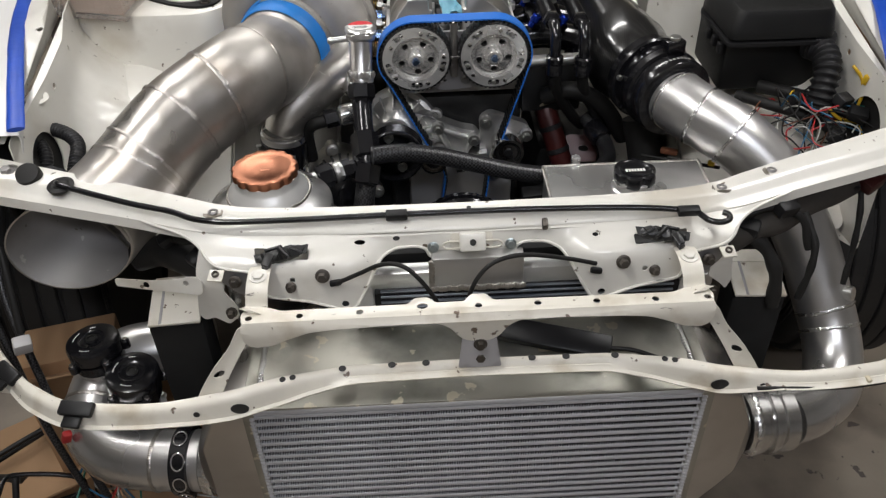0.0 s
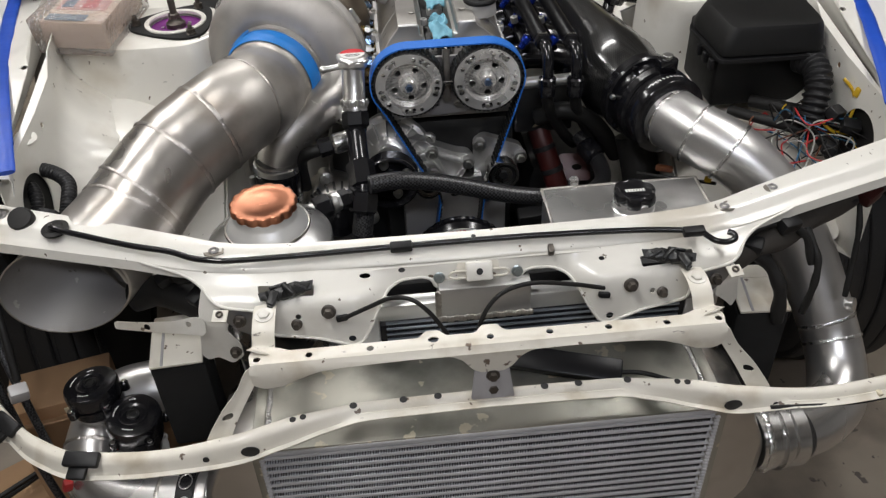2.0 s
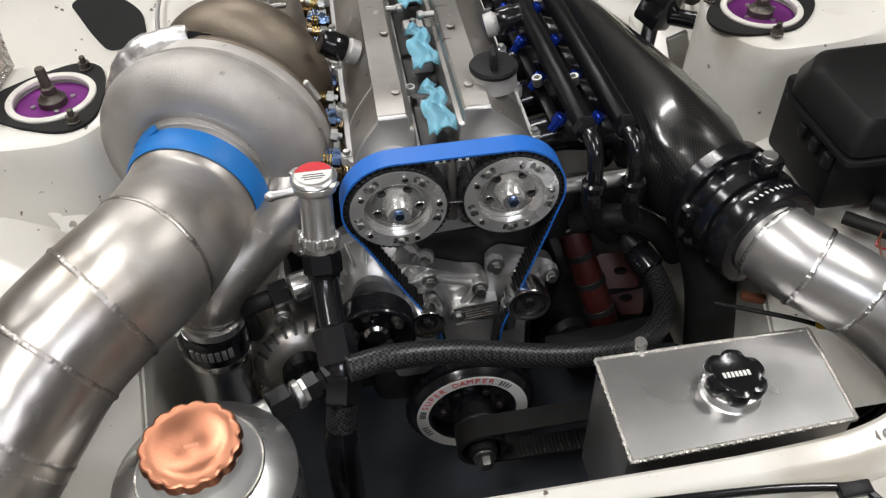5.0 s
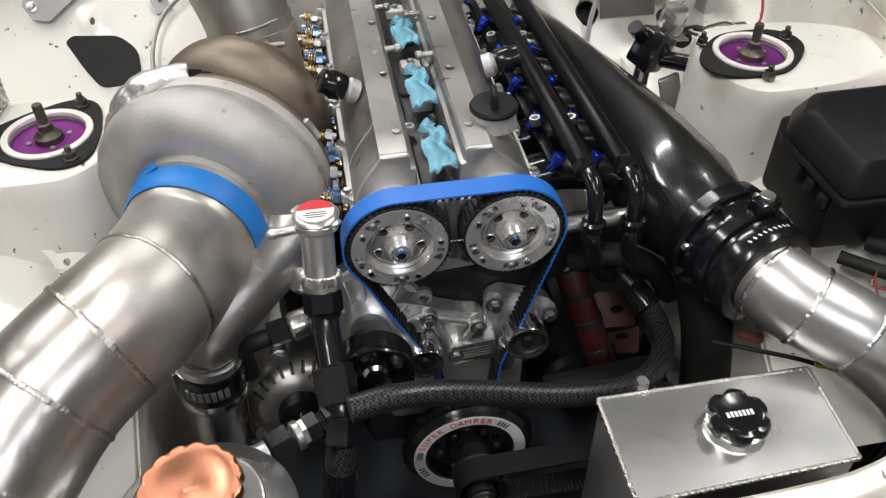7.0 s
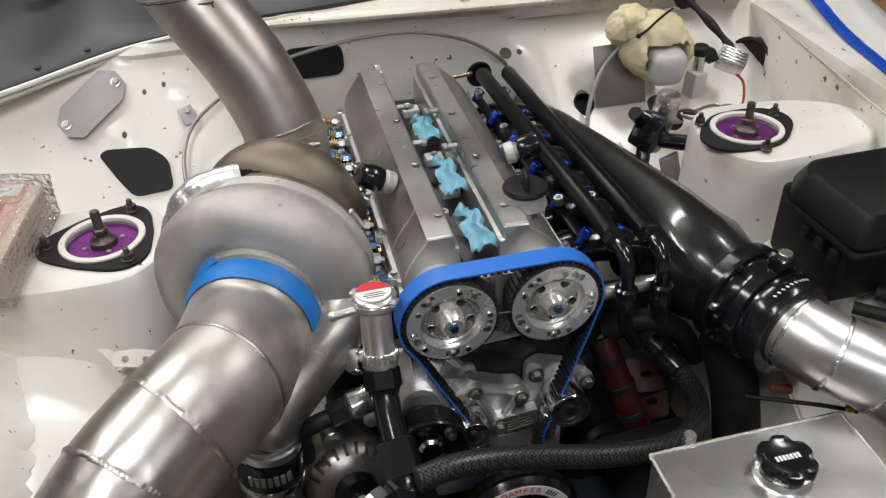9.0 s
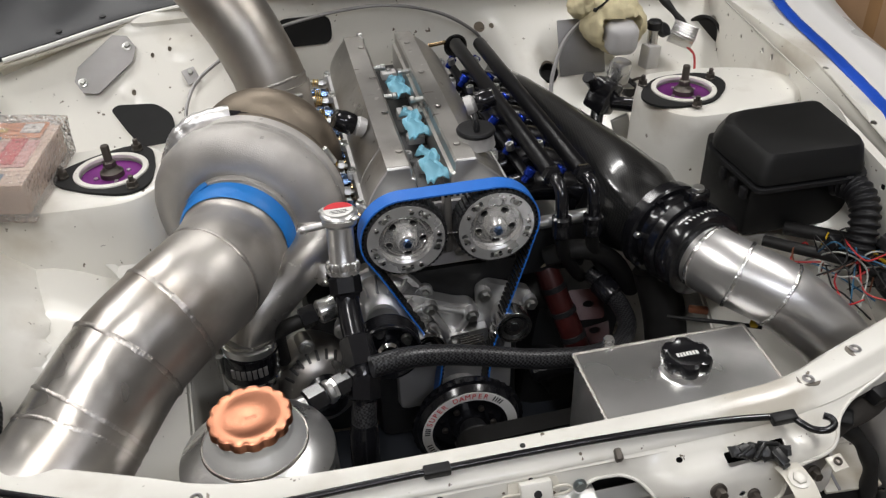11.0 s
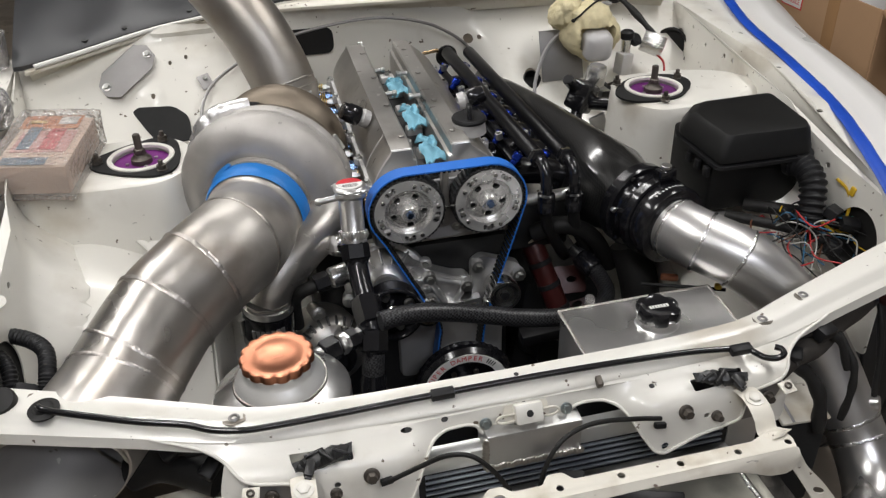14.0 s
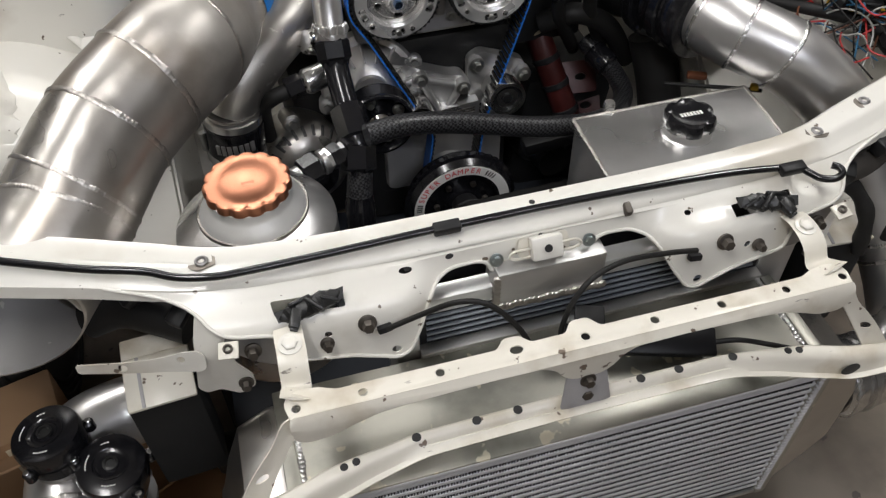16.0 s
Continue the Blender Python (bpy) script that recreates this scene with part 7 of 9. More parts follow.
def radiator():
    t = thing("radiator", (CX, 0.90, 0.25), "aluminium radiator with dark fins behind the support panel", "radiator")
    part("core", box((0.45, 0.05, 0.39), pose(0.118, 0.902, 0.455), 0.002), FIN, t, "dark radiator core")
    tube = fins = None
    tm, fm = mat("blue_grey_tube", (0.40, 0.44, 0.50), 0.4, 0.6, 0.1), mat("grey_fin", (0.16, 0.18, 0.21), 0.45, 0.6, 0.1)
    for k in range(5):
        sh = Matrix.Translation((0, 0, -0.0105 * k))
        if tube is None:
            tube = part("core_tube", box((0.43, 0.004, 0.0028), pose(0.118, 0.875, 0.656), 0.0008), tm, t)
            bm = bmesh.new()
            n = 230
            v = [bm.verts.new((-0.097 + 0.43 * q / n, 0.8755, 0.6508 + (0.0035 if q % 2 else -0.0035))) for q in range(n)]
            w = [bm.verts.new((q.co.x, 0.879, q.co.z)) for q in v]
            for q in range(n - 1):
                bm.faces.new((v[q], v[q + 1], w[q + 1], w[q]))
            fins = part("core_fin", bm, fm, t, "", 20, normals=False)
        else:
            again(tube, sh, t)
            again(fins, sh, t)
    part("top_tank", box((0.47, 0.022, 0.036), pose(0.118, 0.880, 0.681, 12), 0.005), TANKBRIGHT, t, "bright aluminium top tank")
    part("side_tank", box((0.030, 0.064, 0.41), pose(-0.121, 0.902, 0.465), 0.004), TANKBRIGHT, t)
    part("side_tank", box((0.05, 0.06, 0.40), pose(0.366, 0.905, 0.46), 0.004), ALU_DULL, t)
    # added black block, standing for the dark bay behind the arches
    part("fan_shroud", box((0.46, 0.05, 0.38), pose(0.118, 0.950, 0.495), 0.012), BLACK, t, "black block added to darken behind the top tank")
    part("lower_channel", box((0.45, 0.030, 0.020), pose(0.118, 0.876, 0.594), 0.002), ALU_DULL, t, "dull aluminium lower channel")
    b = part("mount_box", box((0.128, 0.045, 0.055), pose(0.043, 0.872, 0.705), 0.004), ALU_DULL, t, "welded aluminium mounting box")
    bm = bmesh.new()
    for k in range(24):
        x = -0.02 + 0.126 * k / 23
        lathe([(0.003, -0.003), (0.0055, 0), (0.004, 0.003), (0.001, 0.004)], axis_at((x, 0.8495, 0.680 + 0.0012 * math.sin(k * 1.9)), (0, -1, 0.2)), 8, bm)
    for k in range(7):
        lathe([(0.003, -0.003), (0.0055, 0), (0.004, 0.003), (0.001, 0.004)], axis_at((-0.021, 0.852, 0.682 + 0.007 * k), (-0.3, -1, 0.2)), 8, bm)
    tagged(part("weld_bead", bm, WELD, b), kind="stuff")
    # latch bracket and its plated bolts
    l = thing("latch_bracket", (0.035, 0.866, 0.745), "white sheet metal bonnet latch bracket bolted to the panel", "bracket")
    part("plate", sheet(round2([(-0.030, -0.008), (-0.022, -0.014), (0.022, -0.014), (0.030, -0.008), (0.028, 0.010), (-0.028, 0.010)][::1], 0.004), plane_at(axis_at((0.035, 0.8655, 0.752), (0, -0.85, 0.5))), 0.0016, [], 0.02), WHITE_OLD, l)
    part("hood", box((0.036, 0.014, 0.026), axis_at((0.036, 0.860, 0.753), (0, -0.85, 0.5)) @ pose(0, 0, 0, 90), 0.003), WHITE, l)
    part("hood_hole", cyl(0.0045, 0.001, axis_at((0.036, 0.8535, 0.7568), (0, -0.85, 0.5)), 14), INK, l)
    for s in (1, -1):
        w = [(0.036 + s * 0.016, 0.8605, 0.7535), (0.036 + s * 0.034, 0.862, 0.7525), (0.036 + s * 0.041, 0.8605, 0.7475), (0.036 + s * 0.034, 0.859, 0.7430), (0.036 + s * 0.016, 0.859, 0.7430)]
        part("wire_loop", sweep(smooth([Vector(p) for p in w], 5), 0.0016, 8), WHITE_OLD, l, "white painted wire loop")
    for x in (-0.018, 0.089):
        part("bolt", hexbolt(axis_at((x, 0.866, 0.7415), (0, -0.9, 0.42)), 0.0052, 0.006), mat("yellow_zinc", (0.50, 0.56, 0.56), 0.3, 1, 0.1), l)


radiator()


# ---- intercooler ----
IC_PLATE = mat("stained_aluminium_plate", (0.42, 0.41, 0.36), 0.36, 0.8, 0.3, 9, 0.5, 13, spots=((0.62, 0.58, 0.47), 34, 0.66), dirt=((0.17, 0.175, 0.155), 8, 0.50), rvary=0.6)


def intercooler():
    t = thing("intercooler", (CX, 0.78, 0.27), "large bar and plate front mount intercooler with welded end tanks", "intercooler")
    x0, x1, yf, yb, z0, z1 = -0.272, 0.342, 0.716, 0.862, 0.292, 0.592
    top = part("top_plate", box((x1 - x0 + 0.004, yb - yf + 0.002, 0.008), pose((x0 + x1) / 2, (yf + yb) / 2, z1 + 0.002), 0.0015), IC_PLATE, t, "dull marked aluminium top plate")
    part("top_edge", box((x1 - x0 + 0.002, 0.010, 0.0085), pose((x0 + x1) / 2, yf + 0.003, z1 - 0.001), 0.0015), CORE, t, "pale top edge bar")
    part("bottom_plate", box((x1 - x0 + 0.004, yb - yf + 0.002, 0.008), pose((x0 + x1) / 2, (yf + yb) / 2, z0 - 0.004), 0.0015), ALU_DULL, t)
    # blackened core backs the fins so the gaps read as deep shade
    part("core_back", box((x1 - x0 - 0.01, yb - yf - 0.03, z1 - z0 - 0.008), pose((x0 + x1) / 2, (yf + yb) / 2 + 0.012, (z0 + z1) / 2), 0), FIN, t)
    pitch = 0.0143
    rows = int((z1 - z0 - 0.004) / pitch)
    first = None
    for k in range(rows):
        z = z1 - 0.0125 - pitch * k
        m = Matrix.Translation((0, 0, -pitch * k))
        if first is None:
            first = part("tube_bar", box((x1 - x0 - 0.002, 0.012, 0.0070), pose((x0 + x1) / 2, yf + 0.006, z1 - 0.0125), 0.0016), CORE, t, "grey painted tube bar")
        else:
            again(first, m, t)
    n = 172
    h = (pitch - 0.0070) / 2
    fin = None
    for k in range(rows):
        zc = z1 - 0.0125 - pitch / 2
        if fin is None:
            bm = bmesh.new()
            prev = None
            step = (x1 - x0 - 0.008) / n
            for i in range(n):
                for q, y in ((0.06, yf + 0.0012), (0.30, yf + 0.0012), (0.42, yf + 0.014), (0.94, yf + 0.014)):
                    x = x0 + 0.004 + step * (i + q) + 0.0004 * math.sin(i * 1.9)
                    w = (bm.verts.new((x - 0.0006, y, zc - h)), bm.verts.new((x + 0.0006, y, zc + h)))
                    if prev:
                        bm.faces.new((prev[0], w[0], w[1], prev[1]))
                    prev = w
            fin = part("folded_fin", bm, FIN, t, "folded cooling fins blackened for the shade between bars", 20)
        else:
            again(fin, Matrix.Translation((0.0007 * math.sin(k * 2.1), 0, -pitch * k)), t)
    # end plates and tapering tanks
    for s, xe in ((-1, x0), (1, x1)):
        part("end_plate", box((0.016, yb - yf + 0.004, z1 - z0 + 0.016), pose(xe + s * 0.006, (yf + yb) / 2 - 0.001, (z0 + z1) / 2), 0.002), IC_PLATE, t)
        bm = bmesh.new()
        for k in range(40):
            lathe([(0.002, -0.003), (0.0042, 0), (0.0034, 0.002), (0.001, 0.003)], axis_at((xe + s * 0.001, yf - 0.002, z0 + 0.008 + 0.0072 * k), (-0.3 * s, -1, 0)), 7, bm)
        part("end_weld", bm, CORE, t, "coarse weld seam")
        zc = 0.43
        prof = [(0.0, z1 - 0.002, z0 + 0.002, yf + 0.002, yb - 0.002), (0.010, z1 - 0.003, z0 + 0.008, yf + 0.002, yb - 0.002), (0.045, z1 - 0.018, 0.350, 0.720, 0.852), (0.066, 0.520, 0.385, 0.722, 0.845), (0.076, 0.500, 0.400, 0.728, 0.832), (0.080, 0.495, 0.405, 0.732, 0.826)]
        rings = []
        for d, zt, zb, ya, yc in prof:
            x = xe + s * (0.013 + d * (1.0 if s > 0 else 1.05))
            cz, cy, hz, hy = (zt + zb) / 2, (ya + yc) / 2, (zt - zb) / 2, (yc - ya) / 2
            e = 0.16 if d < 0.07 else 0.5
            rings.append([(x, cy + hy * math.copysign(abs(math.cos(a)) ** e, math.cos(a)), cz + hz * math.copysign(abs(math.sin(a)) ** e, math.sin(a))) for a in [2 * math.pi * (k + 0.5) / 40 for k in range(40)]])
        part("end_tank", loft(rings), ALU_TANK, t, "folded aluminium end tank with a warm sheen", 24)
    bm = bmesh.new()
    for k in range(26):
        lathe([(0.003, -0.002), (0.004 + 0.001 * math.sin(k), 0), (0.003, 0.002), (0.001, 0.0026)], pose(x0 + 0.006, yf + 0.008 + 0.0054 * k, z1 + 0.006), 8, bm)
    cw = part("corner_weld", bm, ALU_DULL, top)
    again(cw, Matrix.Translation((x1 - x0 - 0.012, 0, 0)), top)


intercooler()


def prop_rod():
    t = thing("bonnet_prop_rod", (0.0, 0.885, 0.78), "black bonnet prop rod clipped along the tie bar", "rod")
    pts = [(-0.542, 0.966, 0.810), (-0.534, 0.956, 0.812), (-0.50, 0.943, 0.808), (-0.43, 0.920, 0.800), (-0.375, 0.906, 0.794), (-0.345, 0.893, 0.790), (-0.315, 0.886, 0.788), (-0.285, 0.885, 0.786), (-0.20, 0.888, 0.783), (-0.068, 0.892, 0.781), (0.10, 0.891, 0.781), (0.25, 0.885, 0.780), (0.325, 0.876, 0.779), (0.341, 0.872, 0.779), (0.348, 0.861, 0.778), (0.355, 0.850, 0.778), (0.368, 0.844, 0.779), (0.380, 0.848, 0.780), (0.382, 0.857, 0.781), (0.376, 0.863, 0.781)]
    part("rod", sweep(smooth(pts, 6), 0.0042, 12), GLOSS, t)
    part("pivot_grommet", lathe([(0.010, 0), (0.018, 0.001), (0.0185, 0.004), (0.012, 0.006), (0.008, 0.004)], pose(-0.536, 0.962, 0.8045, 4), 28), RUBBER, t, "black rubber pivot grommet")
    for x, y, z in ((-0.066, 0.892, 0.7805), (0.332, 0.872, 0.7795)):
        part("clip", box((0.03, 0.013, 0.011), pose(x, y, z, 8), 0.002), BLACK, t, "black plastic rod clip")
    part("rod_bump", box((0.008, 0.014, 0.012), pose(0.137, 0.878, 0.764, 20), 0.002), RUSTY, t)


prop_rod()


CLIPBLACK = mat("matt_black_plastic", (0.012, 0.012, 0.012), 0.42, 0, 0.2, 40, 0.3, 300)


def lamp_clips():
    for x, y, z, s in ((-0.222, 0.852, 0.753, 1), (0.293, 0.852, 0.757, -1)):
        t = thing("grille_clip", (x, y, z), "broken black plastic clip in a slot of the panel", "clip", "grille clips")
        m = axis_at((x, y, z), (0, -0.62, 0.78), (1, 0, 0)) @ pose(0, 0, 0, 0, 0, -90)
        o = [(-0.036, -0.011), (-0.034, 0.001), (0.034, 0.012), (0.037, 0.001)]
        o = [(px * s, py) for px, py in o][::s]
        part("slot", sheet(o[::-1], plane_at(m @ pose(0, 0, 0.0046)), -0.003, [], 0.02), INK, t, "dark slot behind the clip")
        rings = []
        for k in range(25):
            u = k / 24
            w = 0.0105 * math.sin(math.pi * min(1, 0.08 + u * 0.86)) ** 0.5 * (1 + 0.25 * noise.noise(Vector((k * 0.5, s, 1))))
            h = 0.010 * math.sin(math.pi * (0.06 + 0.88 * u)) ** 0.6 * (0.75 + 0.6 * abs(noise.noise(Vector((k * 0.45, s * 3, 4)))))
            cx, cy = (u - 0.5) * 0.062 * s, 0.0015 + (u - 0.5) * 0.012
            rings.append([tuple(m @ Vector((cx + 0.002 * math.sin(a * 2 + k), cy + w * math.cos(a), 0.005 + h * abs(math.sin(a)) ** 0.7 * (1 if math.sin(a) > 0 else -0.3)))) for a in [2 * math.pi * q / 12 for q in range(12)]])
        part("base", loft(rings), CLIPBLACK, t, "", 25)
        st = box((0.011, 0.020, 0.011), m @ pose(0.017 * s, 0.011, 0.012, 14, 0, -22 * s), 0.0018)
        box((0.008, 0.004, 0.008), m @ pose(0.0205 * s, 0.0215, 0.014, 14, 0, -22 * s), 0.001, st)
        part("stub", st, CLIPBLACK, t)
        part("prong", box((0.005, 0.022, 0.008), m @ pose(-0.004 * s, 0.000, 0.013, 8, 10, 48 * s), 0.0015), CLIPBLACK, t)
        part("prong", box((0.004, 0.020, 0.007), m @ pose(-0.020 * s, -0.002, 0.010, -8, 0, 66 * s), 0.0015), CLIPBLACK, t)
        part("bridge", box((0.024, 0.004, 0.006), m @ pose(0.010 * s, -0.006, 0.010, 0, 0, 14 * s), 0.0012), CLIPBLACK, t)
    # thin cables hooked through the panel
    for pts, lab in (([(-0.150, 0.824, 0.721), (-0.114, 0.812, 0.748), (-0.086, 0.800, 0.770), (-0.061, 0.790, 0.775), (-0.040, 0.782, 0.760), (-0.019, 0.775, 0.728), (-0.008, 0.768, 0.700)], "a"),
                     ([(0.200, 0.824, 0.734), (0.155, 0.812, 0.756), (0.100, 0.800, 0.775), (0.062, 0.790, 0.775), (0.039, 0.782, 0.759), (0.025, 0.775, 0.730), (0.020, 0.768, 0.700)], "b")):
        t = thing("release_cable", pts[0], "thin black cable looping out of the panel", "cable", "loose cables")
        part("cable", sweep(smooth(pts, 8), 0.0030, 10), RUBBER, t)
        sg = 1 if pts[0][0] > 0 else -1
        part("end_plug", box((0.016, 0.008, 0.008), pose(pts[0][0] + 0.002 * sg, 0.826, 0.720, -15, 10 * sg), 0.002), BLACK, t)
    # black resistor-like bar lying on the intercooler
    t = thing("black_strap", (0.13, 0.79, 0.60), "black plastic strip lying on the intercooler top plate", "strap")
    m = pose(0.135, 0.796, 0.628, 25, 3, -16)
    part("strip", box((0.180, 0.034, 0.018), m, 0.003), RAILBLACK, t)
    part("strip_tab", box((0.035, 0.04, 0.008), m @ pose(-0.055, 0.02, 0), 0.002), BLACK, t)
    part("strip_cable", sweep(smooth([(0.215, 0.774, 0.622), (0.25, 0.768, 0.622), (0.285, 0.758, 0.614), (0.315, 0.75, 0.604)], 6), 0.0032, 10), RUBBER, t)
    t = thing("paper_label", (0.16, 0.80, 0.598), "cream paper label on the intercooler top plate", "label")
    part("paper", sheet([(0.125, 0.795), (0.205, 0.795), (0.205, 0.815), (0.125, 0.815)], lambda x, y: (x, y, 0.6008 + 0.0006 * math.sin(x * 90)), 0.0008, [], 0.01), BEIGE, t)


lamp_clips()


# ---- blow-off valves and lower charge pipe ----
def blow_off():
    e = thing("lower_charge_pipe", (-0.5, 0.85, 0.34), "polished aluminium elbow clamped to the intercooler", "pipe")
    pts = smooth([(-0.376, 0.780, 0.412), (-0.42, 0.784, 0.411), (-0.47, 0.789, 0.410), (-0.52, 0.802, 0.412), (-0.555, 0.830, 0.420), (-0.568, 0.870, 0.436), (-0.562, 0.920, 0.452), (-0.537, 0.962, 0.462), (-0.495, 0.985, 0.455), (-0.445, 0.992, 0.448), (-0.40, 0.994, 0.445)], 8)
    part("elbow", sweep(pts, 0.047, 40), SHADEPIPE, e, "", 60)
    for i in (13, 42, 54):
        part("weld_bead", weld(pts[i], pts[i + 1] - pts[i - 1], 0.047), WELD, e)
    m = axis_at((-0.372, 0.780, 0.412), (-1, 0.06, -0.01)) @ Matrix.Diagonal((0.93, 0.93, 1, 1))
    part("tank_collar", lathe([(0.050, -0.01), (0.054, -0.006), (0.054, 0.006), (0.050, 0.01)], m, 40), ALU, e)
    part("weld_bead", weld((-0.368, 0.780, 0.412), (1, -0.06, 0), 0.0495, 0.006, bumps=40), WELD_ALU, e)
    c = part("clamp", lathe([(0.052, 0.024), (0.0565, 0.025), (0.0565, 0.050), (0.052, 0.051)], m, 44), GLOSS, e, "black cut-out pipe clamp")
    for a in (-28, 10, 50, 90):
        d = Vector((0, -math.cos(radians(a)), math.sin(radians(a))))
        mm = axis_at(Vector((-0.4095, 0.7823, 0.4116)) + d * 0.0526, d)
        part("clamp_window", ring(0.0085, 0.0105, 0.0012, mm @ Matrix.Diagonal((1.0, 1.35, 1, 1)), 24, c=0.0003), ALU, c)
    part("clamp_lug", box((0.02, 0.018, 0.016), pose(-0.410, 0.755, 0.368, 25), 0.003), GLOSS, c)
    for x, y, z, r, tilt in ((-0.556, 0.918, 0.548, 0.041, (-0.05, 0.05, 1)), (-0.489, 0.872, 0.520, 0.041, (0.12, -0.10, 1))):
        v = thing("blow_off_valve", (x, y, z - 0.1), "gloss black blow-off valve on a machined alloy base", "valve", "blow-off valves")
        mm = axis_at((x, y, z), tilt)
        part("cap", lathe([(r - 0.004, -0.026), (r, -0.024), (r, -0.006), (r - 0.002, -0.001), (r - 0.008, 0.0005), (r - 0.020, 0.001), (r - 0.022, -0.0005), (0.012, -0.0005)], mm, 48), GLOSS, v)
        part("top_port", lathe([(0.009, -0.001), (0.009, 0.003), (0.006, 0.0035), (0.0055, 0.001)], mm, 20), CAST_DARK, v)
        part("collar", lathe([(r - 0.006, -0.046), (r - 0.002, -0.044), (r - 0.002, -0.030), (r - 0.008, -0.027)], mm, 44), GLOSS, v)
        part("body", lathe([(r - 0.014, -0.090), (r - 0.010, -0.086), (r - 0.010, -0.060), (r - 0.004, -0.056), (r - 0.004, -0.048)], mm, 40), GLOSS if x > -0.53 else ALU, v)
        for k in range(5):
            a = radians(72 * k + 20)
            part("ear", cyl(0.007, 0.014, mm @ pose((r + 0.003) * math.cos(a), (r + 0.003) * math.sin(a), -0.034), 16), GLOSS, v)
            part("ear_bolt", cyl(0.004, 0.006, mm @ pose((r + 0.004) * math.cos(a), (r + 0.004) * math.sin(a), -0.022), 12), CHROME, v)
        for a0, n in ((250, 5), (95, 3), (150, 6)):
            for k in range(n):
                part("print_bar", box((0.0016, 0.0026, 0.0003), mm @ pose(0, 0, 0.0009, 0, 0, a0 + 7 * k) @ pose(r - 0.013, 0, 0), 0), PAPER, v)
        part("base", lathe([(0.030, -0.16), (0.032, -0.112), (0.040, -0.108), (0.040, -0.096), (0.030, -0.092)], mm, 36), CAST, v, "machined alloy base")
        for k in range(5):
            part("base_bolt", hexbolt(mm @ pose(0, 0, 0, 0, 0, 72 * k + 40) @ pose(0.036, 0, -0.096), 0.005, 0.008), ZINC, v)


blow_off()


# ---- electrics ----
def corrugated(path, r, parent, name="conduit", material=None, pitch=0.006):
    p = smooth(path, 30)
    L = sum((b - a).length for a, b in zip(p, p[1:]))
    n = max(6, int(L / pitch))
    return part(name, sweep(p, lambda q: r * (1 + 0.11 * math.sin(q * n * 2 * math.pi)), 16), material or BLACK, parent, "", 60)


def fuse_box():
    t = thing("fuse_box", (0.565, 1.315, 0.74), "black plastic fuse box with a chamfered lid", "fuse box")
    cx, cy = 0.560, 1.310
    part("base", box((0.176, 0.146, 0.112), pose(cx + 0.018, cy + 0.008, 0.811), 0.008), BLACK_GRAIN, t)
    rings = []
    base = [(-0.076, -0.093), (0.090, -0.096), (0.104, -0.075), (0.118, 0.085), (-0.050, 0.086), (-0.080, 0.045)]
    top = [(-0.062, -0.083), (0.078, -0.089), (0.093, -0.069), (0.106, 0.064), (-0.032, 0.062), (-0.064, 0.028)]
    for poly, z in ((base, 0.862), (base, 0.872), ([(x * 0.985, y * 0.985) for x, y in base], 0.876), ([(a[0] * 0.45 + b[0] * 0.55, a[1] * 0.45 + b[1] * 0.55) for a, b in zip(base, top)], 0.900), (top, 0.9075), ([(x * 0.9, y * 0.9) for x, y in top], 0.909)):
        rings.append([(cx + x, cy + y, z) for x, y in round2(poly, 0.014, 4)])
    part("lid", loft(rings), BLACK_GRAIN, t, "grained black lid", 28)
    part("lid_rim", sheet(round2([(cx + x * 1.05, cy + y * 1.05) for x, y in base], 0.012), lambda x, y: (x, y, 0.858), 0.006, [], 0.05), BLACK, t)
    for y in (1.25, 1.28, 1.31):
        part("latch", box((0.008, 0.014, 0.018), pose(0.482, y, 0.835), 0.002), BLACK, t)
    corrugated([(0.630, 1.238, 0.838), (0.640, 1.208, 0.840), (0.638, 1.178, 0.826), (0.628, 1.157, 0.795), (0.622, 1.150, 0.765)], 0.0205, t, pitch=0.0095)


fuse_box()


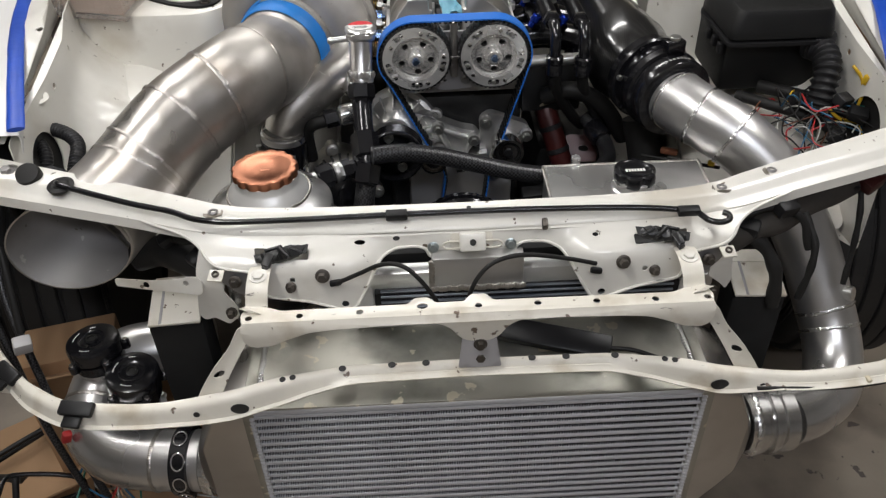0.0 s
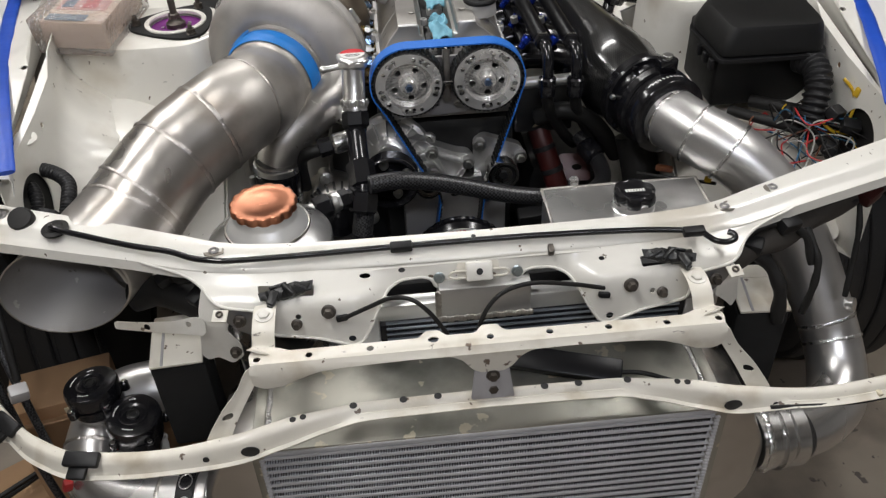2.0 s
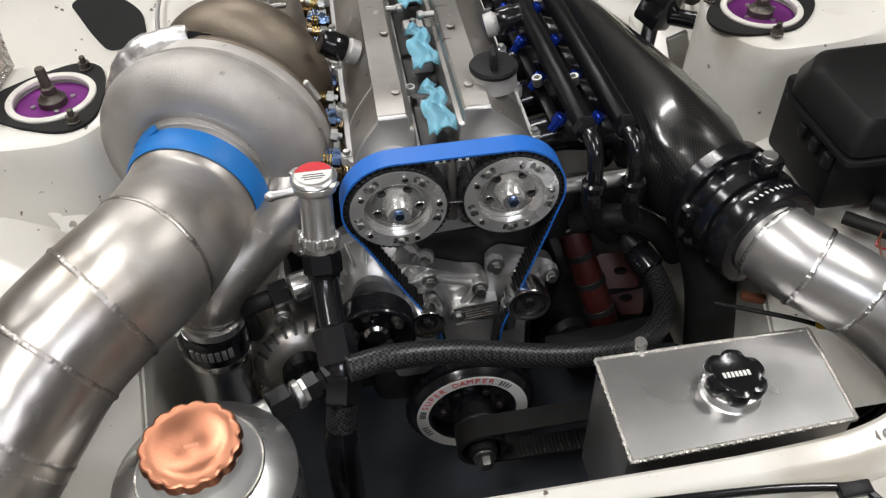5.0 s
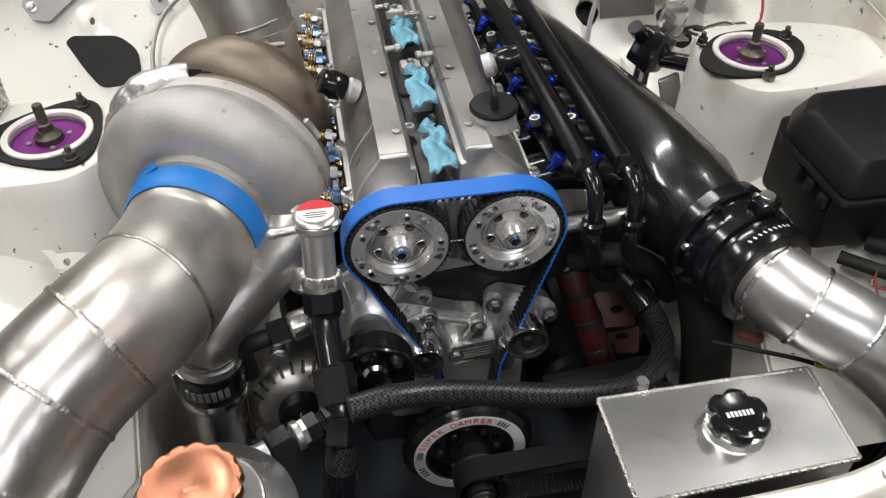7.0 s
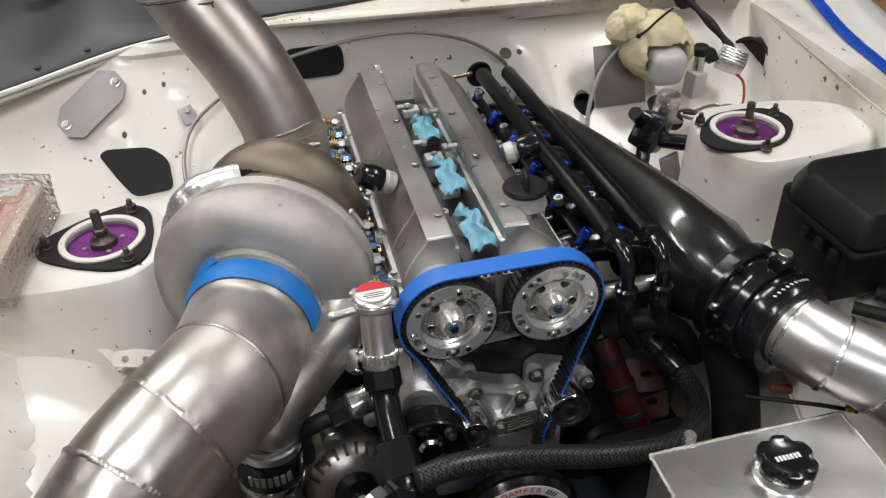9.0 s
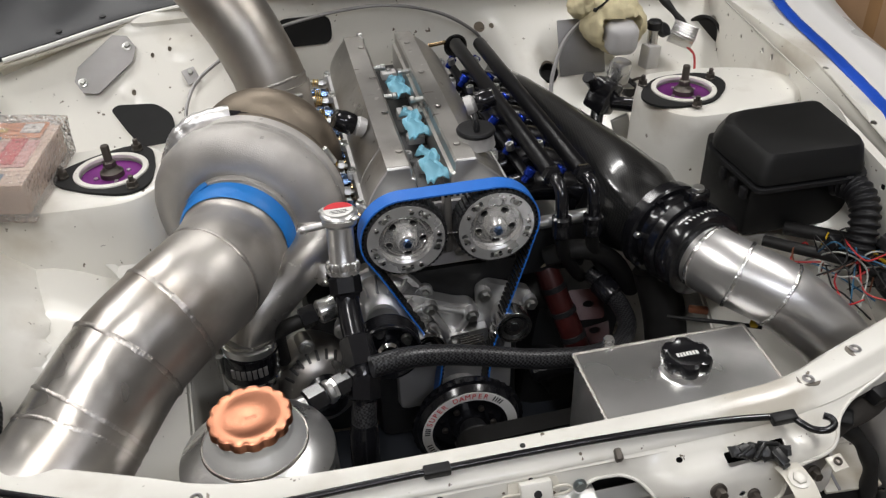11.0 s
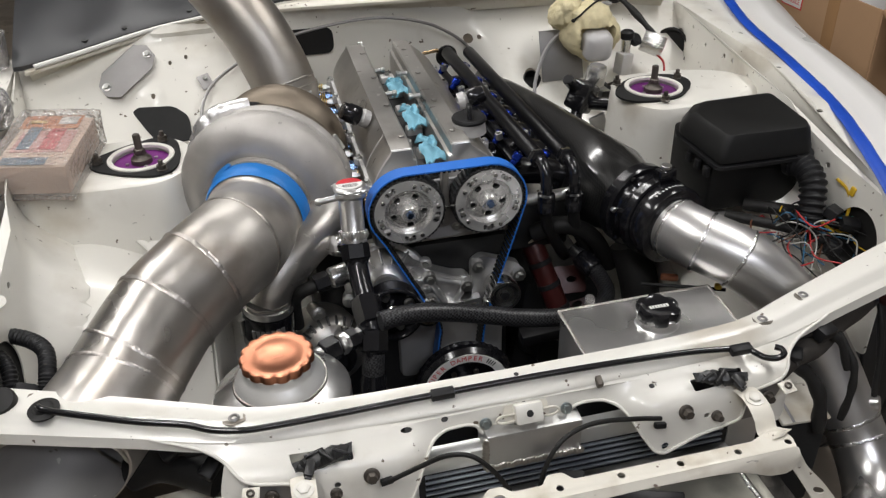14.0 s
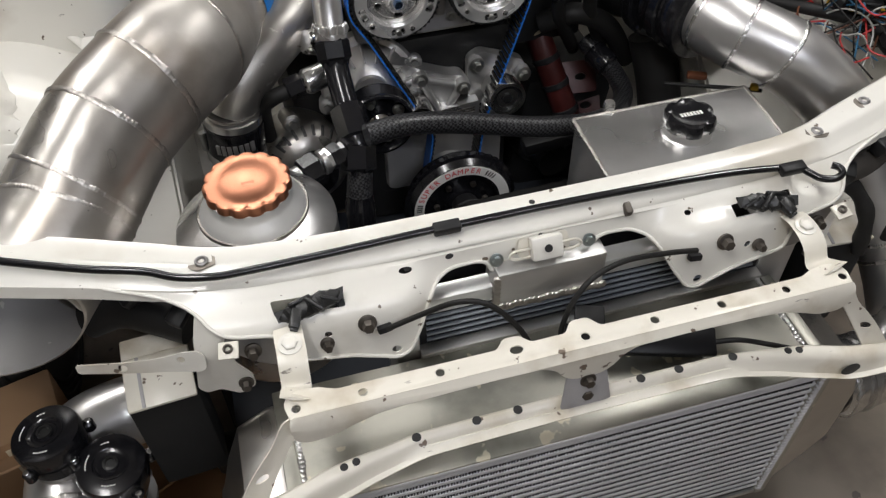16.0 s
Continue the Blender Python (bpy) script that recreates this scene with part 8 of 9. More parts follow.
def wiring():
    rnd = random.Random(4)
    t = thing("wiring_loom", (0.60, 1.15, 0.72), "unfinished wiring loom with loose coloured wires", "wiring")
    mats = [W_RED, RUBBER, W_YEL, W_GRN, W_BLU, W_WHT, W_BRN, W_BLU, RUBBER, RUBBER, W_WHT]
    names = ["red_wire", "black_wire", "yellow_wire", "green_wire", "blue_wire", "white_wire", "brown_wire", "blue_wire", "black_wire", "black_wire", "white_wire"]
    for k in range(46):
        j = k % len(mats)
        a = Vector((rnd.uniform(0.565, 0.655), rnd.uniform(1.13, 1.20), rnd.uniform(0.73, 0.765)))
        b = a + Vector((rnd.uniform(-0.05, 0.09), rnd.uniform(-0.07, 0.0), rnd.uniform(-0.02, 0.03)))
        c = b + Vector((rnd.uniform(-0.04, 0.04), rnd.uniform(-0.05, 0.02), rnd.uniform(-0.05, 0.01)))
        m = (a + b) / 2 + Vector((rnd.uniform(-0.02, 0.02), rnd.uniform(-0.02, 0.02), rnd.uniform(0.0, 0.03)))
        part(names[j], sweep(smooth([a, m, b, c], 6), 0.0013, 6), mats[j], t)
    part("yellow_wire", sweep(smooth([(0.672, 1.165, 0.835), (0.682, 1.145, 0.82), (0.684, 1.135, 0.79), (0.667, 1.128, 0.757), (0.640, 1.132, 0.772), (0.632, 1.15, 0.79)], 8), 0.0027, 8), W_YEL, t)
    for k in range(5):
        a = 72 * k
        part("red_wire", sweep(smooth([(0.650, 1.140, 0.752), (0.650 + 0.025 * math.cos(radians(a)), 1.135 + 0.012 * math.sin(radians(a)), 0.755 + 0.012 * math.sin(radians(a))), (0.645 + 0.045 * math.cos(radians(a)), 1.13, 0.75 + 0.024 * math.sin(radians(a)))], 5), 0.0018, 6), W_RED, t)
    # black sleeved branches
    for pts, r in (([(0.56, 1.24, 0.765), (0.60, 1.20, 0.77), (0.65, 1.16, 0.77), (0.69, 1.11, 0.765)], 0.011), ([(0.52, 1.23, 0.755), (0.56, 1.19, 0.757), (0.61, 1.16, 0.75), (0.66, 1.11, 0.74)], 0.009), ([(0.66, 1.19, 0.75), (0.655, 1.14, 0.735), (0.66, 1.09, 0.72), (0.685, 1.06, 0.70)], 0.014)):
        part("sleeve", sweep(smooth(pts, 8), r, 14), RUBBER, t)
    for x, y, z, a in ((0.655, 1.135, 0.79, 30), (0.675, 1.115, 0.775, -20), (0.64, 1.10, 0.745, 60), (0.605, 1.175, 0.77, 10)):
        part("connector", box((0.03, 0.022, 0.018), pose(x, y, z, 20, 10, a), 0.003), BLACK, t)
    part("yellow_plug", box((0.012, 0.010, 0.016), pose(0.684, 1.135, 0.825, 10, 0, 20), 0.002), W_YEL, t)
    # wing hole grommet
    for s in (1, -1):
        g = thing("wing_grommet", (sx(0.658, s), 1.110, 0.755), "big black hole with rubber edge in the inner wing", "grommet")
        part("rubber_edge", lathe([(0.044, 0.0), (0.052, 0.0), (0.053, 0.003), (0.048, 0.005), (0.044, 0.003)], axis_at((sx(0.657, s), 1.105, 0.755), (-s, -0.06, 0.08)) @ Matrix.Diagonal((1, 1.12, 1, 1)), 36), RUBBER, g)
        part("dark_pocket", box((0.01, 0.12, 0.14), pose(sx(0.70, s), 1.105, 0.745), 0.002), FELT, g)
    # loom through the left opening
    h = thing("headlamp_loom", (-0.60, 1.12, 0.70), "black corrugated loom bent through the wing hole", "wiring")
    corrugated([(-0.68, 1.165, 0.775), (-0.645, 1.160, 0.788), (-0.600, 1.145, 0.790), (-0.566, 1.115, 0.785), (-0.558, 1.075, 0.775), (-0.562, 1.05, 0.757)], 0.0105, h)
    corrugated([(-0.66, 1.15, 0.772), (-0.630, 1.125, 0.782), (-0.608, 1.09, 0.777), (-0.605, 1.06, 0.755)], 0.0095, h)
    part("loom_knot", box((0.03, 0.03, 0.03), pose(-0.585, 1.045, 0.765, 20, 30, 10), 0.006), BLACK, h)
    part("rubber_plug", lathe([(0.004, -0.012), (0.010, -0.008), (0.017, 0), (0.018, 0.01), (0.016, 0.016), (0.006, 0.017)], pose(-0.586, 0.988, 0.805, 30), 20), RUBBER, h, "black rubber bump stop")
    # loose dark loom by the right headlamp
    r = thing("headlamp_loom", (0.56, 0.93, 0.74), "dusty black loom with plugs hanging in the lamp opening", "wiring")
    for pts, rad in (([(0.40, 0.90, 0.70), (0.44, 0.905, 0.715), (0.50, 0.925, 0.725), (0.57, 0.96, 0.735), (0.64, 0.985, 0.745), (0.70, 1.01, 0.77)], 0.022), ([(0.41, 0.90, 0.715), (0.455, 0.895, 0.70), (0.48, 0.875, 0.66), (0.485, 0.865, 0.60)], 0.011), ([(0.42, 0.905, 0.735), (0.47, 0.91, 0.75), (0.51, 0.90, 0.735), (0.525, 0.885, 0.69)], 0.006), ([(0.52, 0.915, 0.735), (0.532, 0.885, 0.70), (0.53, 0.872, 0.66), (0.522, 0.868, 0.61)], 0.006), ([(0.625, 0.975, 0.75), (0.622, 0.945, 0.71), (0.618, 0.925, 0.66), (0.61, 0.905, 0.60)], 0.005)):
        part("sleeve", sweep(smooth(pts, 8), lambda q: rad * (0.92 + 0.10 * math.sin(q * 23)), 14), DUSTY if rad > 0.02 else RUBBER, r)
    part("red_plug", box((0.036, 0.028, 0.022), pose(0.635, 0.965, 0.748, 10, -12, 30), 0.005), RED, r, "faded red plug")
    for x, y, z, a in ((0.485, 0.905, 0.752, 20), (0.435, 0.90, 0.725, -30), (0.655, 0.985, 0.765, 40), (0.60, 0.965, 0.74, 10)):
        part("connector", box((0.032, 0.024, 0.02), pose(x, y, z, 15, 5, a), 0.004), BLACK, r)
    q = thing("headlamp_loom", (-0.44, 0.95, 0.66), "dusty black plug loom behind the intake mouth", "wiring")
    for pts, rad in (([(-0.47, 0.98, 0.66), (-0.43, 0.975, 0.672), (-0.39, 0.95, 0.676), (-0.355, 0.93, 0.67)], 0.024), ([(-0.42, 0.97, 0.70), (-0.40, 0.955, 0.712), (-0.37, 0.94, 0.72), (-0.345, 0.93, 0.735)], 0.009)):
        part("sleeve", sweep(smooth(pts, 8), rad, 14), RUBBER, q)
    for x, y, z, a in ((-0.405, 0.955, 0.712, 20), (-0.375, 0.94, 0.724, -20), (-0.36, 0.925, 0.70, 50)):
        part("connector", box((0.034, 0.02, 0.018), pose(x, y, z, 15, -20, a), 0.004), BLACK, q)


wiring()


# ---- on the strut towers and in the rear corners ----
def strut_tops():
    for c in ((-0.449, 1.520, 0.8625), (0.523, 1.543, 0.8685)):
        s = -1 if c[0] < 0 else 1
        t = thing("strut_top_mount", c, "purple anodised adjustable strut top with black gasket", "strut mount", "strut tops")
        a0 = 62 if s < 0 else 30
        o = []
        for k in range(72):
            a = 2 * math.pi * k / 72
            r = 0.066 + 0.020 * (0.5 + 0.5 * math.cos(3 * (a - radians(a0)))) ** 1.5 if s < 0 else 0.063 + 0.026 * (0.5 + 0.5 * math.cos(2 * (a - radians(24)))) ** 2.2
            o.append((c[0] + r * math.cos(a), c[1] + r * math.sin(a)))
        part("gasket", sheet(o, lambda x, y: (x, y, c[2] + 0.004), 0.004, [circle2(c[0], c[1], 0.0545, 48)], 0.03), FELT, t, "black gasket sheet")
        part("rim", ring(0.0475, 0.0565, 0.007, pose(*c), 56), WHITE, t, "white painted rim")
        part("plate", lathe([(0.004, -0.009), (0.047, -0.009), (0.0475, -0.004), (0.020, -0.004), (0.004, -0.004)], pose(*c), 56), PURPLE, t, "purple plate")
        part("bearing", lathe([(0.019, -0.010), (0.0175, 0.004), (0.013, 0.007), (0.011, 0.012), (0.006, 0.012)], pose(*c), 32), RUSTY, t)
        part("nut", lathe([(0.010, 0.010), (0.010, 0.020), (0.008, 0.022)], pose(*c), 6), RUSTY, t)
        part("rod", lathe([(0.0065, 0.02), (0.0065, 0.046), (0.0055, 0.048), (0.003, 0.048)], pose(*c), 16), RUSTY, t, "browned threaded rod")
        for a in (a0, a0 + 120, a0 + 240) if s < 0 else (24, 150, 262):
            m = pose(c[0] + 0.0715 * math.cos(radians(a)), c[1] + 0.0715 * math.sin(radians(a)), c[2] + 0.004)
            bm = lathe([(0.0095, 0), (0.0095, 0.002), (0.008, 0.003), (0.008, 0.010)], m, 6)
            lathe([(0.004, 0.01), (0.004, 0.018), (0.003, 0.019)], m, 12, bm)
            part("stud_nut", bm, RUSTY, t)
        for a in (20, 110, 200, 290):
            part("plate_screw", cyl(0.0035, 0.003, pose(c[0] + 0.025 * math.cos(radians(a)), c[1] + 0.025 * math.sin(radians(a)), c[2] - 0.004), 10), ZINC, t)
    # torn tab on the tower face
    t = thing("bracket_tab", (-0.42, 1.40, 0.762), "bent white bracket tab with a hole on the tower", "bracket")
    part("tab", sheet(round2([(-0.028, -0.008), (0.028, -0.012), (0.028, 0.010), (0.0, 0.014), (-0.028, 0.012)], 0.005), plane_at(axis_at((-0.425, 1.386, 0.760), (-0.1, -0.6, 0.8))), 0.002, [circle2(-0.012, 0.001, 0.005, 10), circle2(0.014, -0.001, 0.004, 10)], 0.02), WHITE, t)


strut_tops()


def rear_corner():
    t = thing("brake_master_cylinder", (0.52, 1.80, 0.80), "brake master cylinder with cloudy reservoir tied up in a yellow cloth", "brake cylinder")
    part("mount_plate", box((0.10, 0.004, 0.115), pose(0.456, 1.872, 0.838, -20, 0, 0), 0.001), GREYSTEEL, t, "grey mounting plate")
    part("reservoir", box((0.064, 0.06, 0.066), pose(0.510, 1.798, 0.879, 8, 0, -4), 0.020, seg=5), RESERVOIR, t, "cloudy fluid reservoir")

    def bundle(c, rx, ry, rz, seed, lean):
        bm = bmesh.new()
        bmesh.ops.create_icosphere(bm, subdivisions=5, radius=1)
        for v in bm.verts:
            q = v.co.copy()
            fold = 0.13 * noise.noise(q * 1.7 + Vector((seed, 0, 0))) + 0.10 * abs(noise.noise(q * 3.2 + Vector((0, seed, 0)))) - 0.07 * max(0, math.sin(7 * q.x + 4 * q.z + 2.5 * math.sin(3 * q.y))) ** 2 + 0.030 * noise.noise(q * 11) + 0.014 * noise.noise(q * 30)
            k = 1 + fold
            v.co = Vector((c[0] + rx * q.x * k + lean * q.z, c[1] + ry * q.y * k, c[2] + rz * q.z * k))
        return bm
    bm = bundle((0.510, 1.842, 0.898), 0.064, 0.060, 0.066, 2.3, -0.006)
    # the cloth is drawn back from the reservoir's front
    for v in bm.verts:
        dx, dz = v.co.x - 0.512, v.co.z - 0.876
        if v.co.y < 1.80 and abs(dx) < 0.040 and abs(dz) < 0.042:
            v.co.y += 0.030
    part("cloth", bm, RAG, t, "yellow cloth tied over the reservoir", 70)
    part("cloth_tail", bundle((0.456, 1.862, 0.938), 0.036, 0.036, 0.036, 7.1, 0.010), RAG, t, "", 70)
    part("tie", sweep(smooth([(0.458, 1.822, 0.930), (0.470, 1.810, 0.944), (0.488, 1.812, 0.958), (0.512, 1.822, 0.968), (0.535, 1.845, 0.965)], 6), 0.0022, 8), RUBBER, t, "black cable tie")
    part("tie_knot", box((0.009, 0.008, 0.008), pose(0.460, 1.818, 0.932, 0, 20, 30), 0.002), RUBBER, t)
    part("cylinder", lathe([(0.016, 0), (0.018, 0.004), (0.018, 0.08), (0.014, 0.09)], axis_at((0.528, 1.86, 0.775), (0.05, -1, -0.05)), 24), CAST_DARK, t)
    v = thing("hydraulic_valve", (0.585, 1.80, 0.78), "machined hydraulic fitting with black cap and pipes", "valve")
    part("valve_body", box((0.032, 0.03, 0.05), pose(0.596, 1.835, 0.815, 0, 6, 15), 0.004), CAST, v)
    part("valve_stem", cyl(0.011, 0.04, pose(0.600, 1.838, 0.838), 18), ALU, v)
    part("valve_cap", lathe([(0.013, 0), (0.016, 0.003), (0.016, 0.016), (0.012, 0.02)], pose(0.602, 1.840, 0.870), 12), BLACK, v)
    part("valve_plug", lathe([(0.010, 0), (0.015, 0.003), (0.015, 0.014), (0.010, 0.018)], axis_at((0.622, 1.85, 0.86), (0.3, -0.6, 0.5)), 14), BLACK, v)
    for k in range(7):
        part("brake_pipe", sweep(smooth([(0.53 + 0.016 * k, 1.80, 0.775), (0.55 + 0.018 * k + 0.01 * math.sin(k * 5), 1.755 + 0.016 * math.sin(k * 3), 0.79 + 0.012 * math.cos(k * 2.3)), (0.585 + 0.01 * k, 1.715 + 0.02 * math.sin(k * 4), 0.775 + 0.014 * math.sin(k * 1.7)), (0.56 + 0.02 * math.sin(k * 2), 1.66, 0.75)], 6), 0.003, 8), ZINC if k % 2 else RUSTY, v)
    w = thing("fuel_pressure_valve", (0.46, 1.68, 0.76), "small alloy canister on a black valve bracket", "valve")
    part("canister", lathe([(0.020, 0), (0.022, 0.003), (0.022, 0.034), (0.018, 0.042), (0.006, 0.044)], axis_at((0.478, 1.727, 0.818), (0.15, -0.1, 1)), 28), ALU, w)
    part("bracket", box((0.075, 0.04, 0.004), pose(0.472, 1.722, 0.815, 10, 15, 20), 0.001), ZINC, w)
    bm = box((0.046, 0.05, 0.065), pose(0.436, 1.690, 0.808, 10, 20, 30), 0.008)
    cyl(0.014, 0.06, axis_at((0.448, 1.685, 0.793), (0.6, -0.6, 0.1)), 16, bm=bm)
    cyl(0.012, 0.05, axis_at((0.428, 1.70, 0.818), (-0.5, -0.3, 0.6)), 16, bm=bm)
    cyl(0.013, 0.05, axis_at((0.428, 1.69, 0.788), (-0.3, -0.5, -0.8)), 16, bm=bm)
    part("valve_block", bm, GLOSS, w, "black valve block")
    part("stay", box((0.035, 0.008, 0.16), pose(0.485, 1.67, 0.70, 10, -20, 0), 0.002), ALU_DULL, w)
    x = thing("relay_connector", (0.665, 1.81, 0.82), "bright metal heat-sink box on a black loom", "connector")
    m = pose(0.665, 1.835, 0.852, 30, 18, -30)
    part("box_body", box((0.052, 0.035, 0.03), m, 0.002), ALU, x)
    for k in range(5):
        part("cooling_fin", box((0.052, 0.003, 0.006), m @ pose(0, -0.014 + 0.007 * k, 0.0175), 0.0005), ALU, x)
    part("loom", sweep(smooth([(0.672, 1.845, 0.868), (0.658, 1.865, 0.89), (0.635, 1.90, 0.92), (0.615, 1.945, 0.945)], 8), lambda q: 0.0075 + 0.0015 * math.sin(q * 14), 14), RUBBER, x)
    part("plug", lathe([(0.012, 0), (0.022, 0.004), (0.024, 0.012), (0.012, 0.016)], axis_at((0.613, 1.955, 0.947), (0.1, -1, 0)), 20), RUBBER, x)
    part("red_lead", sweep(smooth([(0.672, 1.82, 0.832), (0.685, 1.81, 0.815), (0.678, 1.79, 0.785), (0.655, 1.78, 0.78)], 6), 0.0026, 8), W_RED, x)
    y = thing("speedo_cable", (0.38, 1.9, 0.8), "grey thin cable looping down the firewall", "cable")
    part("cable", sweep(smooth([(0.60, 1.94, 0.925), (0.56, 1.92, 0.93), (0.47, 1.885, 0.895), (0.415, 1.86, 0.86), (0.385, 1.84, 0.80), (0.375, 1.82, 0.75)], 8), 0.0042, 8), PRIMER, y)
    for q, nx in (((sx(0.722, 1), 1.915, 0.806), -1), ((sx(0.744, -1), 1.88, 0.79), 1)):
        g = thing("wing_grommet", q, "black rubber grommet in the rear inner wing", "grommet")
        part("cup", lathe([(0.012, -0.02), (0.040, -0.014), (0.046, 0.004), (0.042, 0.008), (0.036, -0.004)], axis_at(q, (nx, -0.9 if nx < 0 else 0, 0.25)) @ Matrix.Diagonal((1, 1.15, 1, 1)), 32), RUBBER, g)


rear_corner()


def wing_tabs():
    t = thing("wing_tab", (-0.636, 1.16, 0.83), "bent white steel tab with a hole on the inner wing", "bracket")
    m = pose(-0.620, 1.155, 0.846, 12, 8, -8)
    part("tab", sheet(round2([(-0.016, -0.013), (0.010, -0.015), (0.018, 0.0), (0.010, 0.014), (-0.016, 0.012)], 0.006), plane_at(m), 0.0022, [circle2(0.003, 0.0, 0.0055, 16)], 0.02), WHITE, t)
    part("tab_leg", box((0.0025, 0.024, 0.036), m @ pose(-0.0165, -0.001, -0.018), 0.001), WHITE, t)
    w = thing("wing_washer_bolt", (-0.622, 0.999, 0.808), "large plated washer and bolt on the tie bar end", "bolt")
    mw = pose(-0.622, 0.996, 0.8105, 6)
    part("washer", lathe([(0.006, 0), (0.0175, 0), (0.018, 0.0008), (0.017, 0.0018), (0.006, 0.0018)], mw, 32), ZINC, w)
    part("bolt", hexbolt(mw @ pose(0, 0, 0.0016), 0.0078, 0.007), GREYSTEEL, w)


wing_tabs()


def parcels():
    t = thing("bubble_wrapped_parcel", (-0.595, 1.575, 0.86), "bubble wrapped cardboard box with a bright printed label", "parcel")
    m = pose(-0.592, 1.520, 0.893, 2, 3, -8)
    part("carton", box((0.112, 0.185, 0.050), m, 0.004), mat("pale_carton", (0.78, 0.58, 0.45), 0.7, 0, 0.1), t)
    for dx, dy, w, h, mt, up in ((-0.008, 0.068, 0.096, 0.05, W_ORG, 0), (0.0, -0.005, 0.088, 0.08, PARCEL_PINK, 0), (-0.026, 0.004, 0.020, 0.082, W_BLU, 1), (0.012, 0.0, 0.026, 0.078, PAPER_RED, 1), (-0.012, -0.076, 0.07, 0.025, W_BLU, 0), (0.02, 0.072, 0.03, 0.03, PAPER, 1), (-0.03, 0.066, 0.03, 0.012, W_YEL, 1)):
        part("print_patch", box((w, h, 0.001), m @ pose(dx, dy, 0.027 + 0.0015 * up), 0.0003), mt, t)
    bm = bmesh.new()
    b2 = bmesh.new()
    bmesh.ops.create_cube(b2, size=1)
    bmesh.ops.subdivide_edges(b2, edges=b2.edges[:], cuts=56, use_grid_fill=True)
    for v in b2.verts:
        q = Vector((v.co.x * 0.128, v.co.y * 0.205, v.co.z * 0.062))
        bubble = 0.0015 * abs(math.sin(q.x * 300) * math.sin(q.y * 300)) + 0.0015 * abs(math.sin(q.z * 300) * math.sin(q.y * 300))
        v.co = q * (1 + 0.07 * noise.noise(q * 14)) + v.co.normalized() * bubble
    merge(bm, b2, m @ pose(0, 0, 0.002))
    part("bubble_wrap", bm, WRAPFILM, t, "clear bubble wrap", 60)
    u = thing("plastic_bag_parcel", (-0.70, 1.60, 0.90), "small clear plastic bag with dark parts", "parcel")
    b2 = bmesh.new()
    bmesh.ops.create_icosphere(b2, subdivisions=4, radius=1)
    for v in b2.verts:
        n = 1 + 0.22 * noise.noise(v.co * 3.1) + 0.08 * noise.noise(v.co * 9)
        v.co = Vector((v.co.x * 0.055 * n, v.co.y * 0.075 * n, v.co.z * 0.045 * n))
    part("bag", merge(None, b2, pose(-0.715, 1.635, 0.942)), WRAPFILM, u, "", 60)
    part("contents", box((0.05, 0.08, 0.03), pose(-0.715, 1.635, 0.925, 10, 10, 20), 0.008), PRIMER, u)
    # things laid on the scuttle
    s = thing("spray_bottle", (-0.55, 2.30, 1.07), "white tube with a red band lying on the scuttle", "bottle")
    part("tube", lathe([(0.010, 0), (0.016, 0.004), (0.016, 0.10), (0.008, 0.115), (0.006, 0.14)], axis_at((-0.62, 2.235, 1.052), (1, 0.05, -0.04)), 24), PAPER, s)
    part("band", ring(0.0155, 0.0168, 0.035, axis_at((-0.57, 2.2375, 1.050), (1, 0.05, -0.04)), 24), PAPER_RED, s)
    # tower lamp part at the corner
    g = thing("wing_mirror_jar", (-0.76, 2.02, 0.93), "clear crumpled plastic cup on the wing corner", "cup")
    part("cup", lathe([(0.026, 0), (0.030, 0.004), (0.036, 0.07), (0.038, 0.072), (0.034, 0.07), (0.027, 0.006)], pose(-0.765, 1.98, 0.905), 24), WRAPFILM, g)


parcels()


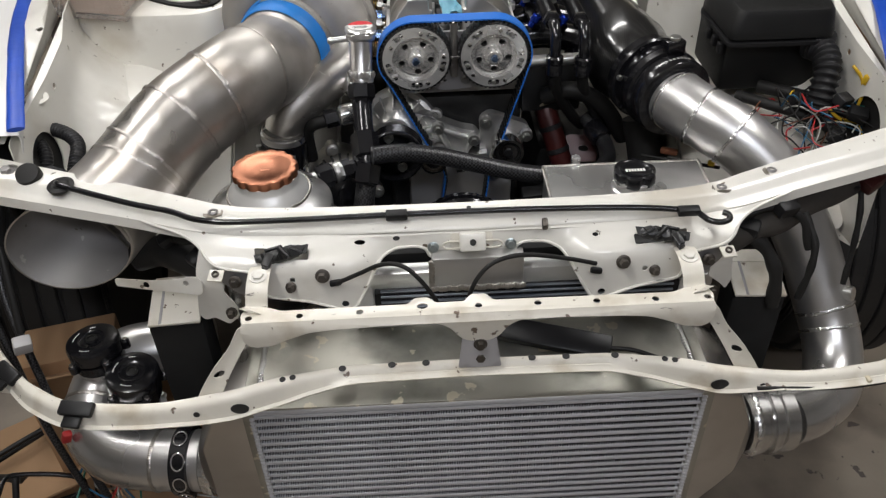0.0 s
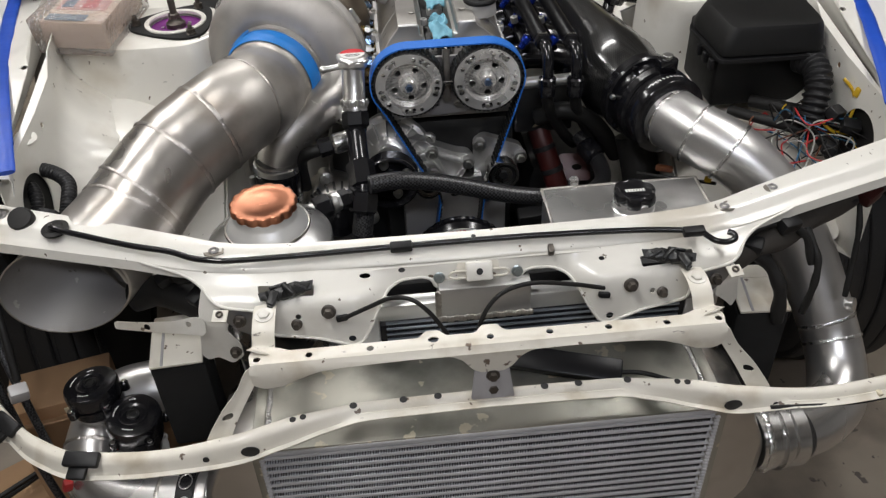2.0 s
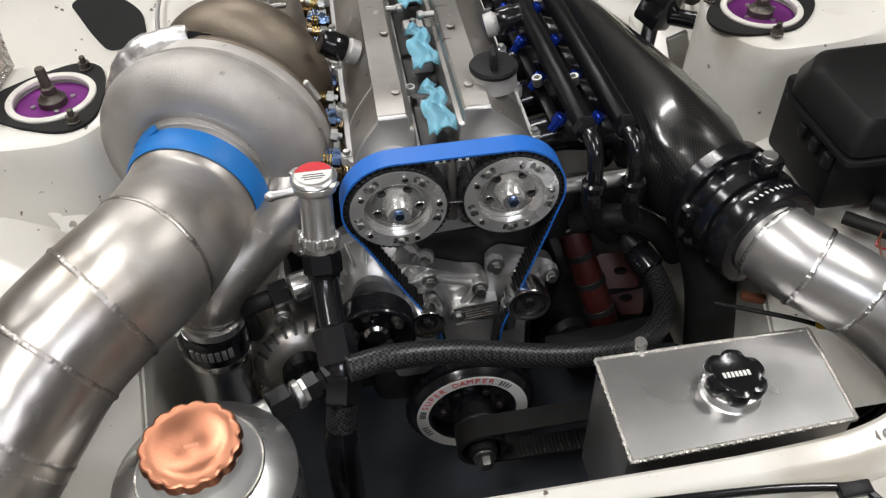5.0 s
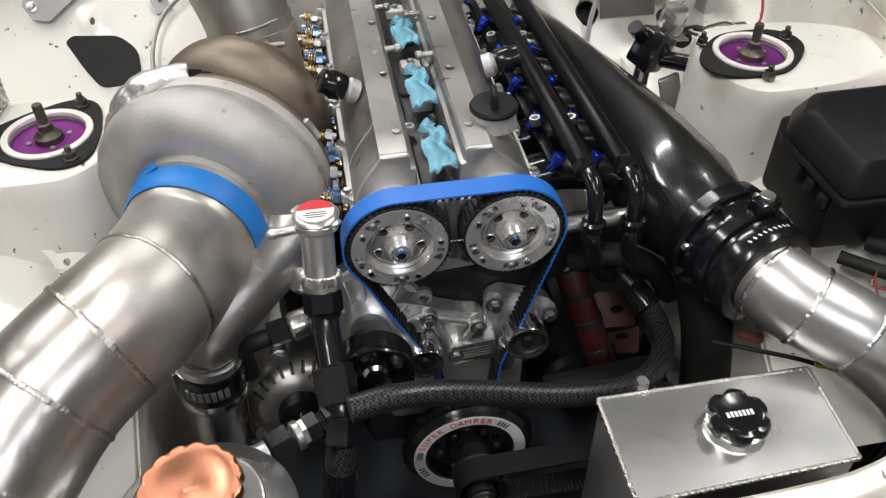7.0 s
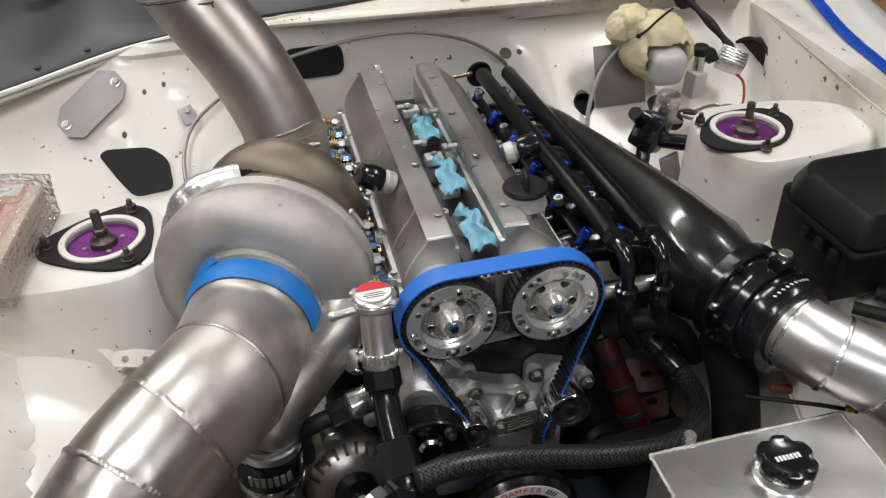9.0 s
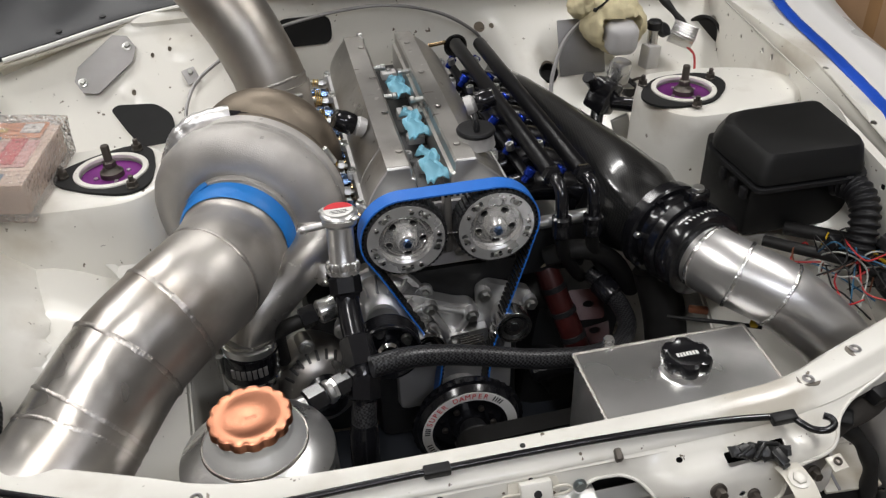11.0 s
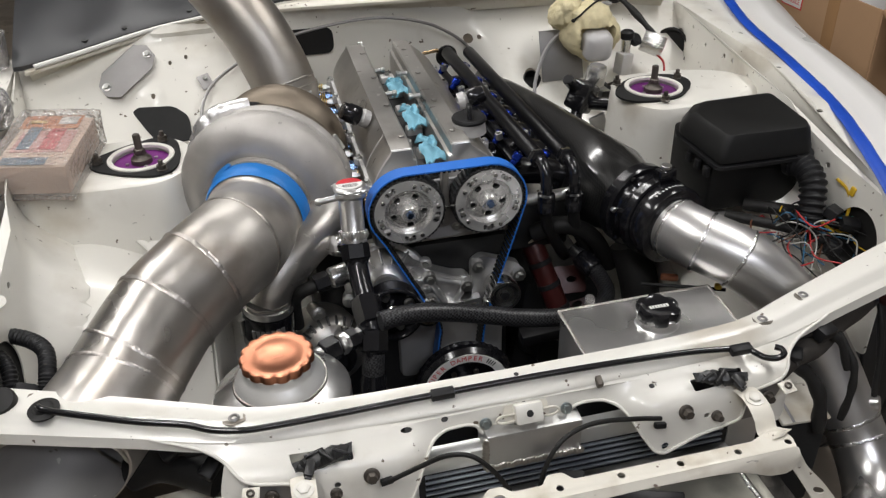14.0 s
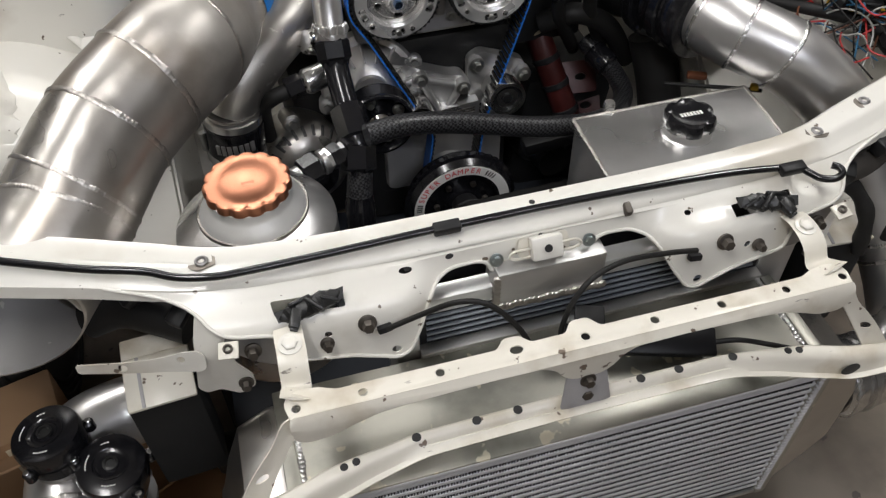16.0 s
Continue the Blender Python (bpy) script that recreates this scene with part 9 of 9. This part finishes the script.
# ---- below and beyond ----
def surroundings():
    # cardboard box beside the car
    t = thing("cardboard_box", (1.55, 2.0, 0.0), "open brown cardboard box with a red fragile sticker", "box")
    W, D, H = 0.42, 0.52, 0.80
    m = pose(1.455 + W / 2, 2.30, 0.0)
    for n, sz, p in (("side", (W, 0.006, H), (0, -D / 2, H / 2)), ("side", (W, 0.006, H), (0, D / 2, H / 2)), ("side", (0.006, D - 0.008, H), (-W / 2 + 0.003, 0, H / 2)), ("side", (0.006, D - 0.008, H), (W / 2 - 0.003, 0, H / 2)), ("bottom", (W - 0.014, D - 0.008, 0.006), (0, 0, 0.004))):
        part(n, box(sz, m @ pose(*p), 0.001), CARD, t)
    part("flap", box((W, 0.006, 0.16), m @ pose(0, -D / 2 - 0.055, H - 0.055, -45), 0.001), CARD, t)
    part("packing_tape", box((0.0012, 0.05, H * 0.98), m @ pose(-W / 2 - 0.0008, -0.06, H / 2), 0.0002), mat("brown_packing_tape", (0.33, 0.19, 0.09), 0.25, 0, 0.08), t, "glossy brown packing tape")
    lm = Matrix.Translation((1.4542, 2.437, 0.741)) @ axis_at((0, 0, 0), (-1, 0, 0))
    lb = part("sticker", box((0.105, 0.070, 0.001), lm, 0.0003), PAPER_RED, t, "red and white fragile sticker")
    part("sticker_panel", box((0.096, 0.034, 0.0006), lm @ pose(0, -0.014, 0.0009), 0.0002), PAPER, lb)
    part("lettering", merge(None, text_mesh("FRAGILE", 0.022, 0.0002), lm @ pose(0, -0.021, 0.0016)), PAPER_RED, lb, "red lettering", normals=False)
    j = thing("plastic_jug", (1.66, 2.36, 0.55), "pale plastic jug with a dark green hose in the box", "jug")
    part("jug_body", lathe([(0.08, 0), (0.09, 0.02), (0.10, 0.13), (0.07, 0.19), (0.03, 0.22)], pose(1.66, 2.36, 0.58), 32), RESERVOIR, j)
    part("stand", box((0.20, 0.20, 0.572), pose(1.66, 2.36, 0.294), 0.004), CARD, j)
    part("jug_hose", sweep(smooth([(1.72, 2.42, 0.80), (1.73, 2.36, 0.86), (1.76, 2.30, 0.84), (1.78, 2.26, 0.70)], 8), 0.012, 12), mat("dark_green_rubber", (0.008, 0.035, 0.022), 0.4), j)
    # cardboard under the blow-off valves
    for x, y, z, sxx, syy, a, tl in ((-0.72, 1.10, 0.12, 0.5, 0.34, 20, -16), (-0.48, 0.98, 0.10, 0.34, 0.3, -12, 8), (-0.80, 0.90, 0.06, 0.4, 0.3, 35, 5)):
        c = thing("cardboard_sheet", (x, y, 0.0), "torn brown cardboard sheet on the workshop floor", "cardboard", "cardboard sheets")
        part("board", box((sxx, syy, 0.005), pose(x, y, z, tl, tl * 0.7, a), 0.001), CARD, c)
        part("support", box((sxx * 0.5, syy * 0.5, max(0.02, z - 0.03)), pose(x, y, (z - 0.03) / 2 + 0.001, 0, 0, a), 0.002), CARD, c)
    c = thing("cardboard_carton", (-0.675, 1.045, 0.0), "upright brown cardboard carton standing in front of the tyre", "box")
    mc = pose(-0.675, 1.045, 0.0, 0, 0, 14)
    part("carton_body", box((0.17, 0.10, 0.425), mc @ pose(0, 0, 0.2135), 0.004), CARD, c)
    part("flap", box((0.168, 0.004, 0.07), mc @ pose(0, -0.068, 0.410, 52), 0.001), CARD, c)
    part("seam_tape", box((0.03, 0.0012, 0.40), mc @ pose(0.02, -0.0508, 0.2135), 0.0002), BEIGE, c, "pale paper tape")
    # heap of hoses and cables on the floor at the corner
    rnd = random.Random(9)
    h = thing("cable_heap", (-0.75, 0.9, 0.0), "tangled heap of black hoses and cables on the floor", "cables")
    for k in range(26):
        x0, y0 = rnd.uniform(-1.15, -0.62), rnd.uniform(0.55, 1.0)
        pts = [Vector((x0, y0, 0.02 + rnd.uniform(0.0, 0.26)))]
        for j in range(4):
            pts.append(pts[-1] + Vector((rnd.uniform(-0.16, 0.2), rnd.uniform(-0.12, 0.16), rnd.uniform(-0.06, 0.06))))
            pts[-1].z = max(0.015, pts[-1].z)
        part("hose" if k % 3 else "cable", sweep(smooth(pts, 8), 0.004 + 0.010 * (k % 4 == 0) + 0.003 * rnd.random(), 10), RUBBER if k % 5 else GLOSS, h)
    part("yellow_tag", box((0.02, 0.012, 0.01), pose(-0.70, 0.78, 0.30, 10, 20, 30), 0.002), W_YEL, h)
    part("red_clip", box((0.014, 0.012, 0.02), pose(-0.585, 0.80, 0.46, 10, 20, 30), 0.003), W_RED, h)
    for k in range(14):
        a = Vector((-0.58 + rnd.uniform(-0.04, 0.06), 0.86 + rnd.uniform(-0.03, 0.05), 0.36))
        pts = [a, a + Vector((rnd.uniform(-0.05, 0.05), rnd.uniform(-0.06, 0.02), -0.08)), a + Vector((rnd.uniform(-0.09, 0.14), rnd.uniform(-0.1, 0.04), -0.17)), a + Vector((rnd.uniform(-0.12, 0.22), rnd.uniform(-0.12, 0.05), -0.26))]
        part("thin_wire", sweep(smooth(pts, 6), 0.0018, 6), (W_WHT, W_GRN, W_BLU, W_WHT, W_RED, RUBBER)[k % 6], h)
    # black hoses hanging past the lower bar, and a plug lead
    g = thing("hanging_hose", (-0.66, 0.90, 0.3), "pair of black braided hoses hanging in front of the wheel", "hose")
    for dx in (0.0, 0.028):
        part("hose", sweep(smooth([(-0.72 + dx, 1.02, 0.70), (-0.705 + dx, 0.95, 0.62), (-0.67 + dx, 0.89, 0.52), (-0.645 + dx, 0.855, 0.42), (-0.625 + dx, 0.84, 0.30), (-0.60 + dx, 0.83, 0.12)], 8), 0.0062, 14), BRAID, g)
    part("plug_lead", sweep(smooth([(-0.66, 0.965, 0.70), (-0.650, 0.93, 0.65), (-0.642, 0.895, 0.59)], 6), 0.006, 10), RUBBER, g)
    part("lead_connector", box((0.026, 0.020, 0.026), pose(-0.642, 0.885, 0.575, 20, 10, 30), 0.003), RESERVOIR, g, "beige plug")
    # outer lamp corner of the wing
    o = thing("wing_stay", (-0.69, 0.86, 0.62), "white pressed steel stay at the wing corner", "bracket")
    part("stay", sheet(round2([(-0.03, -0.14), (0.03, -0.14), (0.02, 0.02), (0.0, 0.10), (-0.04, 0.10)], 0.01), lambda u, v: (-0.690 + u, 0.87 - u * 0.2, 0.63 + v), -0.002, [circle2(0.0, -0.02, 0.006, 10), circle2(-0.01, 0.06, 0.006, 10)], 0.02), WHITE_OLD, o)
    # dark under-engine parts
    u = thing("undertray", (0.035, 1.14, 0.32), "dark blue-black plastic undertray below the engine front", "undertray")
    part("tray", sheet(round2([(-0.36, 0.96), (0.43, 0.96), (0.43, 1.36), (-0.36, 1.36)], 0.03), lambda x, y: (x, y, 0.365 + 0.06 * max(0, y - 1.2) + 0.004 * math.sin(x * 14)), 0.004, [], 0.05), TRAY, u)
    part("tray_lip", box((0.78, 0.012, 0.05), pose(0.035, 0.965, 0.348), 0.004), TRAY, u)
    for x, y, z, s, mt, nm, lab in ((0.036, 1.42, 0.20, (0.80, 0.12, 0.08), CAST_DARK, "subframe", "black steel front subframe under the engine"), (0.036, 1.02, 0.235, (0.9, 0.06, 0.05), CAST_DARK, "lower_crossmember", "dark steel lower crossmember")):
        f = thing(nm, (x, y, z - s[2] / 2), lab, "car frame")
        part("beam", box(s, pose(x, y, z), 0.015), mt, f)
    e = thing("heater_hose_fitting", (-0.18, 1.24, 0.74), "silver hose fitting with a black cap on the block", "fitting")
    part("barrel", lathe([(0.016, 0), (0.018, 0.004), (0.018, 0.03), (0.014, 0.034)], axis_at((-0.135, 1.255, 0.742), (-1, -0.2, -0.15)), 20), ALU, e)
    part("nut", lathe([(0.016, 0), (0.016, 0.022), (0.012, 0.024)], axis_at((-0.170, 1.248, 0.737), (-1, -0.2, -0.15)), 6), GLOSS, e)
    part("hose", sweep(smooth([(-0.19, 1.243, 0.733), (-0.215, 1.242, 0.725), (-0.228, 1.255, 0.70), (-0.228, 1.27, 0.64)], 6), 0.011, 14), RUBBER, e)
    part("foil_wrap", lathe([(0.014, 0), (0.018, 0.006), (0.016, 0.03), (0.012, 0.036)], axis_at((-0.155, 1.29, 0.775), (0.7, 0.3, -0.5)), 12), CHROME, e)
    b = thing("intake_bracket", (0.22, 1.36, 0.70), "dark intake side brackets and hoses beside the belt", "bracket")
    part("plate", box((0.11, 0.02, 0.10), pose(0.215, 1.335, 0.735), 0.006), CAST_DARK, b)
    part("rod", cyl(0.010, 0.10, axis_at((0.165, 1.30, 0.80), (1, 0.05, 0)), 18), ALU, b)
    part("hose", sweep(smooth([(0.20, 1.32, 0.72), (0.25, 1.30, 0.74), (0.31, 1.31, 0.70), (0.36, 1.33, 0.62)], 8), 0.016, 14), RUBBER, b)
    part("hose", sweep(smooth([(0.38, 1.30, 0.68), (0.395, 1.27, 0.60), (0.40, 1.24, 0.50)], 8), 0.035, 20), RUBBER, b)
    w = thing("orange_plug_lead", (0.41, 1.16, 0.66), "brown and yellow sensor plugs below the charge pipe", "wiring")
    part("lead", sweep(smooth([(0.36, 1.20, 0.66), (0.40, 1.175, 0.665), (0.44, 1.15, 0.67), (0.47, 1.12, 0.68)], 6), 0.003, 10), RUBBER, w)
    part("brown_plug", box((0.030, 0.012, 0.010), pose(0.405, 1.19, 0.672, 0, 0, -25), 0.003), W_BRN, w)
    part("yellow_plug", box((0.012, 0.010, 0.009), pose(0.455, 1.120, 0.690, 0, 0, -25), 0.003), W_YEL, w)


surroundings()
